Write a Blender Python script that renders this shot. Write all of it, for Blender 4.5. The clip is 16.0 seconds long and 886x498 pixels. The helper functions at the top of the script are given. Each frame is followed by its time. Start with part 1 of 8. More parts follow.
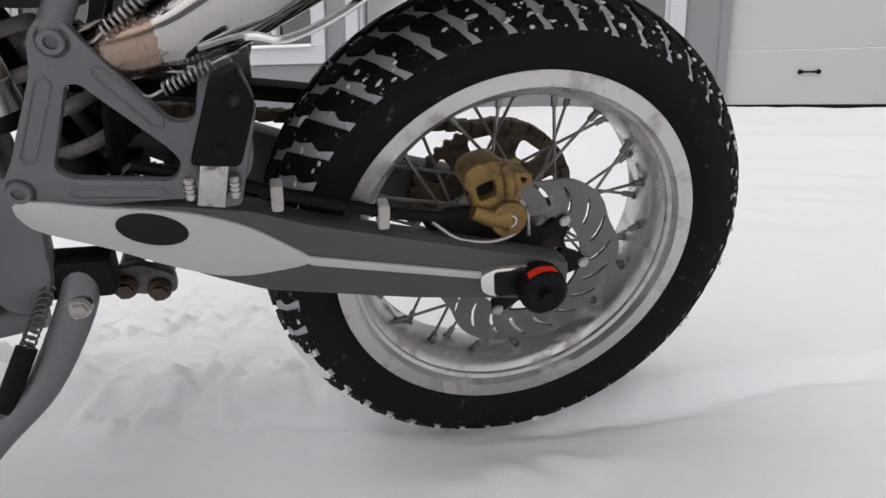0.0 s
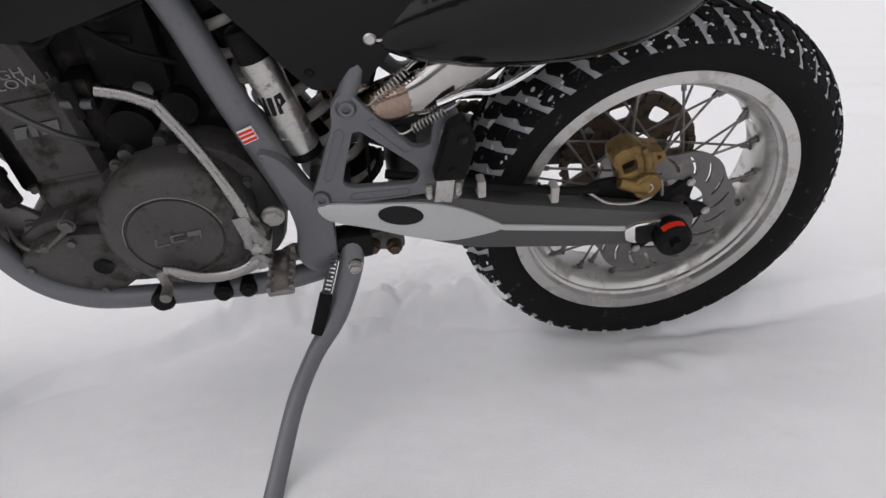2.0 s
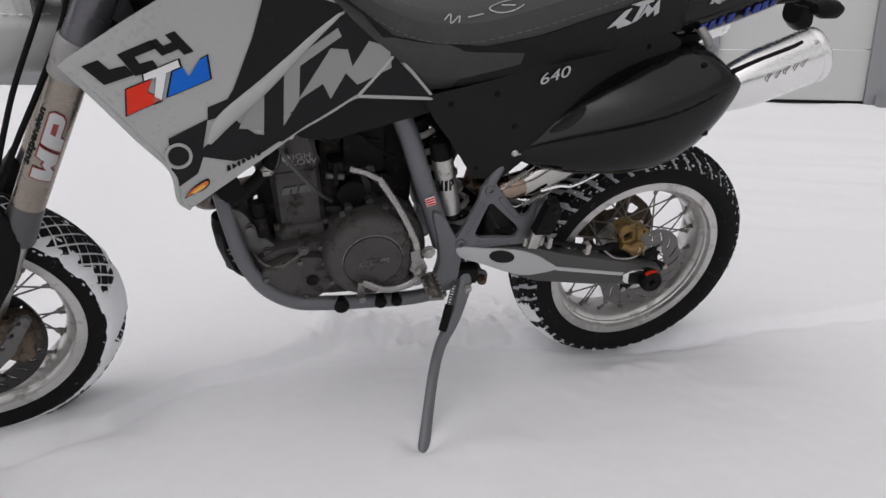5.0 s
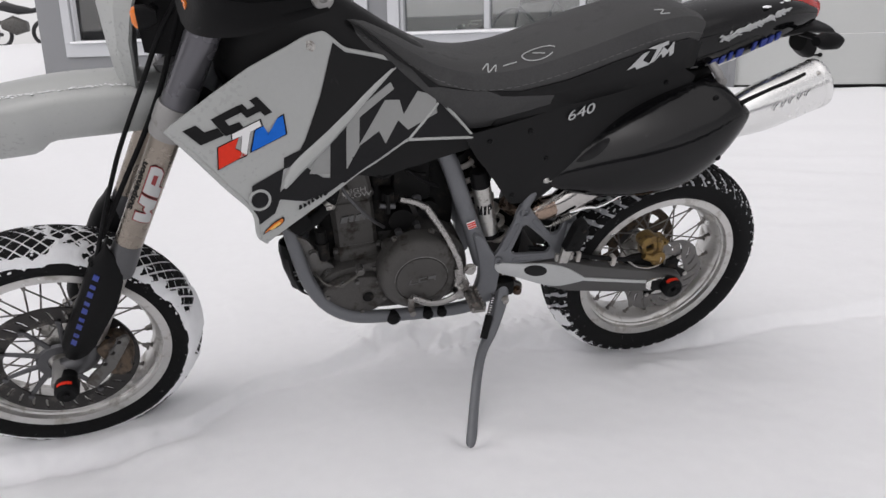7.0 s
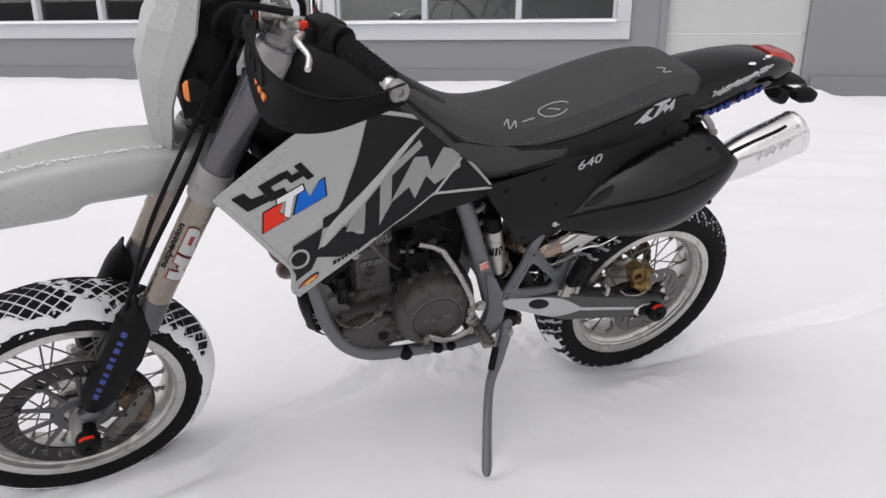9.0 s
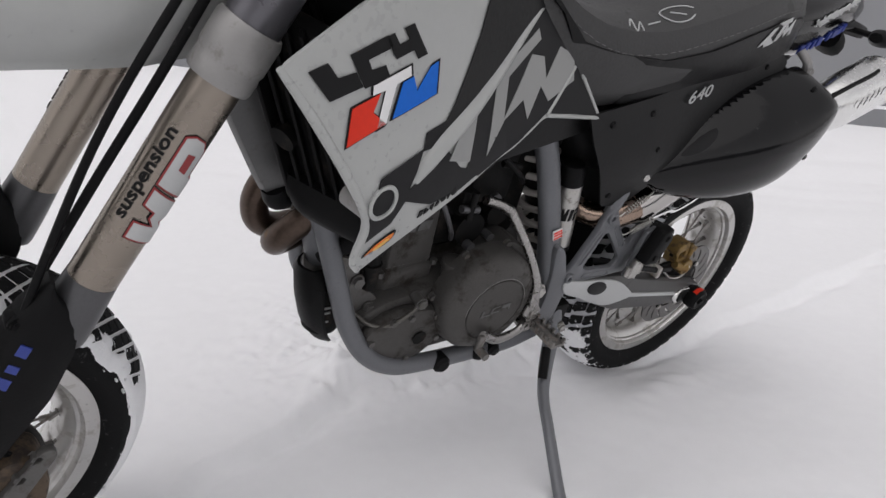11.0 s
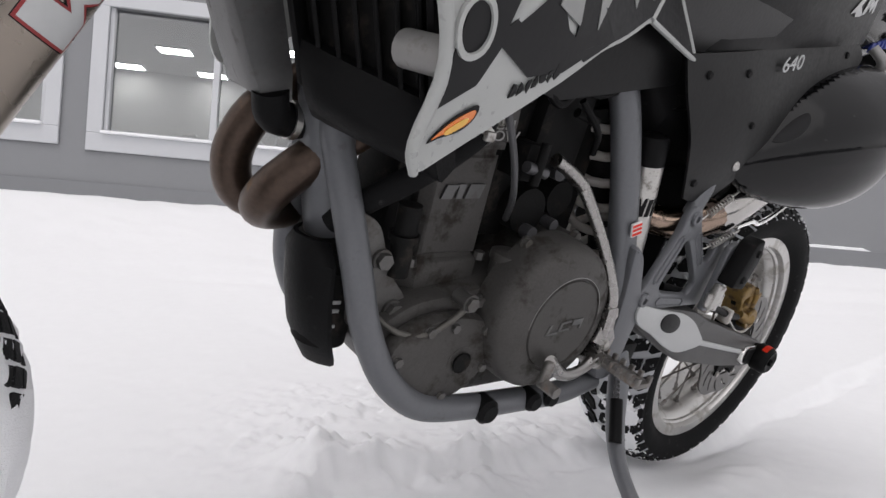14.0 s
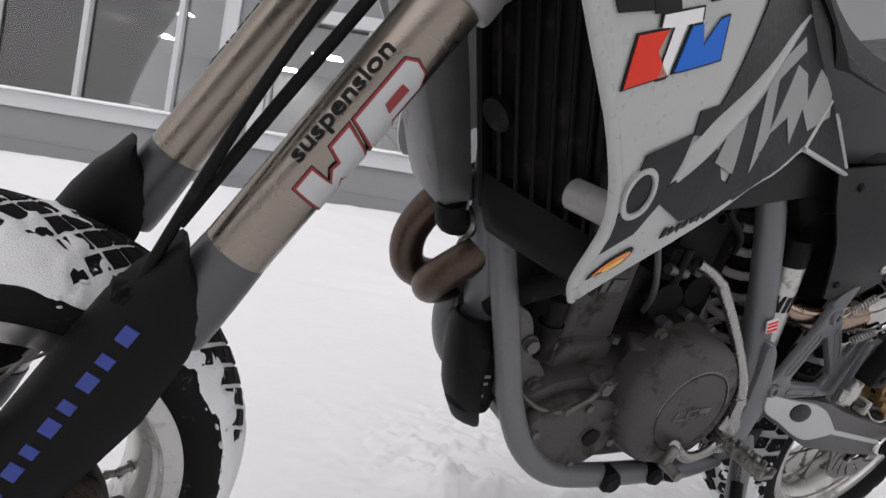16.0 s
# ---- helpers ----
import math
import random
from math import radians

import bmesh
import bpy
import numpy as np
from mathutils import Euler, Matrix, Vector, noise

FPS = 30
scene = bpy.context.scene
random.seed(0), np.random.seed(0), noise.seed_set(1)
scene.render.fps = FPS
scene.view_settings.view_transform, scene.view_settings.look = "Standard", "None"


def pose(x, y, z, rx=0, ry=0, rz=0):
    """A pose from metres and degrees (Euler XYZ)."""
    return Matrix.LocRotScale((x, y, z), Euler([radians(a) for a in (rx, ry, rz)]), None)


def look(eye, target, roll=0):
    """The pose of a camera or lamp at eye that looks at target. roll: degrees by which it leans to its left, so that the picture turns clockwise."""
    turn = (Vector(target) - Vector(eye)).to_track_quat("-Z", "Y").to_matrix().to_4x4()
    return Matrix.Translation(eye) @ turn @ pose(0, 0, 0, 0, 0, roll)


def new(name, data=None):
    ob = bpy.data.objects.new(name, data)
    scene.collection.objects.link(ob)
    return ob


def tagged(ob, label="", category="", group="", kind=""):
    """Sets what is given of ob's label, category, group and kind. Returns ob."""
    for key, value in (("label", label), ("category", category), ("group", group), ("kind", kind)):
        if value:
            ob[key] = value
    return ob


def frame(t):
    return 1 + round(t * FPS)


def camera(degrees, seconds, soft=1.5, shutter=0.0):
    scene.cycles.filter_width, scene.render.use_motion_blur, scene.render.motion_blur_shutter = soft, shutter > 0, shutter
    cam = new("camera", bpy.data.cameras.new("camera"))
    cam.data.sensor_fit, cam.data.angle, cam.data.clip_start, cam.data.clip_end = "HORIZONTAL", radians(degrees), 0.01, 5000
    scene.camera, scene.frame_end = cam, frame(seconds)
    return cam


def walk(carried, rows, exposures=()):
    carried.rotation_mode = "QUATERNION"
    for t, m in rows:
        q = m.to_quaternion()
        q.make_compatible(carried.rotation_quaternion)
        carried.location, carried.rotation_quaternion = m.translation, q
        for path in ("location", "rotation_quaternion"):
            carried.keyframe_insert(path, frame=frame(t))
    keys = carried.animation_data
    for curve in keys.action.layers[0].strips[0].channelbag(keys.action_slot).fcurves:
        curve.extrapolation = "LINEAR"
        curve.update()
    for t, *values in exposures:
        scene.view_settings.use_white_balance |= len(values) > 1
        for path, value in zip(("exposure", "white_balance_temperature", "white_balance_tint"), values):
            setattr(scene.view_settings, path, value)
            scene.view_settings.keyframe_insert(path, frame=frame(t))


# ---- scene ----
cam = camera(68.01, 16.0)
BASE_STOPS = 0.12
ROWS = [
    (0, -0.2999, -0.8139, 0.4167, 79.33, -0.32, -14.67),
    (0.5, -0.3093, -0.8150, 0.4219, 78.29, -0.05, -15.15),
    (1, -0.3214, -0.8608, 0.4520, 74.33, 3.32, -10.29),
    (1.5, -0.3928, -0.9545, 0.5159, 71.36, 2.89, -6.63),
    (2, -0.4257, -1.0234, 0.6040, 68.47, 4.23, -6.43),
    (2.5, -0.5595, -1.0815, 0.5910, 69.04, 1.58, -11.95),
    (3, -0.6347, -1.1624, 0.6102, 69.94, 1.50, -16.26),
    (3.5, -0.6254, -1.2747, 0.6506, 69.86, 2.30, -18.96),
    (4, -0.7208, -1.3425, 0.6132, 75.97, 2.07, -20.32),
    (4.5, -0.8708, -1.4144, 0.6576, 76.64, -0.92, -19.57),
    (5, -0.9377, -1.4987, 0.6772, 76.55, -1.18, -16.01),
    (5.2, -0.9392, -1.5177, 0.6856, 77.07, -1.32, -15.54),
    (7.3, -1.0712, -1.6323, 0.8203, 75.33, 0.93, -14.72),
    (7.5, -1.1154, -1.6305, 0.8488, 75.17, 1.62, -16.05),
    (8, -1.1766, -1.6400, 0.9159, 74.56, 1.79, -19.31),
    (8.2, -1.1915, -1.6464, 0.9447, 74.09, 1.00, -19.79),
    (10.3, -1.3478, -1.2622, 0.8488, 74.75, -2.34, -27.17),
    (10.5, -1.3866, -1.1844, 0.8166, 74.87, -3.46, -30.07),
    (11, -1.4447, -0.9636, 0.7048, 75.56, -4.11, -37.20),
    (11.5, -1.4143, -0.7897, 0.5476, 79.27, -4.12, -39.46),
    (12, -1.3546, -0.6798, 0.4042, 85.95, -7.20, -45.03),
    (12.5, -1.3560, -0.6743, 0.3437, 89.22, -4.68, -45.84),
    (13, -1.3566, -0.6813, 0.3612, 89.39, -3.90, -45.00),
    (13.5, -1.3533, -0.6801, 0.3728, 88.92, -4.20, -43.74),
    (14, -1.3582, -0.6754, 0.4220, 89.21, -4.40, -41.95),
    (14.5, -1.3833, -0.7024, 0.5031, 90.84, -6.77, -39.20),
    (15, -1.4126, -0.7216, 0.5170, 90.68, -8.46, -36.02),
    (15.5, -1.4249, -0.7372, 0.5163, 90.34, -8.72, -34.51),
    (16, -1.4554, -0.7266, 0.5131, 88.38, -9.26, -31.21),
]
walk(cam, [(t, pose(x, y, z, a, b, c)) for t, x, y, z, a, b, c in ROWS],
     exposures=[(t, BASE_STOPS + q, 6550, 14) for t, q in ((0, 0.08), (1.5, 0.05), (2.5, 0.05), (3.5, -0.10), (4.5, -0.17), (5.5, -0.07), (8.0, 0.10), (10.5, 0.20), (11.0, -0.04), (12.0, -0.18), (12.5, 0.06), (13.5, 0.15), (14.5, 0.14), (15.0, 0.02), (15.5, -0.01), (16.0, 0.03))])

# ---- daylight: overcast winter sky ----
world = bpy.data.worlds.new("overcast")
scene.world = world
world.use_nodes = True
wn, wl = world.node_tree.nodes, world.node_tree.links
SUN_EL, SUN_AZ = 60.0, 234.0
sky = wn.new("ShaderNodeTexSky")
sky.sky_type = "NISHITA"
sky.sun_disc = False
sky.sun_elevation, sky.sun_rotation = radians(SUN_EL), radians(SUN_AZ)
sky.air_density, sky.dust_density, sky.ozone_density = 1.0, 1.5, 1.0
grey = wn.new("ShaderNodeHueSaturation")
grey.inputs["Saturation"].default_value = 0.05
wl.new(sky.outputs[0], grey.inputs["Color"])
wl.new(grey.outputs[0], wn["Background"].inputs[0])
wn["Background"].inputs[1].default_value = 0.146
sun = bpy.data.lights.new("sun", "SUN")
sun.energy, sun.angle, sun.color = 0.5, radians(90), (1.0, 0.985, 0.96)
a, e = radians(SUN_AZ), radians(SUN_EL)
way = Vector((math.sin(a) * math.cos(e), math.cos(a) * math.cos(e), math.sin(e)))
new("sun", sun).matrix_world = look(way * 30, (0, 0, 0))


# ---- materials ----
def material(name, color, rough=0.5, metal=0.0, vary=0.12, scale=60.0, bump=0.0, dirt=None, dirt_amount=0.0, dirt_scale=14.0, coat=0.0, fine=4.0, spec=0.5):
    """Two scales of variation in colour and gloss, a fine relief, and stains with a shape of their own."""
    m = bpy.data.materials.new(name)
    m.use_nodes = True
    n, l = m.node_tree.nodes, m.node_tree.links
    b = n["Principled BSDF"]
    b.inputs["Metallic"].default_value = metal
    b.inputs["Specular IOR Level"].default_value = spec
    b.inputs["Coat Weight"].default_value = coat
    b.inputs["Coat Roughness"].default_value = 0.08
    tc = n.new("ShaderNodeTexCoord")
    big = n.new("ShaderNodeTexNoise")
    big.inputs["Scale"].default_value, big.inputs["Detail"].default_value = scale / 6, 4
    small = n.new("ShaderNodeTexNoise")
    small.inputs["Scale"].default_value, small.inputs["Detail"].default_value = scale * fine, 3
    l.new(tc.outputs["Object"], big.inputs["Vector"])
    l.new(tc.outputs["Object"], small.inputs["Vector"])
    add = n.new("ShaderNodeMath")
    add.operation = "ADD"
    l.new(big.outputs[0], add.inputs[0])
    l.new(small.outputs[0], add.inputs[1])
    ramp = n.new("ShaderNodeMapRange")
    ramp.inputs["From Min"].default_value, ramp.inputs["From Max"].default_value = 0.6, 1.4
    l.new(add.outputs[0], ramp.inputs["Value"])
    mix = n.new("ShaderNodeMix")
    mix.data_type = "RGBA"
    mix.inputs["A"].default_value = (*[c * (1 - vary) for c in color], 1)
    mix.inputs["B"].default_value = (*[min(1, c * (1 + vary)) for c in color], 1)
    l.new(ramp.outputs[0], mix.inputs["Factor"])
    out = mix.outputs["Result"]
    rr = n.new("ShaderNodeMapRange")
    rr.inputs["To Min"].default_value, rr.inputs["To Max"].default_value = max(0.03, rough - 0.09), min(1, rough + 0.09)
    l.new(ramp.outputs[0], rr.inputs["Value"])
    rough_out = rr.outputs[0]
    if dirt:
        dn = n.new("ShaderNodeTexNoise")
        dn.inputs["Scale"].default_value, dn.inputs["Detail"].default_value, dn.inputs["Roughness"].default_value = dirt_scale, 8, 0.65
        l.new(tc.outputs["Object"], dn.inputs["Vector"])
        dr = n.new("ShaderNodeMapRange")
        edge = 0.72 - 0.44 * dirt_amount
        dr.inputs["From Min"].default_value, dr.inputs["From Max"].default_value = edge - 0.04, edge + 0.08
        l.new(dn.outputs[0], dr.inputs["Value"])
        dm = n.new("ShaderNodeMix")
        dm.data_type = "RGBA"
        l.new(out, dm.inputs["A"])
        dm.inputs["B"].default_value = (*dirt, 1)
        l.new(dr.outputs[0], dm.inputs["Factor"])
        out = dm.outputs["Result"]
        rm = n.new("ShaderNodeMix")
        l.new(dr.outputs[0], rm.inputs[0])
        l.new(rough_out, rm.inputs[2])
        rm.inputs[3].default_value = 0.85
        rough_out = rm.outputs[0]
        if metal:
            mm = n.new("ShaderNodeMapRange")
            mm.inputs["To Min"].default_value, mm.inputs["To Max"].default_value = metal, 0.0
            l.new(dr.outputs[0], mm.inputs["Value"])
            l.new(mm.outputs[0], b.inputs["Metallic"])
    l.new(out, b.inputs["Base Color"])
    l.new(rough_out, b.inputs["Roughness"])
    if bump:
        bp = n.new("ShaderNodeBump")
        bp.inputs["Strength"].default_value, bp.inputs["Distance"].default_value = 0.6, bump
        l.new(add.outputs[0], bp.inputs["Height"])
        l.new(bp.outputs[0], b.inputs["Normal"])
    if name == "snow":
        b.inputs["Subsurface Weight"].default_value, b.inputs["Subsurface Scale"].default_value = 0.4, 0.006
        b.inputs["Subsurface Radius"].default_value = (1, 1, 1)
    return m


SNOWC = (0.88, 0.885, 0.90)
M = dict(
    snow=material("snow", SNOWC, 0.75, vary=0.02, scale=150, bump=0.0022, spec=0.2),
    packed_snow=material("packed_snow", (0.86, 0.865, 0.88), 0.7, vary=0.06, scale=160, bump=0.0025, spec=0.25),
    rubber=material("rubber", (0.010, 0.010, 0.0105), 0.78, vary=0.25, scale=80, bump=0.0006, dirt=(0.10, 0.10, 0.10), dirt_amount=0.12, dirt_scale=60, spec=0.1),
    tread=material("tread", (0.010, 0.010, 0.0105), 0.75, vary=0.25, scale=90, bump=0.0008, dirt=(0.5, 0.51, 0.53), dirt_amount=0.13, dirt_scale=110, spec=0.1),
    groove=material("snowy_groove", (0.03, 0.03, 0.031), 0.8, vary=0.25, scale=90, bump=0.0012, dirt=(0.46, 0.47, 0.49), dirt_amount=0.92, dirt_scale=30, spec=0.2),
    groove_white=material("snow_filled_groove", (0.03, 0.03, 0.031), 0.8, vary=0.25, scale=90, bump=0.001, dirt=(0.70, 0.71, 0.73), dirt_amount=0.98, dirt_scale=40, spec=0.2),
    alu=material("alu", (0.72, 0.71, 0.69), 0.30, 1.0, 0.10, 70, 0.0002, dirt=(0.42, 0.41, 0.39), dirt_amount=0.35, dirt_scale=40),
    rim=material("rim", (0.60, 0.59, 0.575), 0.32, 1.0, 0.05, 12, 0.0, dirt=(0.40, 0.38, 0.35), dirt_amount=0.34, dirt_scale=24),
    polished=material("polished", (0.83, 0.82, 0.80), 0.16, 1.0, 0.05, 50, dirt=(0.45, 0.44, 0.42), dirt_amount=0.12, dirt_scale=60),
    silencer=material("silencer_steel", (0.80, 0.80, 0.79), 0.24, 1.0, 0.03, 30),
    chrome=material("chrome", (0.9, 0.9, 0.9), 0.07, 1.0, 0.04, 40, dirt=(0.5, 0.5, 0.5), dirt_amount=0.06, dirt_scale=50),
    sleeve=material("sleeve_steel", (0.46, 0.445, 0.43), 0.11, 1.0, 0.08, 20, 0.0, dirt=(0.16, 0.13, 0.10), dirt_amount=0.10, dirt_scale=30),
    steel=material("steel", (0.5, 0.49, 0.47), 0.35, 1.0, 0.15, 90, dirt=(0.2, 0.18, 0.16), dirt_amount=0.3, dirt_scale=70),
    lever=material("worn_lever", (0.34, 0.33, 0.32), 0.26, 1.0, 0.06, 20, 0.0, dirt=(0.12, 0.11, 0.10), dirt_amount=0.10, dirt_scale=45),
    disc=material("disc", (0.17, 0.165, 0.16), 0.40, 1.0, 0.12, 120, 0.0002, dirt=(0.24, 0.22, 0.2), dirt_amount=0.25, dirt_scale=35),
    frontdisc=material("front_disc", (0.055, 0.053, 0.052), 0.45, 1.0, 0.12, 120, 0.0002, dirt=(0.10, 0.09, 0.08), dirt_amount=0.3, dirt_scale=35),
    spoke=material("spoke", (0.24, 0.23, 0.22), 0.42, 1.0, 0.15, 90, dirt=(0.16, 0.13, 0.11), dirt_amount=0.35, dirt_scale=60),
    vehicle=material("showroom_black", (0.02, 0.02, 0.022), 0.35, 0, 0.2, 20),
    frost=material("showroom_white", (0.6, 0.6, 0.6), 0.4, 0, 0.05, 20),
    nipple=material("nipple", (0.16, 0.14, 0.13), 0.6, 0.6, 0.2, 90),
    frame=material("frame_paint", (0.135, 0.140, 0.150), 0.42, 0.3, 0.08, 60, 0.0003, dirt=(0.10, 0.10, 0.10), dirt_amount=0.14, dirt_scale=50),
    armgrey=material("arm_grey", (0.080, 0.079, 0.078), 0.5, 0.35, 0.1, 70, 0.0003, dirt=(0.06, 0.06, 0.06), dirt_amount=0.15, dirt_scale=40),
    armlight=material("arm_light", (0.45, 0.46, 0.46), 0.42, 0.1, 0.04, 50, 0.0002, dirt=(0.4, 0.4, 0.4), dirt_amount=0.08),
    bodywhite=material("body_light_grey", (0.37, 0.38, 0.37), 0.32, 0, 0.03, 30, coat=0.25),
    decalgrey=material("decal_grey", (0.25, 0.255, 0.25), 0.36, 0, 0.04, 40),
    decaldark=material("decal_dark", (0.014, 0.014, 0.015), 0.42, 0, 0.15, 40, spec=0.12),
    bodyblack=material("body_black", (0.006, 0.006, 0.0064), 0.40, 0, 0.2, 40, 0.0003, dirt=(0.03, 0.03, 0.03), dirt_amount=0.10, dirt_scale=22, spec=0.2),
    gloss=material("gloss_black", (0.004, 0.004, 0.0045), 0.10, 0, 0.2, 30, dirt=(0.05, 0.05, 0.05), dirt_amount=0.05, dirt_scale=70, spec=0.3),
    seat=material("seat_vinyl", (0.042, 0.042, 0.0425), 0.5, 0, 0.2, 60, 0.0008, dirt=(0.06, 0.06, 0.06), dirt_amount=0.28, dirt_scale=18, spec=0.3),
    plastic=material("black_plastic", (0.006, 0.006, 0.0064), 0.5, 0, 0.2, 70, 0.0004, dirt=(0.03, 0.03, 0.03), dirt_amount=0.1, dirt_scale=40, spec=0.1),
    engine=material("engine_paint", (0.074, 0.071, 0.068), 0.48, 0.3, 0.2, 90, 0.0006, dirt=(0.030, 0.026, 0.022), dirt_amount=0.36, dirt_scale=24, spec=0.22),
    engine_light=material("engine_alloy", (0.125, 0.122, 0.118), 0.48, 0.6, 0.15, 90, 0.0005, dirt=(0.07, 0.062, 0.054), dirt_amount=0.4, dirt_scale=30),
    valvecover=material("valve_cover_alloy", (0.115, 0.11, 0.10), 0.45, 0.5, 0.2, 70, 0.0005, dirt=(0.05, 0.042, 0.034), dirt_amount=0.35, dirt_scale=35),
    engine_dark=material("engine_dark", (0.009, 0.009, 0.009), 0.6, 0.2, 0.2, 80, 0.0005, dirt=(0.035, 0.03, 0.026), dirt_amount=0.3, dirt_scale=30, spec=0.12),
    pipe=material("pipe", (0.085, 0.06, 0.047), 0.38, 0.75, 0.3, 40, 0.0004, dirt=(0.17, 0.095, 0.045), dirt_amount=0.22, dirt_scale=22),
    heatpipe=material("heat_stained_pipe", (0.32, 0.24, 0.19), 0.2, 1.0, 0.25, 50, dirt=(0.10, 0.08, 0.09), dirt_amount=0.3, dirt_scale=28),
    gold=material("gold_anodised", (0.23, 0.15, 0.052), 0.42, 0.75, 0.2, 80, dirt=(0.09, 0.055, 0.025), dirt_amount=0.40, dirt_scale=60),
    sprocket=material("sprocket", (0.11, 0.08, 0.055), 0.6, 0.5, 0.3, 70, dirt=(0.03, 0.022, 0.018), dirt_amount=0.45, dirt_scale=50),
    forkupper=material("fork_upper", (0.12, 0.118, 0.13), 0.26, 0.6, 0.04, 8, fine=2.0),
    forktan=material("fork_titanium", (0.28, 0.245, 0.21), 0.30, 0.95, 0.05, 20, fine=2.0),
    fork_foot=material("fork_foot", (0.095, 0.095, 0.10), 0.4, 0.6, 0.1, 60),
    clampgrey=material("clamp_grey", (0.27, 0.265, 0.26), 0.45, 0.4, 0.06, 60, 0.0003, dirt=(0.2, 0.19, 0.18), dirt_amount=0.25, dirt_scale=50),
    radgrey=material("radiator_grey", (0.125, 0.125, 0.125), 0.4, 0.6, 0.1, 50, 0.0002, dirt=(0.09, 0.085, 0.08), dirt_amount=0.2, dirt_scale=30),
    thread=material("grey_thread", (0.12, 0.12, 0.12), 0.7, 0, 0.1, 60),
    spring=material("spring_white", (0.42, 0.40, 0.375), 0.45, 0, 0.06, 60, dirt=(0.28, 0.24, 0.2), dirt_amount=0.3, dirt_scale=50),
    darkred=material("dark_red", (0.24, 0.02, 0.022), 0.4, 0, 0.08, 40),
    red=material("red", (0.66, 0.035, 0.016), 0.42, 0, 0.08, 40, spec=0.15),
    blue=material("blue", (0.006, 0.125, 0.56), 0.42, 0, 0.08, 40, spec=0.15),
    deepblue=material("deep_blue", (0.02, 0.04, 0.24), 0.45, 0, 0.12, 60, dirt=(0.02, 0.02, 0.03), dirt_amount=0.15, dirt_scale=60),
    white=material("white_print", (0.74, 0.74, 0.74), 0.4, 0, 0.03, 40),
    black=material("black_print", (0.010, 0.010, 0.0105), 0.45, 0, 0.1, 40, spec=0.12),
    orange=material("orange_lens", (0.75, 0.19, 0.02), 0.25, 0, 0.1, 60, coat=0.4),
    redlens=material("red_lens", (0.42, 0.02, 0.015), 0.18, 0, 0.1, 60, coat=0.5),
    yellow=material("yellow_print", (0.8, 0.45, 0.08), 0.4, 0, 0.1, 60),
    wall=material("wall_panel", (0.22, 0.225, 0.235), 0.55, 0, 0.03, 3, 0.0006, dirt=(0.245, 0.25, 0.255), dirt_amount=0.15, dirt_scale=0.8),
    wallbase=material("wall_base", (0.20, 0.205, 0.215), 0.6, 0, 0.04, 4, 0.0008),
    trim=material("window_trim", (0.52, 0.53, 0.55), 0.4, 0, 0.02, 10),
    garage=material("garage_door", (0.47, 0.48, 0.47), 0.5, 0, 0.02, 6, 0.0005),
    room=material("room_wall", (0.28, 0.28, 0.275), 0.8, 0, 0.1, 3),
    roomfloor=material("room_floor", (0.10, 0.10, 0.10), 0.5, 0, 0.15, 3),
)


def glass(name, tint=(0.72, 0.74, 0.75)):
    m = bpy.data.materials.new(name)
    m.use_nodes = True
    n, l = m.node_tree.nodes, m.node_tree.links
    n.remove(n["Principled BSDF"])
    g, t, x = n.new("ShaderNodeBsdfGlossy"), n.new("ShaderNodeBsdfTransparent"), n.new("ShaderNodeMixShader")
    f = n.new("ShaderNodeFresnel")
    f.inputs["IOR"].default_value = 2.1
    g.inputs["Roughness"].default_value = 0.02
    t.inputs["Color"].default_value = (*tint, 1)
    l.new(f.outputs[0], x.inputs[0])
    l.new(t.outputs[0], x.inputs[1])
    l.new(g.outputs[0], x.inputs[2])
    l.new(x.outputs[0], n["Material Output"].inputs[0])
    return m


M["glass"] = glass("window_glass")


def lamp_material(name, strength):
    m = bpy.data.materials.new(name)
    m.use_nodes = True
    b = m.node_tree.nodes["Principled BSDF"]
    b.inputs["Emission Color"].default_value = (1, 0.98, 0.94, 1)
    b.inputs["Emission Strength"].default_value = strength
    return m


M["tube"] = lamp_material("ceiling_panel_light", 26.0)


# ---- modelling helpers ----
def link(name, bm, mat, parent=None, label="", smooth=True, m=None, angle=40):
    bmesh.ops.recalc_face_normals(bm, faces=bm.faces)
    me = bpy.data.meshes.new(name)
    if smooth:
        lim = radians(angle)
        for f in bm.faces:
            f.smooth = True
        for e_ in bm.edges:
            if len(e_.link_faces) == 2 and e_.calc_face_angle(0) > lim:
                e_.smooth = False
    bm.to_mesh(me)
    bm.free()
    for k in (mat if isinstance(mat, (list, tuple)) else [mat]):
        me.materials.append(M[k])
    ob = new(name, me)
    if parent is not None:
        ob.parent = parent
    if m is not None:
        ob.matrix_basis = m
    if label:
        tagged(ob, label)
    return ob


def part(name, bm, mat, parent, label="", **kw):
    return link(name, bm, mat, parent, label, **kw)


def again(ob, m):
    """A like piece: an object of its own on the same mesh."""
    o = new(ob.name.split(".")[0], ob.data)
    o.parent = ob.parent
    o.matrix_basis = m
    return o


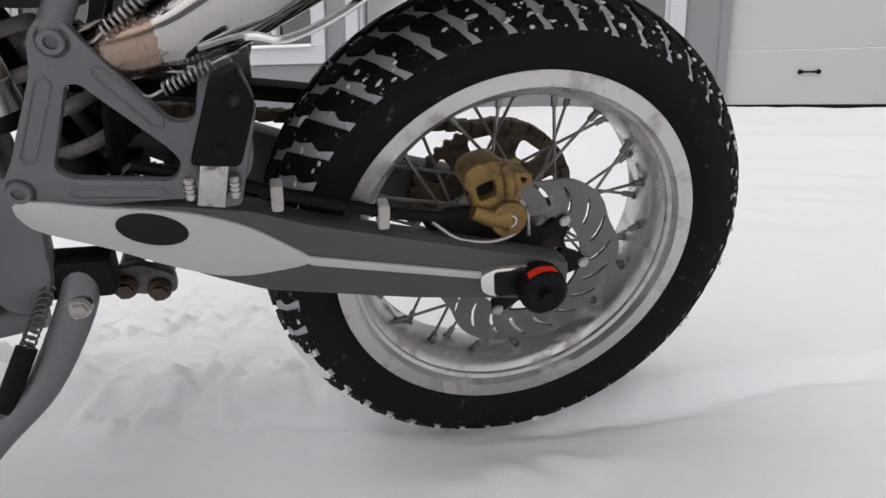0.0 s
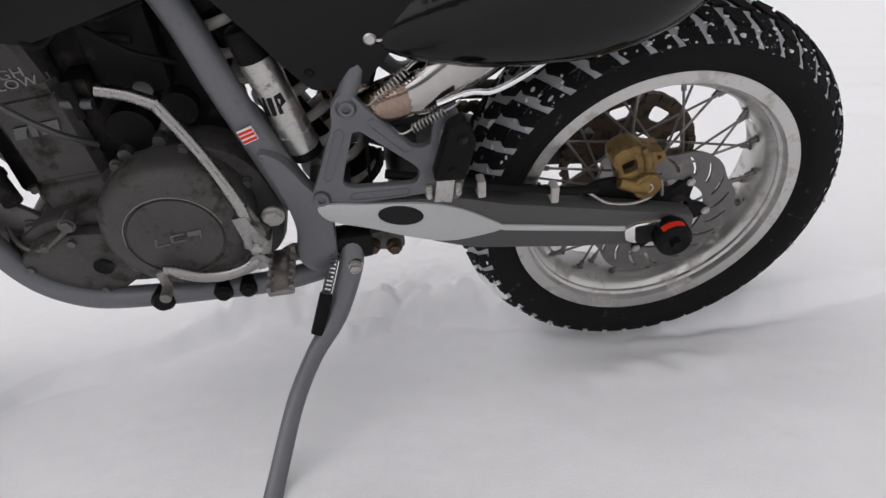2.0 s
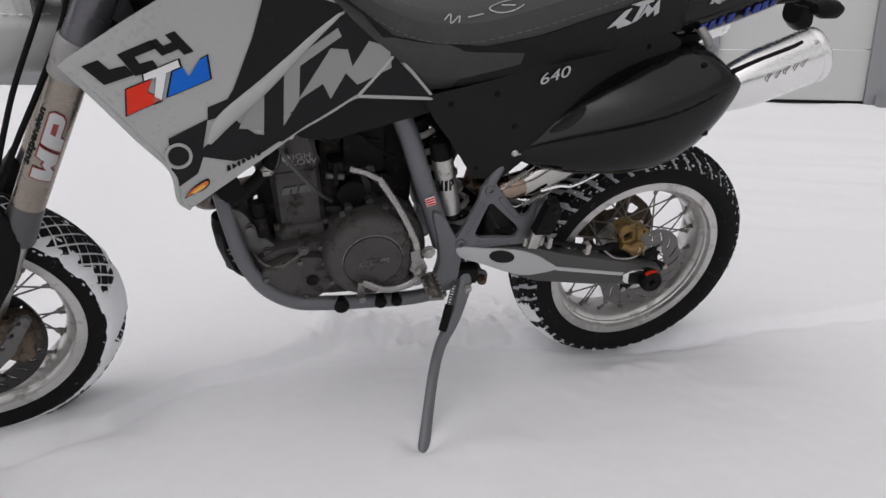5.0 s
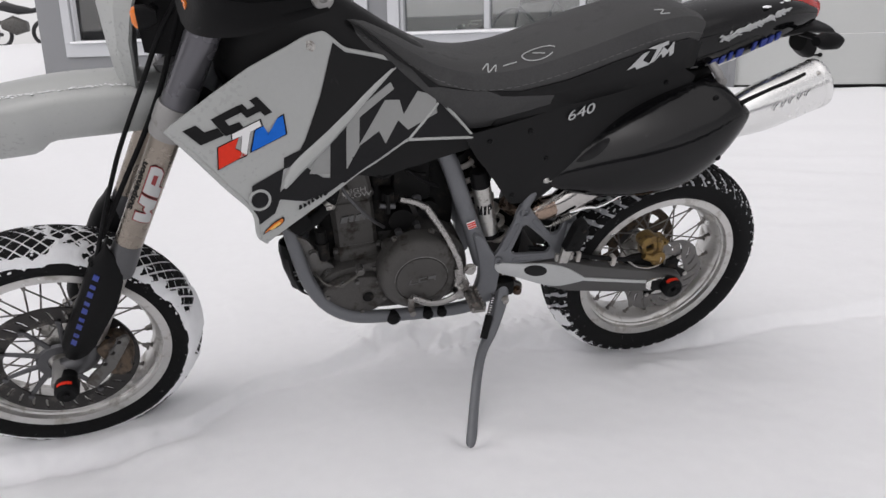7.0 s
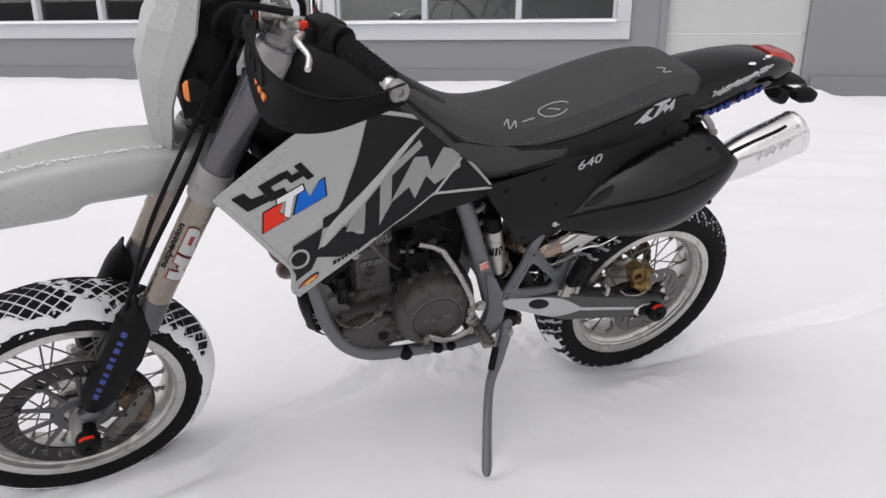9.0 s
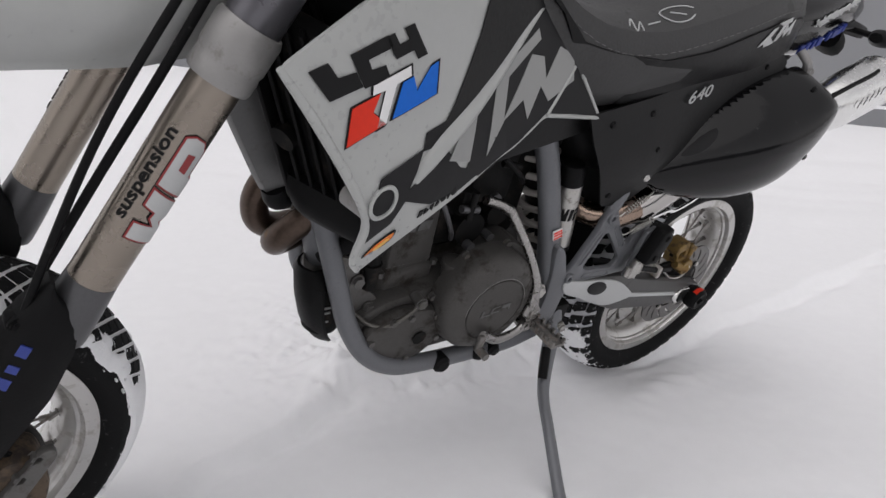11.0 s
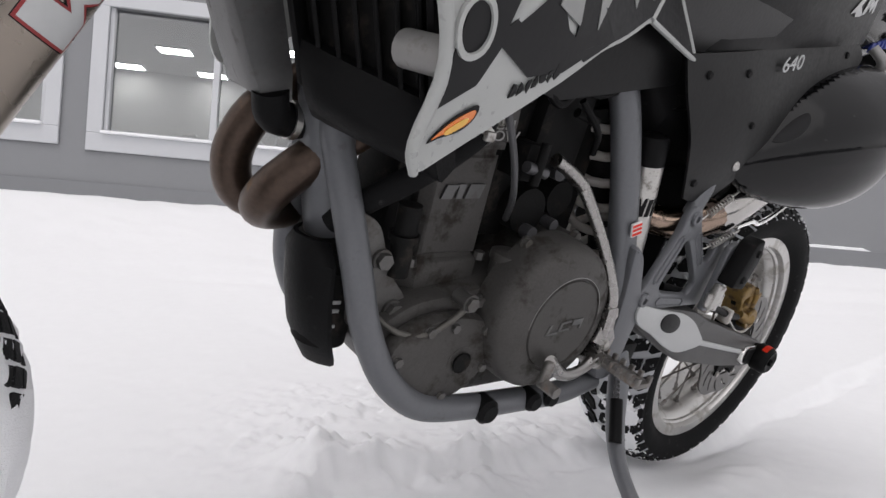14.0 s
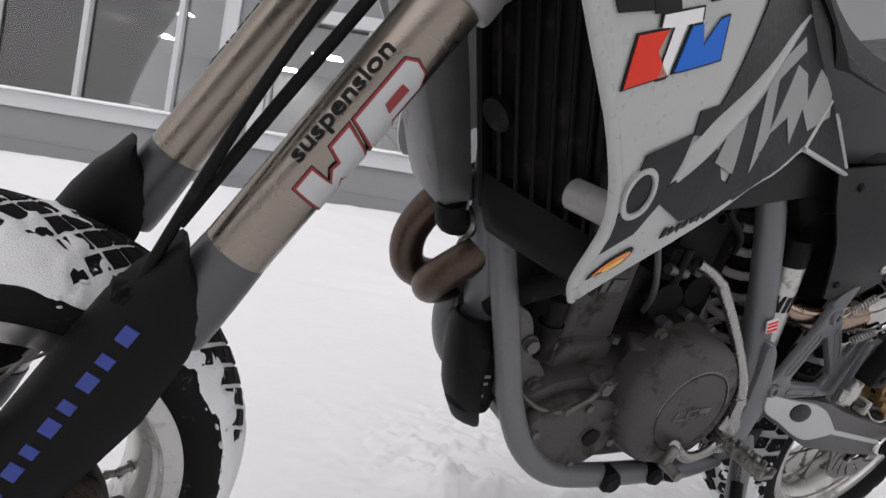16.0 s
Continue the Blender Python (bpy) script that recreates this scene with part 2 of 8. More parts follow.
def spline(pts, n=6):
    """A smooth line through the points (Catmull-Rom)."""
    p = [Vector(q) for q in pts]
    if len(p) < 3 or n < 2:
        return p
    p = [2 * p[0] - p[1]] + p + [2 * p[-1] - p[-2]]
    out = []
    for i in range(1, len(p) - 2):
        for k in range(n):
            t = k / n
            a_, b_, c_, d_ = p[i - 1], p[i], p[i + 1], p[i + 2]
            out.append(0.5 * ((2 * b_) + (c_ - a_) * t + (2 * a_ - 5 * b_ + 4 * c_ - d_) * t * t + (3 * b_ - a_ - 3 * c_ + d_) * t ** 3))
    out.append(p[-2])
    return out


def tube(bm, pts, r, seg=14, n=6, flat=1.0, up=None, cap=True):
    """Sweeps a round (or flattened) section along a smooth line; r is one radius or one for each point."""
    line = spline(pts, n)
    rs = r if isinstance(r, (list, tuple)) else [r] * len(pts)
    rad = [v.x for v in spline([(q, 0, 0) for q in rs], n)]
    tan = [(line[min(i + 1, len(line) - 1)] - line[max(i - 1, 0)]).normalized() for i in range(len(line))]
    side = up and Vector(up) or (Vector((0, 1, 0)) if abs(tan[0].y) < 0.9 else Vector((1, 0, 0)))
    rings = []
    for p, t, q in zip(line, tan, rad):
        a_ = (side - t * side.dot(t)).normalized()
        if up is None:
            side = a_
        b_ = t.cross(a_)
        rings.append([bm.verts.new(p + q * (math.cos(k * 2 * math.pi / seg) * a_ * flat + math.sin(k * 2 * math.pi / seg) * b_)) for k in range(seg)])
    for u, v in zip(rings, rings[1:]):
        for k in range(seg):
            bm.faces.new((u[k], u[(k + 1) % seg], v[(k + 1) % seg], v[k]))
    if cap:
        bm.faces.new(rings[0][::-1])
        bm.faces.new(rings[-1])
    return bm


def tubes(*specs, **kw):
    bm = bmesh.new()
    for s in specs:
        tube(bm, *s, **kw)
    return bm


def lathe(bm, prof, seg=64, at=(0, 0, 0), axis="y", closed=False, cap=True):
    """Turns a profile of (radius, along) about an axis."""
    at = Vector(at)
    rings = []
    for k in range(seg):
        t = 2 * math.pi * k / seg
        c, s = math.cos(t), math.sin(t)
        ring = []
        for r, h in prof:
            v = {"y": (r * c, h, r * s), "x": (h, r * c, r * s), "z": (r * c, r * s, h)}[axis]
            ring.append(bm.verts.new(at + Vector(v)))
        rings.append(ring)
    n = len(prof)
    for k in range(seg):
        u, v = rings[k], rings[(k + 1) % seg]
        for i in range(n if closed else n - 1):
            j = (i + 1) % n
            bm.faces.new((u[i], u[j], v[j], v[i]))
    if cap and not closed:
        for i in (0, n - 1):
            if prof[i][0] > 1e-4:
                bm.faces.new([rings[k][i] for k in range(seg)])
    return bm


def rod(bm, a_, b_, r, seg=12, r2=None):
    return tube(bm, [a_, b_], [r, r2 or r], seg, 1)


def plate(bm, outline, y0, y1, bevel=0.0, holes=()):
    """A plate with an outline in (x, z), holes cut through it, and thickness from y0 to y1."""
    b2 = bmesh.new()
    es = []
    for loop in (outline, *holes):
        vs = [b2.verts.new((x, y0, z)) for x, z in loop]
        es += [b2.edges.new((vs[i], vs[(i + 1) % len(vs)])) for i in range(len(vs))]
    bmesh.ops.triangle_fill(b2, edges=es, use_beauty=True, use_dissolve=False)
    r = bmesh.ops.extrude_face_region(b2, geom=b2.faces[:])
    top = [g for g in r["geom"] if isinstance(g, bmesh.types.BMVert)]
    bmesh.ops.translate(b2, verts=top, vec=(0, y1 - y0, 0))
    bmesh.ops.recalc_face_normals(b2, faces=b2.faces)
    if bevel:
        rim = [e_ for e_ in b2.edges if len(e_.link_faces) == 2 and e_.calc_face_angle(0) > 1.2 and abs(e_.verts[0].co.y - e_.verts[1].co.y) < 1e-6]
        bmesh.ops.bevel(b2, geom=rim, offset=bevel, segments=2, profile=0.5, affect="EDGES")
    me = bpy.data.meshes.new("tmp")
    b2.to_mesh(me)
    b2.free()
    bm.from_mesh(me)
    bpy.data.meshes.remove(me)
    return bm


def smooth_loop(pts, n=4):
    """A closed smooth outline through (x, z) corners."""
    p = [Vector((x, 0, z)) for x, z in pts]
    k = len(p)
    out = []
    for i in range(k):
        a_, b_, c_, d_ = p[i - 1], p[i], p[(i + 1) % k], p[(i + 2) % k]
        for j in range(n):
            t = j / n
            q = 0.5 * ((2 * b_) + (c_ - a_) * t + (2 * a_ - 5 * b_ + 4 * c_ - d_) * t * t + (3 * b_ - a_ - 3 * c_ + d_) * t ** 3)
            out.append((q.x, q.z))
    return out


def rounded(pts, r=0.006, n=3):
    """An outline in (x, z) with its corners rounded off."""
    out = []
    k = len(pts)
    for i in range(k):
        a_, b_, c_ = Vector(pts[i - 1]), Vector(pts[i]), Vector(pts[(i + 1) % k])
        u, v = a_ - b_, c_ - b_
        q = min(r, u.length * 0.45, v.length * 0.45)
        s_, e_ = b_ + u.normalized() * q, b_ + v.normalized() * q
        for j in range(n + 1):
            t = j / n
            w = (1 - t) ** 2 * s_ + 2 * t * (1 - t) * b_ + t * t * e_
            out.append((w.x, w.y))
    return out


def sheet(outline, surf, thick=0.004, lift=0.0, step=0.03, bm=None):
    """A curved panel: an outline in (x, z) laid on y = surf(x, z), given thickness inwards."""
    bm2 = bmesh.new()
    vs = [bm2.verts.new((x, 0, z)) for x, z in outline]
    es = [bm2.edges.new((vs[i], vs[(i + 1) % len(vs)])) for i in range(len(vs))]
    bmesh.ops.triangle_fill(bm2, edges=es, use_beauty=True, use_dissolve=False)
    for ax in (0, 2):
        lo, hi = min(v.co[ax] for v in bm2.verts), max(v.co[ax] for v in bm2.verts)
        k = math.ceil(lo / step) * step
        while k < hi:
            no = Vector((1, 0, 0)) if ax == 0 else Vector((0, 0, 1))
            bmesh.ops.bisect_plane(bm2, geom=bm2.verts[:] + bm2.edges[:] + bm2.faces[:], dist=1e-5, plane_co=no * k, plane_no=no)
            k += step
    bmesh.ops.triangulate(bm2, faces=[f for f in bm2.faces if len(f.verts) > 4])
    if bm2.faces:
        r = bmesh.ops.extrude_face_region(bm2, geom=bm2.faces[:])
        top = {g for g in r["geom"] if isinstance(g, bmesh.types.BMVert)}
        for v in bm2.verts:
            y = surf(v.co.x, v.co.z)
            v.co.y = y - lift + (thick if v not in top else 0)
    return bm2


def loft(bm, rings, cap=True):
    vs = [[bm.verts.new(p) for p in ring] for ring in rings]
    n = len(vs[0])
    for u, v in zip(vs, vs[1:]):
        for k in range(n):
            bm.faces.new((u[k], u[(k + 1) % n], v[(k + 1) % n], v[k]))
    if cap:
        bm.faces.new(vs[0][::-1])
        bm.faces.new(vs[-1])
    return bm


def round_ring(x, zc, hz, hy, yc=0.0, n=20, p=2.6, axis="x"):
    """A rounded-box ring (superellipse) across x (or z)."""
    out = []
    for k in range(n):
        t = 2 * math.pi * k / n
        c, s = math.cos(t), math.sin(t)
        y = yc + hy * math.copysign(abs(c) ** (2 / p), c)
        z = zc + hz * math.copysign(abs(s) ** (2 / p), s)
        out.append((x, y, z))
    return out


def box(bm, lo, hi, bevel=0.0, m=None):
    c = [(a_ + b_) / 2 for a_, b_ in zip(lo, hi)]
    s = [abs(b_ - a_) for a_, b_ in zip(lo, hi)]
    r = bmesh.ops.create_cube(bm, size=1, matrix=(m or Matrix()) @ Matrix.Translation(c) @ Matrix.Diagonal((*s, 1)))
    if bevel:
        es = {e_ for v in r["verts"] for e_ in v.link_edges}
        bmesh.ops.bevel(bm, geom=list(es), offset=bevel, segments=2, profile=0.5, affect="EDGES")
    return bm


def bolt(bm, at, r=0.009, h=0.006, axis=(0, -1, 0), hexa=True):
    """A flanged bolt head."""
    a_ = Vector(at)
    d = Vector(axis).normalized()
    tube(bm, [a_, a_ + d * h * 0.35], r * 1.25, 14, 1)
    tube(bm, [a_ + d * h * 0.35, a_ + d * h], r, 6 if hexa else 12, 1)
    return bm

# ---- the ground: snow rising gently to the building ----
FYAW, FDIST, RISE, SNOW_RISE = -0.567, 7.723, 0.57, 0.646
FH = Vector((math.cos(FYAW), math.sin(FYAW), 0))
FN = Vector((-math.sin(FYAW), math.cos(FYAW), 0))
FACADE = Matrix.Translation(FH * 0.309 + FN * FDIST + Vector((0, 0, 0.056))) @ Matrix.Rotation(FYAW, 4, "Z") @ Matrix.Scale(1.0346, 4)


def smooth(a_, b_, x):
    t = min(1, max(0, (x - a_) / (b_ - a_)))
    return t * t * (3 - 2 * t)


def track_edge(x):
    """The far edge of the wheels' track."""
    knots = ((-3.0, -0.10), (-1.32, 0.0), (-1.07, 0.17), (-0.70, 0.25), (-0.30, 0.16), (0.10, 0.075), (0.70, 0.095), (4.0, 0.25))
    for (x0, y0), (x1, y1) in zip(knots, knots[1:]):
        if x <= x1:
            return y0 + (y1 - y0) * smooth(x0, x1, x)
    return knots[-1][1]


def snow_height(x, y):
    d = x * FN.x + y * FN.y
    s = x * FH.x + y * FH.y
    z = SNOW_RISE * smooth(-0.5, 8.3, d) - 0.14 * smooth(2.69, 2.9, s) * smooth(5.0, 7.2, d)
    z -= 0.078 * smooth(0.4, 1.9, -x) * (1 - smooth(2.0, 6.0, abs(y)))
    # the yard climbs beside the building
    z += 1.15 * smooth(7.4, 11.6, d) * (1 - smooth(-12.9, -11.5, s))
    p = Vector((x, y, 0))
    near = 1 - smooth(3.5, 9, p.length)
    z += 0.022 * noise.noise(p * 0.55 + Vector((3, 1, 0))) + 0.012 * noise.noise(p * 1.7)
    z += near * (0.004 * noise.noise(p * 6) + 0.0014 * noise.noise(p * 15) + 0.0008 * noise.noise(p * 29))
    # ploughed streaks along the yard
    z += 0.022 * smooth(1.0, 2.5, d) * noise.noise(Vector((s * 0.35, d * 2.6, 4))) + 0.016 * smooth(1.0, 2.5, d) * noise.noise(Vector((s * 0.8, d * 7.0, 1)))
    # the track that the wheels have rolled: a low wall on its far side, rising slowly again towards the viewer
    rag = 0.020 * noise.noise(p * 4) + 0.012 * noise.noise(p * 13) + 0.008 * noise.noise(p * 31)
    line = track_edge(x) + rag
    z -= 0.030 * (1 - smooth(line - 0.035, line + 0.012, y)) * smooth(line - 0.75, line - 0.06, y) * smooth(-2.4, -1.7, x) * (0.75 + 0.4 * noise.noise(p * 2.3))
    z -= 0.020 * math.exp(-((y - line + 0.045) / 0.030) ** 2) * smooth(-2.4, -1.7, x) * (0.7 + 0.8 * noise.noise(p * 3.1 + Vector((1, 8, 2))))
    # pressed hollows where the wheels stand
    z -= 0.012 * (math.exp(-((x) / 0.16) ** 2 - ((y + 0.01) / 0.09) ** 2) + math.exp(-((x + 1.53) / 0.16) ** 2 - (y / 0.09) ** 2))
    # trodden and kicked snow behind the engine
    clod = math.exp(-((x + 0.52) / 0.30) ** 2 - ((y - 0.46) / 0.30) ** 2) * smooth(-0.30, 0.25, noise.noise(p * 2.6 + Vector((5, 5, 1))))
    clod += 0.5 * math.exp(-((x + 0.15) / 0.35) ** 2 - ((y - 0.24) / 0.10) ** 2)
    heap = math.exp(-((x + 0.70) / 0.10) ** 2 - ((y - 0.30) / 0.09) ** 2) + math.exp(-((x + 0.50) / 0.08) ** 2 - ((y - 0.17) / 0.07) ** 2) + 0.35 * math.exp(-((x + 0.60) / 0.22) ** 2 - ((y - 0.27) / 0.10) ** 2)
    heap = min(1.0, heap)
    rough = min(1.0, clod + heap)
    if rough > 0.03:
        q = p + Vector((0.012 * noise.noise(p * 30), 0.012 * noise.noise(p * 30 + Vector((7, 3, 1))), 0))
        for k, amp in ((12.0, 0.022), (24.0, 0.026), (46.0, 0.017)):
            d1 = noise.voronoi(q * k)[0][0]
            big = 0.5 + 0.9 * noise.noise(q * k * 0.45 + Vector((k, 2, 5)))
            z += rough * amp * max(0.0, 1 - (d1 / 0.62) ** 2) * min(1.0, max(0.0, big))
        z += heap * (0.028 + 0.030 * noise.noise(p * 9 + Vector((2, 9, 4))))
    # small lumps thrown up all round the wheels, and the pit about the stand's foot
    z += near * 0.010 * max(0, noise.noise(p * 4.2 + Vector((9, 2, 5)))) * (0.4 + 0.6 * max(0, noise.noise(p * 1.3)))
    z -= 0.030 * math.exp(-((x + 0.63) / 0.035) ** 2 - ((y + 0.345) / 0.035) ** 2)
    z += 0.012 * math.exp(-((x + 0.50) / 0.07) ** 2 - ((y + 0.40) / 0.06) ** 2)
    z += (0.012 + 0.008 * noise.noise(p * 21)) * math.exp(-((x - 0.02) / 0.18) ** 2 - ((y + 0.10) / 0.05) ** 2) + 0.020 * math.exp(-((x + 1.32) / 0.10) ** 2 - ((y + 0.10) / 0.05) ** 2)
    return z


def axis_steps(lo, hi, fine_lo, fine_hi, step, grow):
    out = [fine_lo]
    while out[-1] < fine_hi:
        out.append(out[-1] + step)
    q, st = out[-1], step
    while q < hi:
        st *= grow
        q += st
        out.append(q)
    q, st, left = fine_lo, step, []
    while q > lo:
        st *= grow
        q -= st
        left.append(q)
    return left[::-1] + out


def ground():
    xs = axis_steps(-900, 900, -1.9, 0.9, 0.0085, 1.06)
    ys = axis_steps(-900, 900, -0.6, 1.1, 0.0085, 1.06)
    verts = [(x, y, snow_height(x, y)) for y in ys for x in xs]
    w = len(xs)
    faces = [(j * w + i, j * w + i + 1, (j + 1) * w + i + 1, (j + 1) * w + i) for j in range(len(ys) - 1) for i in range(w - 1)]
    me = bpy.data.meshes.new("ground")
    me.from_pydata(verts, [], faces)
    me.polygons.foreach_set("use_smooth", [True] * len(me.polygons))
    me.materials.append(M["snow"])
    tagged(new("ground", me), "snow-covered yard, rutted and trodden around the motorcycle", "ground", kind="structure")


ground()


# ---- the building ----
def fbox(bm, s0, s1, z0, z1, d0, d1, bevel=0.0):
    """A box on the facade: along, height, depth (minus is towards the yard)."""
    return box(bm, (s0, d0, z0), (s1, d1, z1), bevel, FACADE)


# unseen wall on the yard's far side, behind the viewer, added for darker reflections
bm = box(bmesh.new(), (-45, -22.4, -0.5), (45, -22, 4.5), 0.0, Matrix.Rotation(FYAW, 4, "Z"))
tagged(link("wall_back", bm, "wall", smooth=False), "unseen plain grey wall behind the viewer, added to darken reflections", "wall", kind="structure")
BASE = RISE - 0.12
TOP = 4.6
WINDOWS = [(-9.97, -4.62, 1.38, 3.1, (-8.91, -7.76, -6.52, -5.24)), (-3.95, -0.07, 1.34, 2.9, (-2.66, -1.36))]
GARAGE = (0.58, 2.27, RISE + 0.02, 3.0)


def building():
    bm = bmesh.new()
    cuts = [WINDOWS[0][:4], WINDOWS[1][:4], GARAGE]
    s = -10.73
    for s0, s1, z0, z1 in cuts:
        fbox(bm, s, s0, BASE, TOP, 0, 0.25)
        fbox(bm, s0, s1, z1, TOP, 0, 0.25)
        if z0 > 1:
            fbox(bm, s0, s1, BASE, z0, 0, 0.25)
        s = s1
    fbox(bm, s, 14, BASE - 0.3, TOP, 0, 0.25)
    fbox(bm, -10.73, -10.48, BASE, TOP, 0.25, 9)
    wall = tagged(link("wall_front", bm, "wall", smooth=False), "grey panelled shop front with white-framed windows", "wall", kind="structure")
    bm = bmesh.new()
    fbox(bm, -10.75, GARAGE[0] - 0.06, BASE, RISE + 0.16, -0.03, -0.004, 0.004)
    fbox(bm, GARAGE[1] + 0.1, 14, BASE - 0.3, RISE + 0.1, -0.05, -0.004, 0.004)
    tagged(link("baseboard", bm, "wallbase", smooth=False), "grey plinth along the foot of the wall", "plinth", kind="structure")
    for i, (s0, s1, z0, z1, mull) in enumerate(WINDOWS):
        w = tagged(new("window_%d" % (i + 1)), "white-framed shop window with dark panes", "window", kind="structure")
        bm = bmesh.new()
        fbox(bm, s0 - 0.18, s1 + 0.18, z0 - 0.22, z0, -0.05, -0.004, 0.01)
        fbox(bm, s0 - 0.18, s1 + 0.18, z1, z1 + 0.18, -0.05, -0.004, 0.01)
        for q in (s0 - 0.18, s1):
            fbox(bm, q, q + 0.18, z0, z1, -0.05, -0.004, 0.01)
        part("window_frame", bm, "trim", w, smooth=False)
        bm = bmesh.new()
        fbox(bm, s0, s1, z0, z0 + 0.05, 0.0, 0.14, 0.006)
        for q in (s0, s1 - 0.05):
            fbox(bm, q, q + 0.05, z0 + 0.05, z1, 0.0, 0.14, 0.006)
        part("sash", bm, "trim", w, smooth=False)
        bm = bmesh.new()
        fbox(bm, s0, s1, z0 - 0.005, z0 + 0.03, -0.12, 0.0, 0.012)
        part("window_sill", bm, "snow", w, "sill with a strip of snow", smooth=False)
        edges = [s0 + 0.05, *mull, s1 - 0.05]
        for q in mull:
            bm = bmesh.new()
            fbox(bm, q - 0.04, q + 0.04, z0 + 0.05, z1, -0.01, 0.14, 0.008)
            part("mullion", bm, "trim", w, smooth=False)
        for a_, b_ in zip(edges, edges[1:]):
            bm = bmesh.new()
            fbox(bm, a_, b_, z0 + 0.03, z1, 0.08, 0.086)
            part("pane", bm, "glass", w, smooth=False).visible_shadow = False
    bm = fbox(bmesh.new(), -11.27, -10.74, 0.45, 0.82, 0.02, 0.6, 0.02)
    fbox(bm, -11.52, -11.275, 0.45, 0.71, 0.02, 0.6, 0.02)
    tagged(link("steps", bm, "wallbase", smooth=False), "low grey concrete steps at the building's corner", "steps", kind="structure")
    # the garage door, in four sections
    g = tagged(new("door_1"), "closed off-white sectional garage door with a lift handle", "garage door", kind="structure")
    h = (GARAGE[3] - GARAGE[2]) / 4
    for i in range(4):
        bm = bmesh.new()
        fbox(bm, GARAGE[0], GARAGE[1], GARAGE[2] + i * h + 0.004, GARAGE[2] + (i + 1) * h - 0.004, 0.06, 0.1, 0.004)
        part("panel", bm, "garage", g, smooth=False)
    bm = bmesh.new()
    fbox(bm, GARAGE[0], GARAGE[1], GARAGE[2] - 0.03, GARAGE[2] + 0.01, 0.055, 0.1, 0.004)
    part("seal", bm, "plastic", g, "black rubber seal", smooth=False)
    bm = bmesh.new()
    c = [FACADE @ Vector((1.43 + q, 0.045, GARAGE[2] + 0.36)) for q in (-0.09, 0, 0.09)]
    tube(bm, [c[0], c[1], c[2]], [0.014, 0.01, 0.014], 10, 3)
    for q in (c[0], c[2]):
        bmesh.ops.create_uvsphere(bm, u_segments=12, v_segments=8, radius=0.028, matrix=Matrix.Translation(q))
    part("handle", bm, "plastic", g, "black lift handle")
    bm = bmesh.new()
    fbox(bm, GARAGE[0] - 0.1, GARAGE[0], BASE, GARAGE[3], -0.02, 0.06, 0.006)
    tagged(link("trim", bm, "wall", smooth=False), "grey jamb beside the garage door", "trim", kind="structure")
    # the dim room behind the glass
    bm = bmesh.new()
    fbox(bm, -10.48, 0.3, BASE, BASE + 0.1, 0.25, 6)
    tagged(link("floor", bm, "roomfloor", smooth=False), "dark shop floor behind the glass", "floor", kind="structure")
    bm = bmesh.new()
    fbox(bm, -10.48, 0.3, BASE, 3.4, 6, 6.1)
    fbox(bm, 0.3, 0.4, BASE, 3.4, 0.25, 6)
    tagged(link("wall_back", bm, "room", smooth=False), "dark back wall of the shop", "wall", kind="structure")
    bm = bmesh.new()
    fbox(bm, -10.48, 0.3, 3.4, 3.5, 0.25, 6.1)
    tagged(link("ceiling", bm, "room", smooth=False), "dark shop ceiling", "ceiling", kind="structure")
    # panel lights on the shop's ceiling; the last three are added fill light
    for s_, d_ in ((-4.1, 3.8), (-5.38, 5.5), (-3.75, 5.5), (-7.6, 4.2), (-2.2, 3.0), (-9.3, 1.6), (-7.9, 3.2), (-6.4, 2.2)):
        bm = fbox(bmesh.new(), s_ - 0.3, s_ + 0.3, 3.36, 3.398, d_ - 0.22, d_ + 0.22, 0.006)
        lt = tagged(link("ceiling_and_fill_light", bm, "frost", smooth=False), "one of the shop ceiling's flat white panel lights, added fill lights included", "ceiling light", "shop ceiling lights")
        bm = fbox(bmesh.new(), s_ - 0.27, s_ + 0.27, 3.352, 3.358, d_ - 0.19, d_ + 0.19)
        part("diffuser", bm, "tube", lt, smooth=False)
    # roof cap
    bm = bmesh.new()
    fbox(bm, -11.1, 14.1, TOP, TOP + 0.12, -0.12, 9, 0.01)
    tagged(link("roof", bm, "trim", smooth=False), "white roof edge of the shop", "roof", kind="structure")


building()


def at_shop(s_, d_, z, turn_=0.0):
    return FACADE @ Matrix.Translation((s_, d_, z)) @ pose(0, 0, 0, 0, 0, turn_)


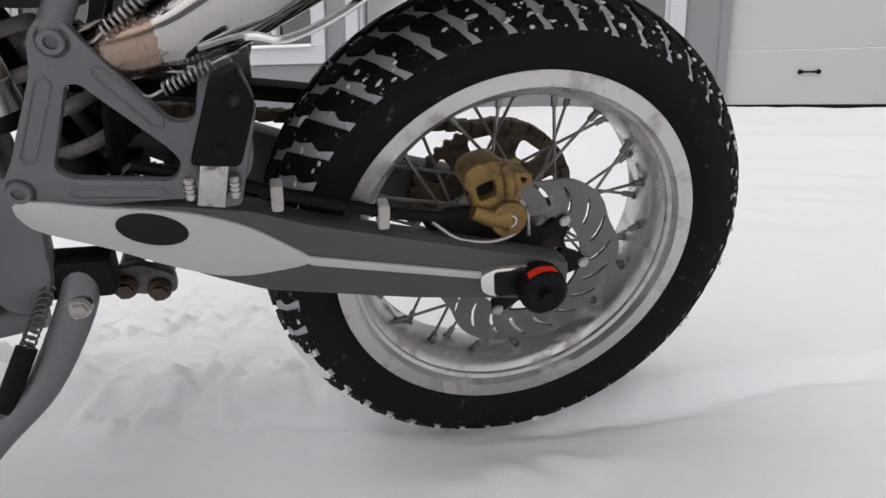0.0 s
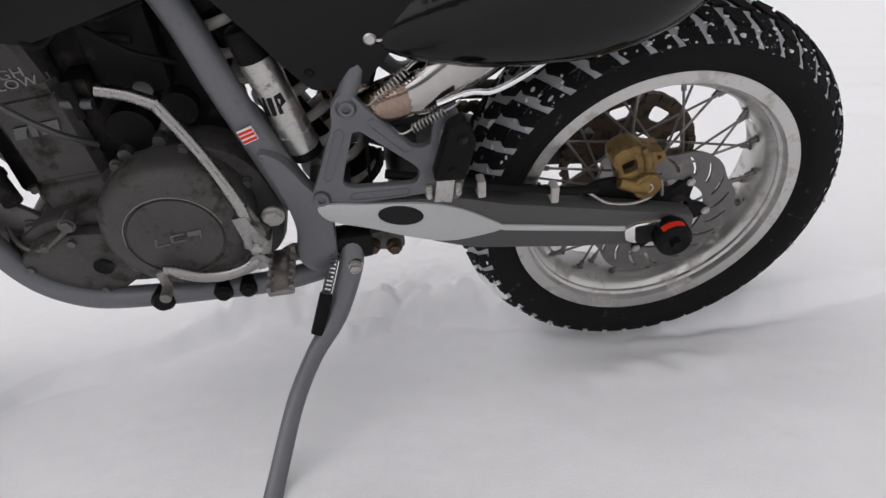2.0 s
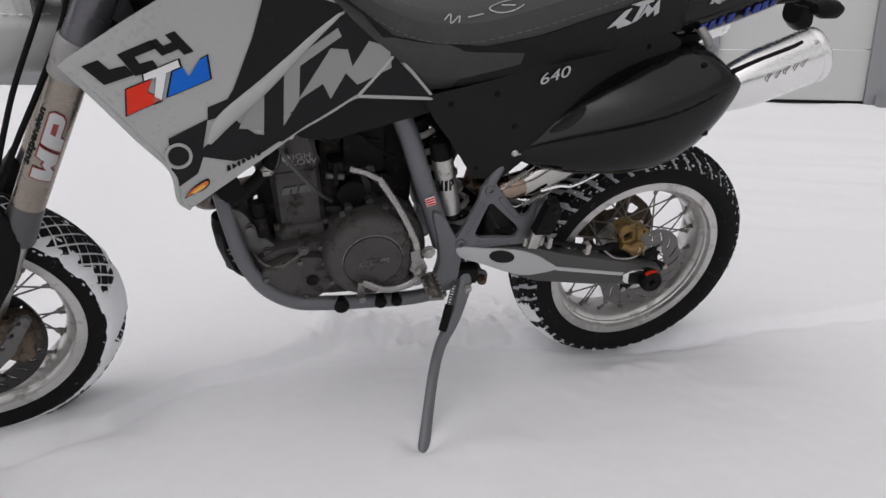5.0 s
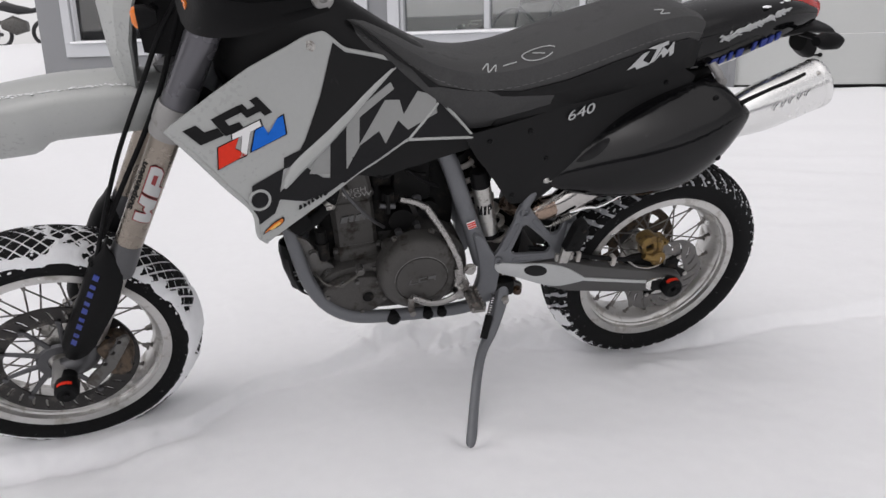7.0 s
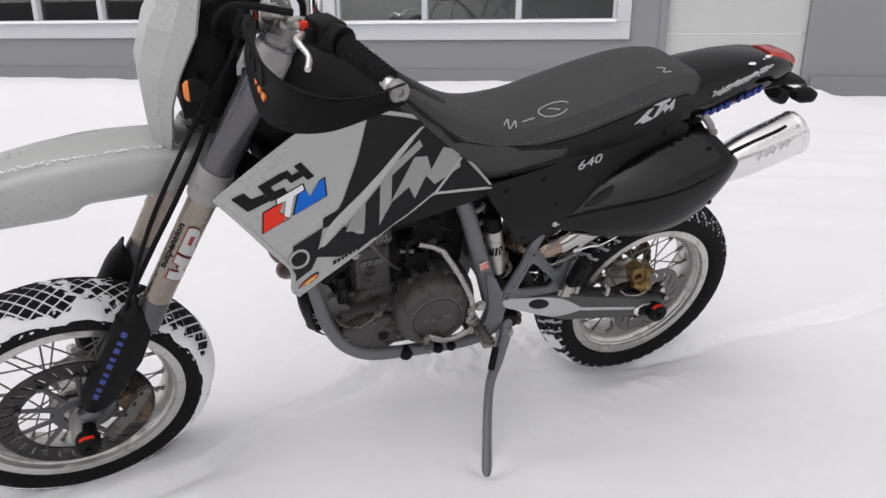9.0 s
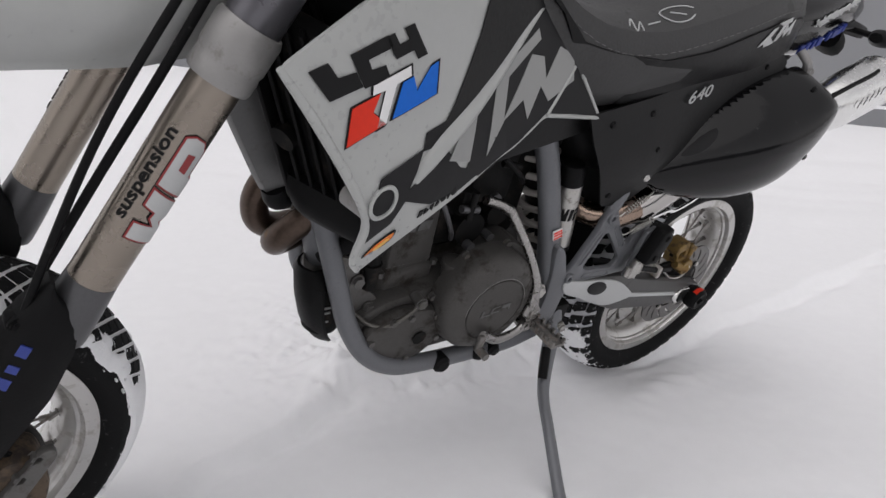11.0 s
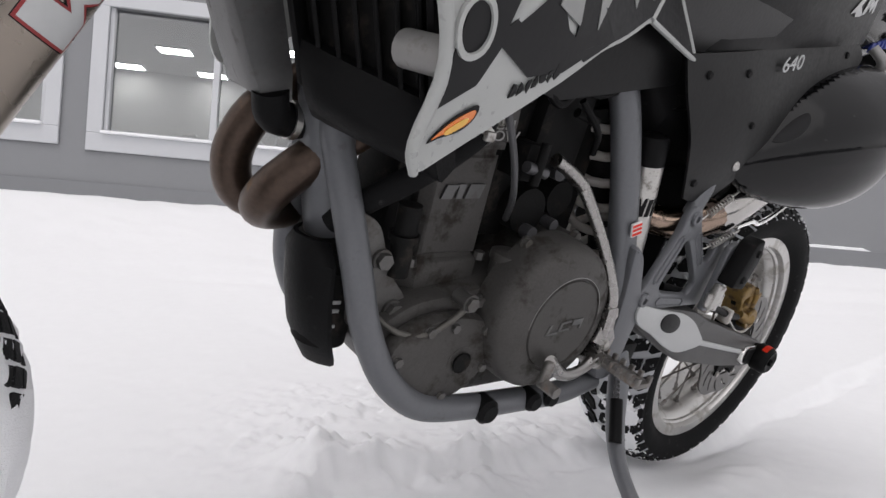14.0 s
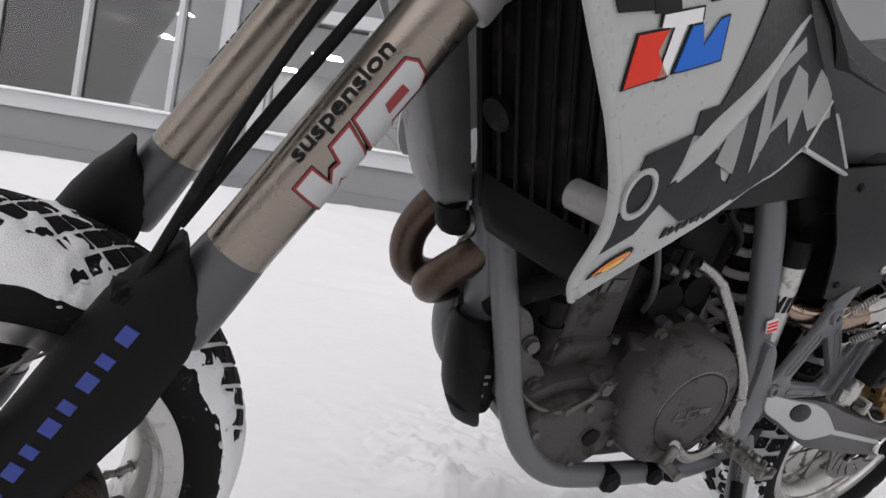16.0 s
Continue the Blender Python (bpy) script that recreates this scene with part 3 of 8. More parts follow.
def shop_motorcycle(s_, d_, turn_, z=BASE + 0.1, label="dark motorcycle parked inside behind the window", group="motorcycles inside the shop"):
    """A dark motorcycle, far off and seen in part."""
    root = tagged(new("shop_motorcycle"), label, "motorcycle", group)
    root.matrix_basis = at_shop(s_, d_, z, turn_)
    for x in (-0.7, 0.7):
        bm = bmesh.new()
        ring = [(x + 0.30 * math.cos(k * math.pi / 12), 0, 0.32 + 0.30 * math.sin(k * math.pi / 12)) for k in range(25)]
        tube(bm, ring, 0.05, 8, 1)
        rod(bm, (x, -0.08, 0.32), (x, 0.08, 0.32), 0.05, 10)
        part("wheel", bm, "vehicle", root)
    bm = bmesh.new()
    loft(bm, [round_ring(x, zc, hz, hy, 0, 14) for x, zc, hz, hy in ((-0.35, 0.92, 0.05, 0.09), (-0.15, 0.95, 0.13, 0.15), (0.1, 0.88, 0.12, 0.14), (0.45, 0.86, 0.06, 0.12), (0.85, 0.98, 0.05, 0.09))])
    part("tank_and_seat", bm, "vehicle", root)
    bm = bmesh.new()
    loft(bm, [round_ring(x, zc, hz, hy, 0, 14) for x, zc, hz, hy in ((-0.28, 0.5, 0.1, 0.12), (0.0, 0.5, 0.24, 0.17), (0.3, 0.48, 0.12, 0.13))])
    part("engine", bm, "engine_light", root)
    bm = bmesh.new()
    for y in (-0.09, 0.09):
        tube(bm, [(-0.7, y, 0.32), (-0.42, y, 1.02)], 0.03, 8, 1)
    part("fork", bm, "alu", root)
    bm = bmesh.new()
    tube(bm, [(-0.2, -0.38, 1.12), (-0.36, -0.2, 1.12), (-0.4, 0, 1.06), (-0.36, 0.2, 1.12), (-0.2, 0.38, 1.12)], 0.016, 8, 3)
    part("handlebar", bm, "alu", root)
    bm = bmesh.new()
    bmesh.ops.create_uvsphere(bm, u_segments=14, v_segments=8, radius=0.11, matrix=Matrix.Translation((-0.52, 0, 0.98)))
    part("headlamp", bm, "chrome", root)


for s_, d_, turn_ in ((-9.2, 1.5, 8), (-7.7, 1.7, 15), (-6.3, 1.5, -10), (-5.0, 2.2, 60), (-3.2, 2.4, 20)):
    shop_motorcycle(s_, d_, turn_)


for s_, turn_ in ((-16.1, 35), (-17.6, 20)):
    shop_motorcycle(s_, 4.1, turn_, 1.68, "dark motorcycle standing on the snow bank beside the building", "motorcycles on the snow bank")


def bicycle(s_, d_, z):
    root = tagged(new("bicycle"), "white bicycle standing on a display inside the window", "bicycle")
    root.matrix_basis = at_shop(s_, d_, z)
    for x in (-0.5, 0.5):
        bm = bmesh.new()
        tube(bm, [(x + 0.33 * math.cos(k * math.pi / 16), 0, 0.34 + 0.33 * math.sin(k * math.pi / 16)) for k in range(33)], 0.016, 8, 1)
        part("wheel", bm, "frost", root)
    bm = tubes(([(-0.5, 0, 0.34), (-0.38, 0, 0.86)], 0.016), ([(-0.40, 0, 0.76), (0.12, 0, 0.80)], 0.018), ([(-0.42, 0, 0.70), (-0.02, 0, 0.33)], 0.02), ([(-0.02, 0, 0.33), (0.15, 0, 0.90)], 0.016), ([(-0.02, 0, 0.33), (0.5, 0, 0.34)], 0.012), ([(0.12, 0, 0.78), (0.5, 0, 0.34)], 0.011), n=1)
    part("frame", bm, "frost", root)
    bm = loft(bmesh.new(), [round_ring(x, 0.92, 0.025, w, 0, 10) for x, w in ((0.04, 0.02), (0.14, 0.05), (0.26, 0.07))])
    part("saddle", bm, "vehicle", root)
    bm = tubes(([(-0.36, -0.28, 0.92), (-0.40, 0, 0.90), (-0.36, 0.28, 0.92)], 0.014))
    part("handlebar", bm, "vehicle", root)


bicycle(-2.0, 1.0, 1.06)
bm = fbox(bmesh.new(), -3.6, -0.4, BASE + 0.1, 1.06, 0.6, 1.5, 0.02)
tagged(link("display_plinth", bm, "roomfloor", smooth=False), "low dark display plinth inside the window", "plinth")
# a strip of snow along the plinth, and a shovel leaning on the wall
bm = bmesh.new()
rings = []
for k in range(41):
    s_ = 4.3 + 2.6 * k / 40
    h_ = (0.045 + 0.035 * noise.noise(Vector((s_ * 3, 0, 2)))) * min(1, 6 * math.sin(math.pi * k / 40))
    rings.append([FACADE @ Vector((s_, d_, z_)) for d_, z_ in ((-0.05, RISE + 0.10), (-0.055, RISE + 0.10 + h_ * 0.7), (-0.03, RISE + 0.10 + h_), (-0.003, RISE + 0.10 + h_), (-0.003, RISE + 0.10))])
loft(bm, rings)
tagged(link("snow_strip", bm, "snow"), "strip of snow lying on the plinth ledge", "snow")
shovel = tagged(new("snow_shovel"), "black snow shovel with a red grip leaning on the wall", "shovel")
shovel.matrix_basis = FACADE @ Matrix.Translation((8.15, -0.42, 0.42))
bm = bmesh.new()
rod(bm, (0, 0.06, 0.25), (0, 0.36, 1.30), 0.016, 10)
part("shaft", bm, "plastic", shovel)
bm = bmesh.new()
loft(bm, [[(x, y + 0.05 * (x / 0.22) ** 2 * -1, z) for x, y, z in ((-0.22, q, h), (-0.11, q + 0.02, h), (0, q + 0.03, h), (0.11, q + 0.02, h), (0.22, q, h), (0.22, q + 0.008, h), (0.11, q + 0.028, h), (0, q + 0.038, h), (-0.11, q + 0.028, h), (-0.22, q + 0.008, h))] for q, h in ((-0.06, 0.0), (-0.02, 0.12), (0.03, 0.28), (0.05, 0.34))])
part("scoop", bm, "plastic", shovel)
bm = tubes(([(-0.06, 0.37, 1.34), (0.0, 0.365, 1.30), (0.06, 0.37, 1.34)], 0.013), ([(-0.06, 0.37, 1.34), (-0.05, 0.385, 1.41), (0.05, 0.385, 1.41), (0.06, 0.37, 1.34)], 0.012))
part("grip", bm, "red", shovel, "red plastic grip")


# ---- the motorcycle: x backwards, y to its right, z up, from the rear axle; it leans on its side stand ----
LEAN = Matrix(((0.999430, -0.011774, -0.031647, 0.000000), (-0.000000, 0.937231, -0.348707, 0.000000), (0.033766, 0.348509, 0.936697, 0.281000), (0.000000, 0.000000, 0.000000, 1.000000)))
bike = tagged(new("motorcycle"), "black and light grey supermoto on its side stand in snow", "motorcycle")
bike.matrix_basis = LEAN


def turn(a_):
    return math.atan2(math.sin(a_), math.cos(a_))


def crown(half, R, drop):
    """The tyre's outer line across the tread: half width, radius, drop at the shoulder."""
    def at(theta, s, h=0.0):
        y = half * math.sin(s * 1.22) / math.sin(1.22)
        r = R - drop * (1 - math.cos(s * 1.22)) / (1 - math.cos(1.22)) + h
        return Vector((r * math.cos(theta), y, r * math.sin(theta)))
    return at


def tread(bm, at, rows, count, h):
    """Blocks given by (theta, s) corners in units of the pitch."""
    pitch = 2 * math.pi / count
    for k in range(count):
        for quad in rows:
            lo, hi = [], []
            cx = sum(q[0] for q in quad) / len(quad)
            cs = sum(q[1] for q in quad) / len(quad)
            for t, s in quad:
                th = (k + t) * pitch
                lo.append(bm.verts.new(at(th, s, -0.004)))
                hi.append(bm.verts.new(at((k + cx + (t - cx) * 0.93) * pitch, cs + (s - cs) * 0.93, h)))
            n = len(quad)
            bm.faces.new(hi)
            for i in range(n):
                bm.faces.new((lo[i], lo[(i + 1) % n], hi[(i + 1) % n], hi[i]))


def snow_shell(bm, at, seed, lo, hi, bias, seg=420, cross=32, span=0.97, freq=13.0, reach=0.78):
    """Snow packed on the tread: a skin that rises over the blocks in patches and sinks below them elsewhere."""
    rows = []
    for k in range(seg):
        th = 2 * math.pi * k / seg
        row = []
        for j in range(cross + 1):
            s = span * (2 * j / cross - 1)
            p = at(th, s)
            q = p * freq + Vector((seed, 0, 0))
            v = 0.56 * noise.noise(q) + 0.38 * noise.noise(q * 3.1) + 0.30 * noise.noise(q * 8) + 0.16 * noise.noise(q * 17) + bias(th, s)
            rag = 0.14 * noise.noise(q * 2.2 + Vector((0, 5, 0))) + 0.06 * noise.noise(q * 7)
            edge = 1 - smooth(reach + rag, reach + 0.08 + rag, abs(s))
            h = lo + (hi - lo) * smooth(-0.12, 0.3, v)
            p = at(th, s, h * edge - 0.005 * (1 - edge))
            p.y *= 1 - 0.07 * (1 - edge)
            row.append(bm.verts.new(p))
        rows.append(row)
    for k in range(seg):
        u, w = rows[k], rows[(k + 1) % seg]
        for j in range(cross):
            bm.faces.new((u[j], u[j + 1], w[j + 1], w[j]))


def wheel(name, m, half_rim, half_tyre, R, drop, rows, count, block, bias, seed, lohi, label, groove):
    hub = bmesh.new()
    lathe(hub, [(0.012, -0.075), (0.03, -0.075), (0.033, -0.06), (0.055, -0.052), (0.058, -0.046), (0.036, -0.036), (0.03, 0), (0.036, 0.036), (0.058, 0.046), (0.055, 0.052), (0.033, 0.06), (0.03, 0.075), (0.012, 0.075)], 40)
    w = part(name, hub, "steel", bike, label, m=m)
    a_ = half_rim
    rim = bmesh.new()
    lathe(rim, [(0.2325, -a_), (0.2335, -a_ + 0.002), (0.2325, -a_ + 0.006), (0.222, -a_ + 0.010), (0.219, -a_ + 0.022), (0.203, -a_ + 0.032), (0.2, 0), (0.203, a_ - 0.032), (0.219, a_ - 0.022), (0.222, a_ - 0.01), (0.2325, a_ - 0.006), (0.2335, a_ - 0.002), (0.2325, a_),
                (0.2135, a_ - 0.001), (0.212, a_ - 0.004), (0.2105, a_ - 0.012), (0.206, a_ - 0.015), (0.2055, a_ - 0.020), (0.199, a_ - 0.026), (0.193, a_ - 0.036), (0.1905, 0), (0.193, -a_ + 0.036), (0.199, -a_ + 0.026), (0.2055, -a_ + 0.020), (0.206, -a_ + 0.015), (0.2105, -a_ + 0.012), (0.212, -a_ + 0.004), (0.2135, -a_ + 0.001)], 120, closed=True)
    part("rim", rim, "rim", w, "brushed aluminium spoked rim, water-spotted")
    at = crown(half_tyre, R - block, drop)
    tyre = bmesh.new()
    prof = [(0.2255, -a_ + 0.004), (0.236, -a_ - 0.001), (0.243, -half_tyre + 0.006), (0.256, -half_tyre), (R - drop - block, -half_tyre)]
    prof += [((lambda p: (p.x, p.y))(at(0, -0.93 + 0.155 * i))) for i in range(13)]
    prof += [(R - drop - block, half_tyre), (0.256, half_tyre), (0.243, half_tyre - 0.006), (0.236, a_ + 0.001), (0.2255, a_ - 0.004)]
    lathe(tyre, prof, 140, cap=False)
    ty = part("tyre", tyre, "rubber", w, "black road tyre packed with snow")
    bm = bmesh.new()
    tread(bm, at, rows, count, block)
    part("tread", bm, "tread", ty, smooth=False)
    bm = bmesh.new()
    lathe(bm, [((lambda p: (p.x, p.y))(at(0, (0.1 * i - 1.0) * (0.80 if seed > 5 else 0.97), 0.0006))) for i in range(21)], 140, cap=False)
    part("groove", bm, groove, ty, "snow-dusted tread grooves")
    bm = bmesh.new()
    snow_shell(bm, at, seed, *lohi, bias, freq=7.0 if seed > 5 else 13.0, reach=0.87 if seed > 5 else 0.80)
    # crumbs of snow that cling to the shoulders and between the blocks
    random.seed(int(seed * 7))
    for k in range(520 if seed < 5 else 380):
        th, side = random.uniform(0, 2 * math.pi), random.choice((-1, 1))
        p = at(th, side * random.uniform(0.5, 0.97), block * random.uniform(0.3, 1.0))
        r = random.uniform(0.0012, 0.0042) * random.uniform(0.6, 1.0)
        bmesh.ops.create_icosphere(bm, subdivisions=1, radius=r, matrix=Matrix.Translation(p) @ pose(0, 0, 0, random.uniform(0, 90), -math.degrees(th), 0) @ Matrix.Diagonal((0.7, random.uniform(0.7, 1.4), random.uniform(1.0, 2.4), 1)))
    part("packed_snow", bm, "packed_snow", ty, "white snow packed into the tread")
    # 36 crossed spokes with their nipples
    kinds = []
    for side in (-1, 1):
        for lead in (-1, 1):
            bm = bmesh.new()
            h = Vector((0.053 * math.cos(lead * 1.05), side * (0.049 if lead > 0 else 0.043), 0.053 * math.sin(lead * 1.05)))
            r = Vector((0.194, side * 0.012, 0))
            rod(bm, h, r, 0.0021, 7)
            d = (r - h).normalized()
            rod(bm, r - d * 0.018, r - d * 0.002, 0.0042, 8)
            rod(bm, r - d * 0.004, r + d * 0.003, 0.0068, 8)
            kinds.append((bm, side, lead))
    first = {}
    for i, (bm, side, lead) in enumerate(kinds):
        for k in range(9):
            ang = (k + {(-1, -1): 0, (-1, 1): 0.5, (1, -1): 0.25, (1, 1): 0.75}[(side, lead)]) * 40
            mm = pose(0, 0, 0, 0, ang, 0)
            if i not in first:
                first[i] = part("spoke", bm, "spoke", w, m=mm)
            else:
                again(first[i], mm)
    return w


HALF = [[(-0.02, -1.0), (0.70, -1.0), (1.00, -0.78), (0.92, -0.69), (0.26, -0.71)], [(0.30, -0.66), (0.90, -0.66), (1.24, -0.44), (1.16, -0.34), (0.58, -0.38)], [(-0.10, -0.33), (0.50, -0.34), (0.88, -0.12), (0.76, -0.03), (0.18, -0.08)]]
REAR_ROWS = HALF + [[(t + 0.45, -s) for t, s in q[::-1]] for q in HALF]
FRONT_ROWS = [[(o + 0.08, s), (o + 0.5, s - 0.128), (o + 0.92, s), (o + 0.5, s + 0.128)] for s, o in [(-0.80 + 0.16 * k, 0.5 * (k % 2)) for k in range(1, 10)]]


rear = wheel("rear_wheel", Matrix(), 0.066, 0.081, 0.317, 0.036, REAR_ROWS, 46, 0.0055,
             lambda th, s: -0.30 + 0.46 * math.exp(-(turn(th - 3.95) / 0.6) ** 2) + 0.16 * math.exp(-((s - 0.25) / 0.35) ** 2) * (math.sin(th) > -0.2), 3.0, (-0.006, 0.0068), "rear wheel with spoked aluminium rim", "groove")

# the front wheel is turned a little to the left
FAX = Vector((-0.1255, 1.0, 0.045)).normalized()
fx = Vector((1, 0, 0))
fx = (fx - FAX * fx.dot(FAX)).normalized()
fz = fx.cross(FAX)
FRONT = Matrix(((fx.x, FAX.x, fz.x, -1.535), (fx.y, FAX.y, fz.y, 0.0), (fx.z, FAX.z, fz.z, -0.033), (0, 0, 0, 1)))
front = wheel("front_wheel", FRONT, 0.058, 0.074, 0.309, 0.046, FRONT_ROWS, 58, 0.004,
              lambda th, s: -0.30 + 0.75 * math.exp(-(turn(th + 0.05) / 0.33) ** 2) + 0.28 * smooth(-0.45, -0.75, s) + 0.6 * math.exp(-(turn(th - 1.75) / 0.16) ** 2 - ((s + 0.8) / 0.35) ** 2) + 0.16 * math.exp(-(turn(th - 2.35) / 0.25) ** 2), 11.0, (0.0012, 0.0075), "front wheel with spoked aluminium rim, turned slightly", "groove_white")


def circle(r, n, x=0.0, z=0.0):
    return [(x + r * math.cos(2 * math.pi * k / n), z + r * math.sin(2 * math.pi * k / n)) for k in range(n)]


def disc_plate(r1, r0, y0, y1, waves, depth, slots, ra, rb, sweep, width):
    """A brake disc: a ring with a waved edge and swept slots cut through it."""
    n = 132
    outer = []
    for k in range(n):
        a_ = 2 * math.pi * k / n
        r = r1 - depth * (0.5 - 0.5 * math.cos(waves * a_)) ** 2
        outer.append((r * math.cos(a_), r * math.sin(a_)))
    holes = [circle(r0, 60)]
    for k in range(slots):
        mid = [(ra + (rb - ra) * f_, 2 * math.pi * k / slots + sweep * f_ ** 1.4) for f_ in (0, 0.12, 0.4, 0.7, 0.9, 1.0)]
        half = [width * q for q in (0.2, 0.45, 0.5, 0.5, 0.42, 0.2)]
        loop = [(r, a_ + h / r) for (r, a_), h in zip(mid, half)] + [(r, a_ - h / r) for (r, a_), h in list(zip(mid, half))[::-1]]
        holes.append([(r * math.cos(a_), r * math.sin(a_)) for r, a_ in loop])
    return plate(bmesh.new(), outer, y0, y1, 0, holes)


part("brake_disc", disc_plate(0.119, 0.068, -0.0885, -0.0845, 6, 0.008, 18, 0.080, 0.108, 0.26, 0.0062), "disc", rear, "waved steel brake disc", smooth=False)
lobes = []
for k in range(96):
    a_ = 2 * math.pi * k / 96
    r = 0.050 + 0.026 * (0.5 + 0.5 * math.cos(6 * a_)) ** 2
    lobes.append((r * math.cos(a_), r * math.sin(a_)))
dc = part("disc_carrier", plate(bmesh.new(), lobes, -0.0925, -0.080, 0.002, [circle(0.018, 20)] + [circle(0.006, 10, 0.036 * math.cos(k * math.pi / 3 + 0.52), 0.036 * math.sin(k * math.pi / 3 + 0.52)) for k in range(6)]), "engine_dark", rear, "black lobed disc carrier", smooth=False)
for k in range(6):
    part("disc_bolt", bolt(bmesh.new(), (0.070 * math.cos(k * math.pi / 3), -0.0925, 0.070 * math.sin(k * math.pi / 3)), 0.0055, 0.003, (0, -1, 0), False), "steel", dc)


def carrier(parent, inner, outer, y, arms, twist, r0, r1, label, mat="engine_dark"):
    """A hub ring with curved arms, each arm a piece under it."""
    bm = bmesh.new()
    lathe(bm, [(inner * 0.6, y - 0.006), (inner, y - 0.006), (inner + 0.004, y), (inner, y + 0.006), (inner * 0.6, y + 0.006)], 40, closed=True)
    hub_ = part("disc_carrier", bm, mat, parent, label)
    first_ = None
    for k in range(arms):
        m_ = pose(0, 0, 0, 0, k * 360 / arms, 0)
        if first_ is None:
            bm = bmesh.new()
            tube(bm, [(inner * 0.95, y, 0), ((inner + outer) / 2, y, 0.5 * outer * math.sin(twist)), (outer * math.cos(twist), y, outer * math.sin(twist))], [r0, (r0 + r1) / 2, r1], 8, 3, flat=0.6)
            bolt(bm, (outer * math.cos(twist), y - 0.005, outer * math.sin(twist)), r1, 0.004, (0, -1, 0), False)
            first_ = part("arm", bm, mat, hub_)
        else:
            again(first_, m_)


ring = [((0.118 - 0.005 * (k % 4 in (0, 3))) * math.cos(k * math.pi / 88), (0.118 - 0.005 * (k % 4 in (0, 3))) * math.sin(k * math.pi / 88)) for k in range(176)]
holes = [[(0.05 * math.cos(k * math.pi / 12), 0.05 * math.sin(k * math.pi / 12)) for k in range(24)]]
for k in range(8):
    c, s = math.cos(k * math.pi / 4 + 0.2), math.sin(k * math.pi / 4 + 0.2)
    holes.append([(0.092 * c + dx * c - dz * s, 0.092 * s + dx * s + dz * c) for dx, dz in rounded([(-0.016, -0.014), (0.010, -0.021), (0.010, 0.021), (-0.016, 0.014)], 0.009)])
part("sprocket", plate(bmesh.new(), ring, 0.078, 0.084, 0, holes), "sprocket", rear, "rusty brown rear sprocket")
bm = bmesh.new()
for k in range(30):
    t = -1.72 + k * 0.118
    box(bm, (-0.0066, 0.072 + 0.003 * (k % 2), -0.006), (0.0066, 0.090 - 0.003 * (k % 2), 0.006), 0.0, pose(0, 0, 0, 0, -math.degrees(t), 0) @ Matrix.Translation((0.119, 0, 0)) @ pose(0, 0, 0, 0, 90, 0))
part("chain_wrap", bm, "sprocket", rear, "grimy chain round the sprocket", smooth=False)
part("brake_disc", disc_plate(0.16, 0.116, -0.078, -0.073, 1, 0.0, 30, 0.124, 0.152, 0.07, 0.0060), "frontdisc", front, "large slotted front brake disc", smooth=False)
carrier(front, 0.050, 0.121, -0.076, 10, 0.14, 0.0075, 0.0055, "dark disc carrier", "fork_foot")


def both(name, build, mat, label="", parent=None, **kw):
    """A part on the left, and its like on the right."""
    out = []
    for side in (1, -1):
        bm = build()
        if side < 0:
            bmesh.ops.scale(bm, verts=bm.verts, vec=(1, -1, 1))
        out.append(part(name, bm, mat, parent or bike, label, **kw))
    return out


# ---- frame ----
def frame_tube():
    bm = bmesh.new()
    tube(bm, [(-0.70, -0.052, 0.455), (-0.652, -0.058, 0.432), (-0.625, -0.070, 0.385), (-0.597, -0.088, 0.30), (-0.569, -0.098, 0.22), (-0.538, -0.104, 0.135)], [0.021, 0.021, 0.021, 0.021, 0.022, 0.026], 16, 5, flat=0.85)
    return bm


def pivot_plate():
    bm = bmesh.new()
    plate(bm, smooth_loop([(-0.575, 0.225), (-0.548, 0.215), (-0.520, 0.165), (-0.497, 0.135), (-0.500, 0.09), (-0.503, 0.05), (-0.515, 0.02), (-0.545, 0.02), (-0.560, 0.05), (-0.552, 0.10), (-0.560, 0.16)]), -0.128, -0.100, 0.007)
    return bm


def cradle():
    bm = bmesh.new()
    tube(bm, [(-1.030, -0.002, 0.40), (-1.018, -0.010, 0.345), (-1.004, -0.026, 0.290), (-0.990, -0.052, 0.23), (-0.976, -0.076, 0.17), (-0.958, -0.092, 0.112), (-0.922, -0.104, 0.055), (-0.868, -0.108, 0.017), (-0.80, -0.110, 0.005), (-0.70, -0.110, -0.001), (-0.60, -0.109, -0.004), (-0.525, -0.106, 0.006)], 0.0165, 14, 5)
    return bm


both("frame_tube", frame_tube, "frame", "grey painted steel tube")
both("pivot_plate", pivot_plate, "frame", "grey swingarm pivot plate")
both("cradle_tube", cradle, "frame", "grey lower cradle tube")
bm = bmesh.new()
tube(bm, [(-1.10, 0, 0.70), (-1.075, 0, 0.58), (-1.04, 0, 0.44), (-1.01, 0, 0.33), (-0.985, 0, 0.24), (-0.972, 0.0, 0.19)], [0.034, 0.031, 0.029, 0.029, 0.029, 0.027], 18, 5)
tube(bm, [(-1.085, 0, 0.64), (-0.98, 0, 0.60), (-0.82, 0, 0.53), (-0.68, 0, 0.45)], 0.03, 14, 5)
part("backbone", bm, "frame", bike, "grey backbone and down tube")
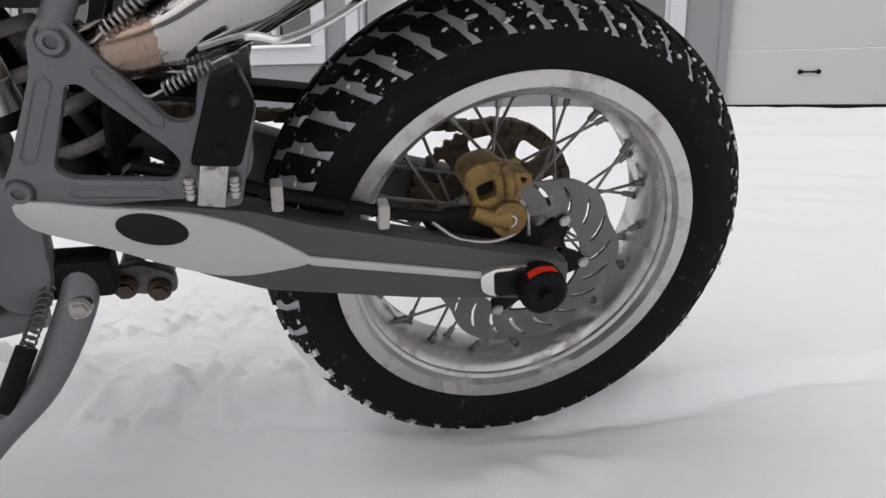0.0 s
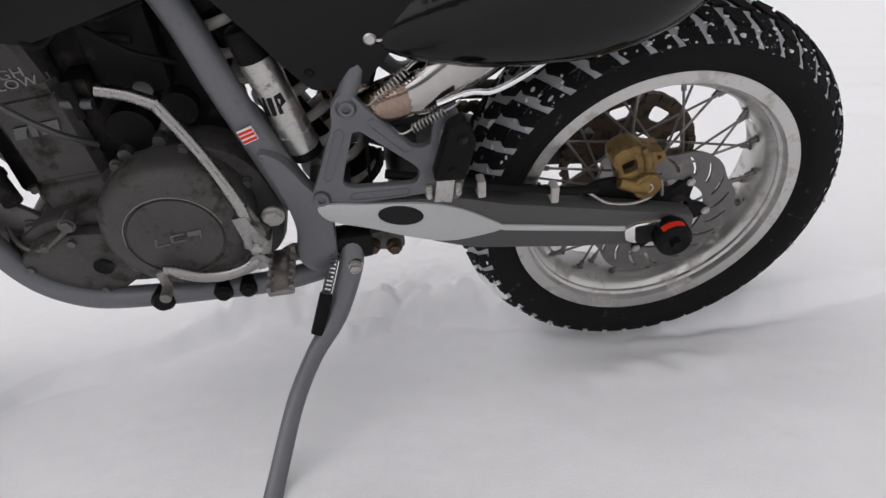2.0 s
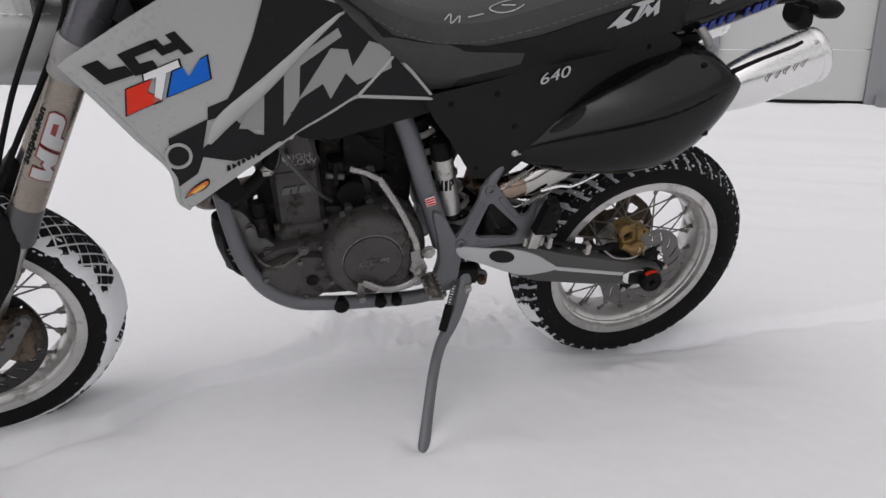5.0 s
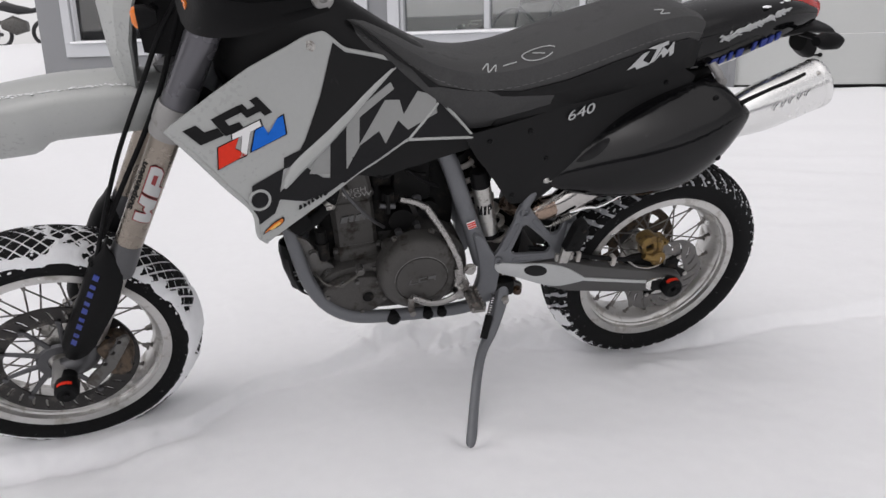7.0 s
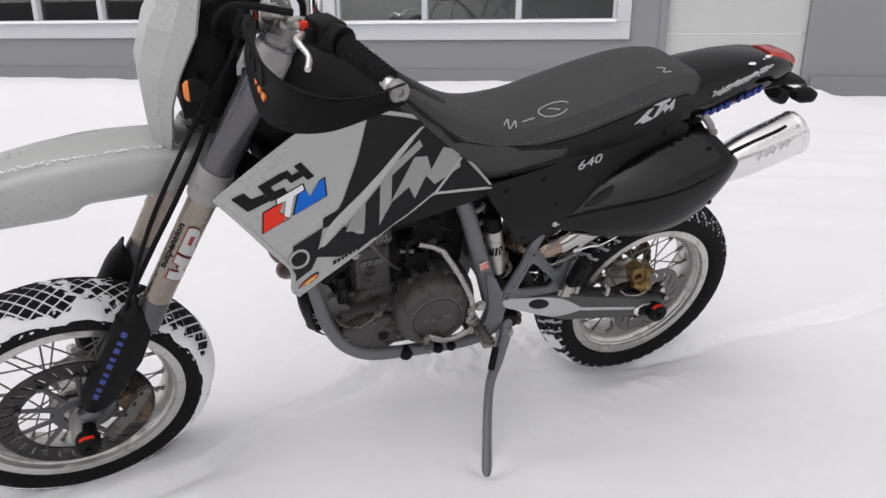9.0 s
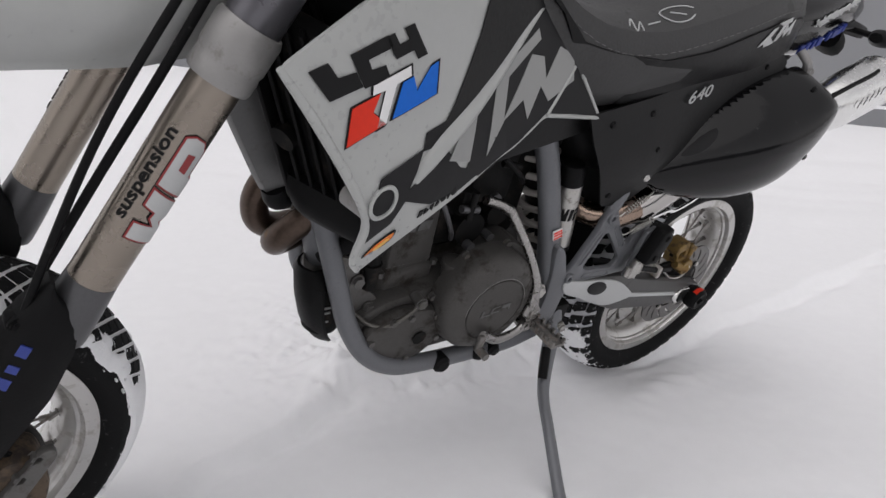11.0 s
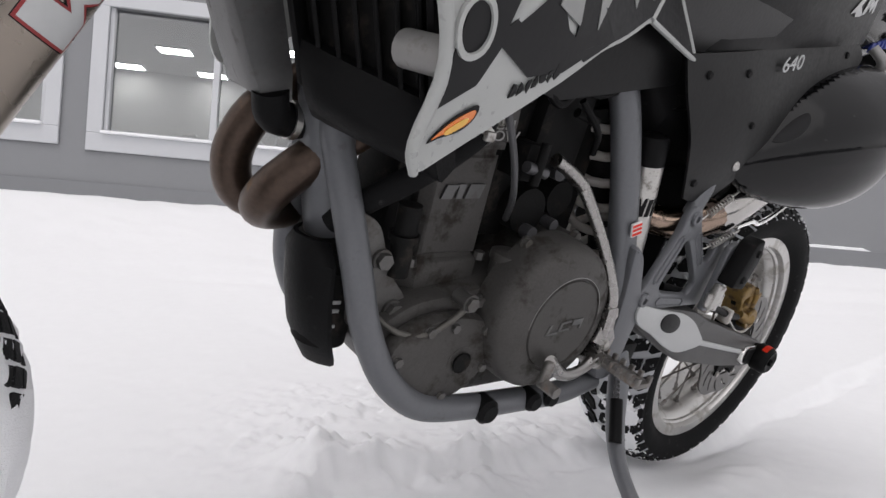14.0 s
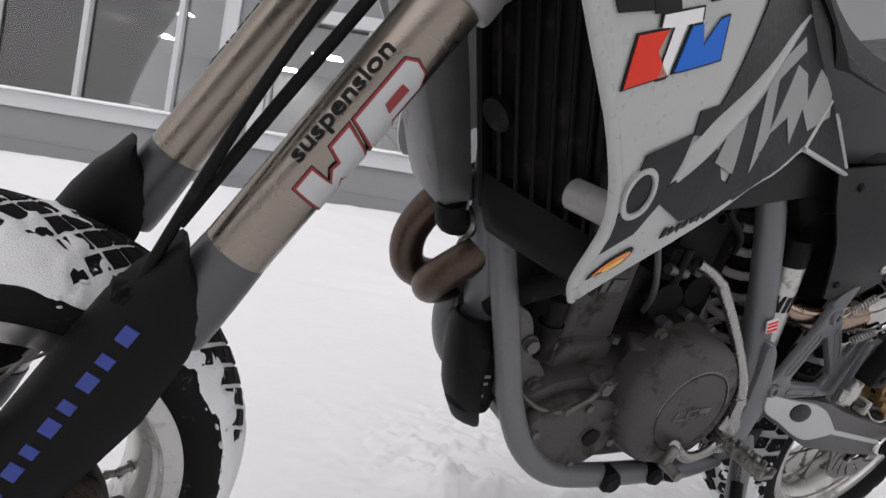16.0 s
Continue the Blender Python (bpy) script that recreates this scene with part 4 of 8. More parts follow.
for s_ in (-1, 1):
    for q, r in ((-0.765, 0.017), (-0.678, 0.014), (-0.642, 0.013)):
        bm = bmesh.new()
        lathe(bm, [(0.0, -0.014), (r * 0.7, -0.014), (r * 0.85, -0.010), (r, -0.008), (r, 0.012)], 18, (0, 0, 0))
        bmesh.ops.transform(bm, matrix=Matrix.Translation((q, s_ * 0.120, 0.003)) @ pose(0, 0, 0, 0, 0, 0 if s_ < 0 else 180), verts=bm.verts)
        part("frame_boss", bm, "plastic", bike, "black rubber plug on the cradle")


def engine_mount():
    bm = bmesh.new()
    plate(bm, rounded([(-0.985, 0.235), (-0.955, 0.222), (-0.925, 0.165), (-0.893, 0.134), (-0.898, 0.105), (-0.925, 0.085), (-0.965, 0.105)], 0.012), -0.066, -0.056, 0.002)
    for q in ((-0.944, -0.066, 0.183), (-0.912, -0.066, 0.123), (-0.940, -0.066, 0.104)):
        bolt(bm, q, 0.0095, 0.011)
    return bm


both("engine_mount", engine_mount, "engine_light", "bare alloy engine mount with bolts")

# ---- footrest bracket of the passenger ----
BR_OUT = [(-0.532, 0.146), (-0.516, 0.170), (-0.482, 0.252), (-0.479, 0.280), (-0.466, 0.296), (-0.449, 0.293), (-0.439, 0.276), (-0.381, 0.206), (-0.362, 0.208), (-0.352, 0.266), (-0.328, 0.266), (-0.318, 0.230), (-0.314, 0.165), (-0.334, 0.132), (-0.420, 0.131), (-0.490, 0.128), (-0.522, 0.129)]
BR_IN = [(-0.458, 0.240), (-0.449, 0.241), (-0.385, 0.180), (-0.378, 0.168), (-0.386, 0.151), (-0.470, 0.157), (-0.482, 0.166)]


def bracket():
    bm = bmesh.new()
    plate(bm, rounded(BR_OUT, 0.012, 4), -0.134, -0.121, 0.003, [rounded(BR_IN, 0.008, 3)])
    # the strut that runs up to the rear frame
    tube(bm, [(-0.462, -0.124, 0.280), (-0.442, -0.120, 0.32), (-0.42, -0.112, 0.37)], 0.0125, 10, 3)
    return bm


brackets = both("footrest_bracket", bracket, "frame", "grey forged triangular footrest bracket")
for b_, q in zip(brackets, (0.007, -0.007)):
    b_.matrix_basis = Matrix.Translation((0.005, q, 0.0))
for b_ in brackets[:1]:
    for q, r in (((-0.460, -0.134, 0.276), 0.0105), ((-0.513, -0.134, 0.147), 0.0105)):
        bm = bmesh.new()
        lathe(bm, [(0.0055, 0.004), (0.0055, -0.0045), (r * 0.9, -0.0045), (r, -0.003), (r * 1.0, 0), (r * 1.28, 0.0), (r * 1.3, 0.003)], 20, q, cap=False)
        bmesh.ops.create_circle(bm, cap_ends=True, radius=0.0055, segments=6, matrix=Matrix.Translation((q[0], q[1] - 0.0005, q[2])) @ pose(0, 0, 0, 90))
        part("socket_bolt", bm, "frame", b_, "grey socket bolt")
    for pts in ([(-0.500, 0.178), (-0.474, 0.243)], [(-0.432, 0.252), (-0.392, 0.207)], [(-0.470, 0.143), (-0.40, 0.140)]):
        a_, c_ = Vector((pts[0][0], -0.1345, pts[0][1])), Vector((pts[1][0], -0.1345, pts[1][1]))
        bm = bmesh.new()
        d = (c_ - a_).normalized() * 0.004
        nrm_ = Vector((-d.z, 0, d.x)) * 1.5
        tube(bm, [a_ + nrm_, c_ + nrm_], 0.0013, 6, 1)
        tube(bm, [a_ - nrm_, c_ - nrm_], 0.0013, 6, 1)
        tube(bm, [a_ + nrm_, a_ - d * 1.2, a_ - nrm_], 0.0013, 6, 4)
        tube(bm, [c_ + nrm_, c_ + d * 1.2, c_ - nrm_], 0.0013, 6, 4)
        part("rib", bm, "frame", b_)


def passenger_peg():
    return plate(bmesh.new(), rounded([(-0.361, 0.186), (-0.347, 0.229), (-0.338, 0.258), (-0.316, 0.268), (-0.304, 0.237), (-0.320, 0.183)], 0.006), -0.178, -0.149, 0.004)


def peg_flange():
    return plate(bmesh.new(), rounded([(-0.352, 0.130), (-0.324, 0.131), (-0.309, 0.199), (-0.303, 0.226), (-0.318, 0.250), (-0.345, 0.240)], 0.006), -0.146, -0.134, 0.003)


pegs = both("passenger_peg", passenger_peg, "plastic", "folded black rubber passenger peg")
both("peg_flange", peg_flange, "frame", "grey flange behind the peg")
for q in ((-0.336, 0.200), (-0.322, 0.244)):
    bm = bolt(bmesh.new(), (q[0], -0.178, q[1]), 0.0055, 0.003)
    part("peg_bolt", bm, "engine_dark", pegs[0])
bm = bmesh.new()
plate(bm, [(-0.355, 0.182), (-0.330, 0.178), (-0.337, 0.136), (-0.362, 0.140)], -0.160, -0.146, 0.004)
part("hinge", bm, "steel", pegs[0], "worn galvanised hinge")
for q in (-0.366, -0.328):
    bm = bmesh.new()
    rod(bm, (q, -0.153, 0.145), (q, -0.153, 0.166), 0.0045, 10)
    for k in range(4):
        lathe(bm, [(0.0058, -0.0012), (0.0058, 0.0012)], 12, (q, -0.153, 0.150 + k * 0.0045), "z")
    part("hinge_spring", bm, "steel", pegs[0], "steel hinge spring")

# ---- swingarm ----
ARM = [(-0.515, 0.142), (-0.44, 0.132), (-0.373, 0.125), (-0.317, 0.117), (-0.26, 0.097), (0.0, 0.034), (0.034, 0.024), (0.036, -0.008), (0.02, -0.024), (-0.023, -0.023), (-0.15, -0.008), (-0.309, 0.020), (-0.362, 0.042), (-0.44, 0.082), (-0.51, 0.108)]


def arm_beam():
    return plate(bmesh.new(), rounded(ARM, 0.01, 3), -0.128, -0.092, 0.008)


arms = both("swingarm_beam", arm_beam, "armgrey", "dark grey cast swingarm beam")
bm = bmesh.new()
tube(bm, [(-0.50, -0.10, 0.12), (-0.50, 0.10, 0.12)], 0.03, 16, 1)
tube(bm, [(-0.39, -0.10, 0.085), (-0.39, 0.10, 0.085)], 0.028, 16, 1)
part("swingarm_yoke", bm, "armgrey", bike, "dark grey swingarm yoke")
bm = plate(bmesh.new(), smooth_loop([(-0.512, 0.139), (-0.45, 0.130), (-0.378, 0.120), (-0.329, 0.104), (-0.29, 0.080), (-0.262, 0.056), (-0.30, 0.047), (-0.345, 0.046), (-0.392, 0.061), (-0.45, 0.088), (-0.505, 0.112)]), -0.1315, -0.126, 0.0015)
part("side_plate", bm, "armlight", arms[0], "light grey swingarm plate")
bm = plate(bmesh.new(), rounded([(-0.285, 0.066), (-0.262, 0.0605), (-0.062, 0.0205), (-0.062, 0.012), (-0.262, 0.0505)], 0.003, 2), -0.1312, -0.127, 0.001)
part("stripe", bm, "armlight", arms[0], "light grey rib along the arm")
bm = plate(bmesh.new(), [(-0.4065 + 0.031 * math.cos(k * math.pi / 16) , 0.105 + 0.0165 * math.sin(k * math.pi / 16) - 0.006 * math.cos(k * math.pi / 16)) for k in range(32)], -0.1335, -0.127, 0.001)
part("oval", bm, "decaldark", arms[0], "dark oval inlay")
# axle, its block and the crash pad
bm = bmesh.new()
rod(bm, (0, -0.125, 0), (0, 0.14, 0), 0.0105, 16)
part("axle", bm, "steel", bike)
bm = plate(bmesh.new(), rounded([(-0.080, 0.022), (-0.062, 0.031), (-0.020, 0.030), (-0.020, -0.010), (-0.062, -0.008), (-0.076, 0.0)], 0.007), -0.137, -0.120, 0.003)
part("axle_block", bm, "polished", bike, "bright alloy axle block")
# flat black plate: the shade of the axle recess is put into its colour
bm = plate(bmesh.new(), rounded([(-0.064, 0.026), (-0.018, 0.027), (-0.018, -0.007), (-0.060, -0.005)], 0.005), -0.140, -0.1365, 0.001)
part("axle_recess", bm, "black", bike, "black plate for the shaded recess round the axle nut")
bm = bmesh.new()
lathe(bm, [(0.0, -0.172), (0.007, -0.172), (0.0075, -0.165), (0.021, -0.168), (0.0262, -0.164), (0.028, -0.156), (0.028, -0.139), (0.024, -0.133), (0.020, -0.121)], 28, (-0.010, 0, 0.009))
pad = part("crash_pad", bm, "plastic", bike, "black nylon axle crash pad with a red mark")
bm = bmesh.new()
lathe(bm, [(0.0286, -0.160), (0.0286, -0.149)], 40, (-0.010, 0, 0.009), cap=False)
bmesh.ops.delete(bm, geom=[v for v in bm.verts if v.co.z < 0.026 or v.co.x > 0.006], context="VERTS")
part("print", bm, "red", pad, "red print")
both("axle_nut", lambda: lathe(bmesh.new(), [(0.0, -0.149), (0.013, -0.149), (0.016, -0.145), (0.016, -0.134)], 6), "steel")

# ---- rear brake ----
CAL = [(-0.107, 0.132), (-0.096, 0.143), (-0.072, 0.149), (-0.058, 0.138), (-0.048, 0.134), (-0.038, 0.132), (-0.028, 0.130), (-0.028, 0.118), (-0.036, 0.112), (-0.035, 0.090), (-0.050, 0.082), (-0.070, 0.078), (-0.089, 0.080), (-0.096, 0.108), (-0.104, 0.115)]
bm = plate(bmesh.new(), rounded(CAL, 0.006), -0.112, -0.072, 0.005, [rounded([(-0.090, 0.116), (-0.071, 0.124), (-0.066, 0.106), (-0.084, 0.100)], 0.004), [(-0.035 + 0.0035 * math.cos(k * 0.7), 0.124 + 0.0035 * math.sin(k * 0.7)) for k in range(9)]])
tube(bm, [(-0.092, -0.112, 0.088), (-0.070, -0.114, 0.080), (-0.051, -0.114, 0.078)], [0.009, 0.011, 0.015], 14, 4)
tube(bm, [(-0.062, -0.111, 0.142), (-0.054, -0.113, 0.125), (-0.050, -0.112, 0.102)], [0.005, 0.007, 0.006], 10, 4)
cal = part("rear_caliper", bm, "gold", bike, "gold anodised rear brake caliper, grimy", m=Matrix.Translation((0.009, 0.012, -0.003)))
bm = bmesh.new()
lathe(bm, [(0.0, -0.124), (0.008, -0.124), (0.0085, -0.1232), (0.0195, -0.1232), (0.0215, -0.121), (0.0215, -0.104)], 28, (-0.051, 0, 0.079))
part("piston_cap", bm, "gold", cal, "round gold piston cap")
bm = bmesh.new()
lathe(bm, [(0.0064, -0.1243), (0.0064, -0.1250), (0.0078, -0.1250), (0.0078, -0.1243)], 24, (-0.051, 0, 0.079), cap=False, closed=True)
rod(bm, (-0.051, -0.125, 0.0795), (-0.051, -0.125, 0.0865), 0.0009, 6)
part("mark", bm, "white", cal, "white round mark")
bm = bmesh.new()
plate(bm, rounded([(-0.099, 0.133), (-0.071, 0.133), (-0.067, 0.102), (-0.097, 0.100)], 0.004), -0.100, -0.090, 0.001)
part("window", bm, "engine_dark", cal, "dark pad window")
bm = plate(bmesh.new(), rounded([(-0.11, 0.085), (-0.03, 0.085), (0.02, 0.03), (0.025, -0.01), (-0.02, -0.015), (-0.09, 0.02), (-0.14, 0.07)], 0.01), -0.092, -0.082, 0.003)
part("caliper_bracket", bm, "engine_dark", bike, "dark caliper bracket")
bm = bmesh.new()
tube(bm, [(-0.42, -0.10, 0.155), (-0.33, -0.118, 0.142), (-0.27, -0.12, 0.124), (-0.18, -0.118, 0.100), (-0.12, -0.112, 0.088)], 0.0065, 10, 5)
hose = part("brake_hose", bm, "plastic", bike, "black rear brake hose")
for q in ((-0.292, -0.12, 0.130), (-0.187, -0.118, 0.101)):
    bm = bmesh.new()
    box(bm, (q[0] - 0.006, q[1] - 0.011, q[2] - 0.016), (q[0] + 0.006, q[1] + 0.011, q[2] + 0.012), 0.003)
    part("hose_clip", bm, "spring", hose, "cream plastic clip")
bm = bmesh.new()
tube(bm, [(-0.13, -0.106, 0.078), (-0.10, -0.112, 0.058), (-0.06, -0.112, 0.052), (-0.03, -0.108, 0.060), (-0.02, -0.104, 0.08), (-0.012, -0.10, 0.05)], 0.0026, 8, 6)
part("brake_line", bm, "steel", bike, "thin steel brake line")

# ---- chain and guard on the far side ----
for up_ in (0, 1):
    bm = bmesh.new()
    for k in range(56):
        t = k / 55
        x = -0.50 + 0.50 * t
        z = (0.155 + (0.112 - 0.155) * t) if up_ else (0.10 + (-0.112 - 0.10) * t)
        box(bm, (x - 0.0065, 0.074 + 0.004 * (k % 2), z - 0.007), (x + 0.0065, 0.090 - 0.004 * (k % 2), z + 0.007))
    part("chain_run", bm, "sprocket", bike, "grimy run of the drive chain")
bm = bmesh.new()
tube(bm, [(-0.50, 0.075, 0.185), (-0.30, 0.085, 0.168), (-0.16, 0.085, 0.150)], 0.013, 8, 4, flat=1.6)
part("chain_guard", bm, "plastic", bike, "black chain guard")
# the inner mudguard ahead of the rear wheel, added as dark backing for the shock
bm = bmesh.new()
arc = [(-0.445, 0.14), (-0.440, 0.22), (-0.425, 0.30), (-0.395, 0.38), (-0.34, 0.44), (-0.25, 0.49), (-0.14, 0.53), (0.0, 0.575)]
loft(bm, [[(x, y, z - 0.02 * (abs(y) / 0.085) ** 2) for y in (-0.085, -0.06, 0, 0.06, 0.085)] + [(x + 0.004, y, z - 0.004 - 0.02 * (abs(y) / 0.085) ** 2) for y in (0.085, 0.06, 0, -0.06, -0.085)] for x, z in arc])
part("inner_mudguard", bm, "plastic", bike, "black inner mudguard, added as dark backing behind the shock")

# ---- rear shock ----
bm = bmesh.new()
pts = []
a_, c_ = Vector((-0.605, -0.012, 0.395)), Vector((-0.462, -0.012, 0.105))
ax = (c_ - a_).normalized()
u = ax.cross(Vector((0, 1, 0))).normalized()
v = Vector((0, 1, 0))
turns = 8
for k in range(turns * 14 + 1):
    t = k / (turns * 14)
    w = 2 * math.pi * turns * t
    pts.append(a_ + (c_ - a_) * t + 0.038 * (math.cos(w) * u + math.sin(w) * v))
tube(bm, pts, 0.0068, 9, 1)
shock = part("shock_spring", bm, "spring", bike, "dirty white shock spring")
bm = bmesh.new()
rod(bm, a_ - ax * 0.03, a_ + ax * 0.16, 0.024, 16)
rod(bm, a_ + ax * 0.15, c_ + ax * 0.03, 0.009, 12)
rod(bm, a_ - ax * 0.005, a_ + ax * 0.012, 0.046, 20)
rod(bm, c_ - ax * 0.008, c_ + ax * 0.004, 0.046, 20)
part("damper", bm, "engine_dark", shock, "dark shock body")
bm = bmesh.new()
ra, rb = Vector((-0.562, -0.080, 0.373)), Vector((-0.519, -0.082, 0.193))
d = (rb - ra).normalized()
tube(bm, [ra, ra + d * 0.006, ra + d * 0.04], [0.016, 0.0215, 0.0225], 20, 2)
part("reservoir_cap", bm, "plastic", bike, "black reservoir head")
bm = bmesh.new()
tube(bm, [rb - d * 0.012, rb, rb + d * 0.004], [0.0225, 0.0225, 0.016], 20, 2)
part("reservoir_cap", bm, "plastic", bike, "black reservoir foot")
bm = bmesh.new()
tube(bm, [ra + d * 0.038, rb - d * 0.012], 0.0222, 24, 1)
reservoir = part("reservoir", bm, "steel", bike, "steel shock reservoir with a lettered band")
for q in (0.128, 0.146):
    part("band", tube(bmesh.new(), [ra + d * q, ra + d * (q + 0.0015)], 0.0226, 24, 1), "armlight", reservoir)
# its logo, as plain dark shapes wrapped on the can
for shape in ([(-0.020, 0.085), (-0.005, 0.083), (-0.009, 0.110), (-0.020, 0.111)], [(-0.002, 0.085), (0.006, 0.085), (0.001, 0.110), (-0.006, 0.110)], [(0.009, 0.085), (0.020, 0.084), (0.021, 0.098), (0.012, 0.101), (0.011, 0.110), (0.005, 0.110)]):
    bm = bmesh.new()
    rows = []
    for lift in (0.0, 0.0006):
        ring = []
        for u_, q in shape:
            w = u_ / 0.0222 * 0.9 - 0.25
            side_ = Vector((math.sin(w), -math.cos(w), 0))
            ring.append(ra + d * q + (side_ - d * side_.dot(d)).normalized() * (0.0223 + lift))
        rows.append(ring)
    loft(bm, rows)
    part("mark", bm, "black", reservoir, "dark logo shape", smooth=False)

# ---- side stand ----
bm = bmesh.new()
tube(bm, [(-0.482, -0.108, 0.05), (-0.489, -0.128, 0.02), (-0.520, -0.168, -0.035), (-0.558, -0.215, -0.062), (-0.588, -0.275, -0.085), (-0.616, -0.348, -0.125), (-0.634, -0.398, -0.152), (-0.646, -0.428, -0.168)], [0.017, 0.018, 0.016, 0.013, 0.0125, 0.0125, 0.013, 0.012], 14, 5, flat=0.85)
plate(bm, smooth_loop([(-0.682, -0.178), (-0.656, -0.162), (-0.618, -0.162), (-0.622, -0.178)]), -0.450, -0.408, 0.004)
stand = part("side_stand", bm, "frame", bike, "grey side stand sunk in the snow")
bm = bmesh.new()
a_, c_ = Vector((-0.508, -0.128, 0.045)), Vector((-0.548, -0.190, -0.038))
line = [a_ + (c_ - a_) * (k / 150) + 0.0062 * Vector((math.cos(k * 0.75), 0.3 * math.sin(k * 0.75), math.sin(k * 0.75))) for k in range(80)]
tube(bm, line, 0.0013, 6, 1)
rod(bm, a_ + Vector((0.004, 0.01, 0.025)), a_, 0.0022, 8)
part("stand_spring", bm, "fork_foot", stand, "coil return spring")
bm = bmesh.new()
rod(bm, a_ + (c_ - a_) * 0.5, a_ + (c_ - a_) * 1.05, 0.0095, 12)
part("spring_sleeve", bm, "plastic", stand, "black rubber sleeve")
bm = bmesh.new()
rod(bm, (-0.482, -0.138, 0.028), (-0.482, -0.095, 0.028), 0.011, 14)
bolt(bm, (-0.482, -0.138, 0.028), 0.008, 0.008)
part("pivot_bolt", bm, "steel", stand)
bm = bmesh.new()
box(bm, (-0.525, -0.12, 0.025), (-0.452, -0.085, 0.068), 0.006)
part("stand_bracket", bm, "engine_dark", bike, "dark stand bracket")
# linkage under the swingarm
bm = plate(bmesh.new(), rounded([(-0.475, 0.02), (-0.44, 0.028), (-0.405, 0.012), (-0.405, -0.012), (-0.44, -0.012), (-0.475, 0.0)], 0.008), -0.066, -0.052, 0.003)
part("shock_linkage", bm, "engine_light", bike, "rust-stained shock linkage")
bm = plate(bmesh.new(), rounded([(-0.475, 0.02), (-0.44, 0.028), (-0.405, 0.012), (-0.405, -0.012), (-0.44, -0.012), (-0.475, 0.0)], 0.008), 0.052, 0.066, 0.003)
link_ = part("shock_linkage", bm, "engine_light", bike, "rust-stained shock linkage")
for q in ((-0.422, -0.066, -0.002), (-0.455, -0.066, 0.004)):
    bm = bmesh.new()
    rod(bm, (q[0], -0.074, q[2]), (q[0], 0.074, q[2]), 0.0125, 16)
    bolt(bm, (q[0], -0.074, q[2]), 0.009, 0.008)
    part("linkage_bolt", bm, "pipe", link_, "rusty bolt")
# rider's footrest, hanging below the pivot
bm = bmesh.new()
box(bm, (-0.594, -0.212, 0.062), (-0.559, -0.125, 0.070), 0.003)
for k in range(6):
    for x in (-0.594, -0.565):
        box(bm, (x, -0.211 + k * 0.0145, 0.068), (x + 0.006, -0.204 + k * 0.0145, 0.078), 0.001)
tube(bm, [(-0.576, -0.135, 0.060), (-0.565, -0.112, 0.05), (-0.545, -0.105, 0.04)], 0.013, 10, 3)
part("footrest", bm, "spoke", bike, "serrated steel footrest, muddy")
bm = bmesh.new()
box(bm, (-0.60, -0.225, 0.066), (-0.55, -0.125, 0.074), 0.003, Matrix.Diagonal((1, -1, 1, 1)))
part("footrest", bm, "steel", bike)

# ---- engine ----
bm = bmesh.new()
plate(bm, smooth_loop([(-0.945, 0.10), (-0.90, 0.135), (-0.84, 0.148), (-0.77, 0.165), (-0.68, 0.225), (-0.61, 0.205), (-0.575, 0.14), (-0.575, 0.06), (-0.62, 0.015), (-0.72, 0.006), (-0.82, 0.010), (-0.90, 0.035), (-0.935, 0.07)]), -0.085, 0.085, 0.012)
engine = part("crankcase", bm, "engine", bike, "dark grey oily crankcase")
bm = plate(bmesh.new(), smooth_loop([(-0.93, 0.095), (-0.885, 0.126), (-0.83, 0.130), (-0.785, 0.116), (-0.772, 0.085), (-0.782, 0.045), (-0.82, 0.018), (-0.87, 0.022), (-0.915, 0.055)]), -0.110, -0.080, 0.012)
rod(bm, (-0.825, -0.1105, 0.072), (-0.825, -0.108, 0.072), 0.020, 20)
ign = part("ignition_cover", bm, "engine", engine, "grey ignition cover with a rust-brown stain")
bm = bmesh.new()
lathe(bm, [(0.0, 0.0), (0.0115, 0.0), (0.0115, -0.0035), (0.0135, -0.0035)], 24, (-0.825, -0.1105, 0.072))
part("plug", bm, "engine_dark", ign, "black screw plug")
for k, (x, z) in enumerate([(-0.920, 0.082), (-0.885, 0.115), (-0.80, 0.112), (-0.785, 0.06), (-0.84, 0.028), (-0.90, 0.045), (-0.85, 0.118)]):
    bm = bolt(bmesh.new(), (x, -0.106, z), 0.0058, 0.008)
    part("cover_bolt", bm, "engine_light", ign)
# the round clutch cover
bm = bmesh.new()
lathe(bm, [(0.0, -0.1445), (0.0595, -0.1445), (0.0606, -0.1420), (0.0632, -0.1420), (0.0643, -0.1447), (0.076, -0.143), (0.088, -0.138), (0.097, -0.127), (0.1005, -0.112), (0.101, -0.082)], 72, (-0.702, 0, 0.130))
clutch = part("clutch_cover", bm, "engine", engine, "round dark grey clutch cover")
bm = bmesh.new()
for i, quad in enumerate((((-0.729, 0.132), (-0.7255, 0.132), (-0.7285, 0.121), (-0.712, 0.1225), (-0.7115, 0.1195), (-0.733, 0.1175)), ((-0.709, 0.134), (-0.690, 0.137), (-0.690, 0.1345), (-0.7055, 0.132), (-0.7065, 0.1245), (-0.691, 0.126), (-0.691, 0.1235), (-0.7105, 0.122)), ((-0.686, 0.137), (-0.667, 0.139), (-0.6685, 0.125), (-0.672, 0.125), (-0.671, 0.130), (-0.687, 0.1295)))):
    plate(bm, quad, -0.1462, -0.144, 0.0004)
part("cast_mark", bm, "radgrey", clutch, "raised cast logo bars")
# thin light grey line along the upper half of the ring
bm = bmesh.new()
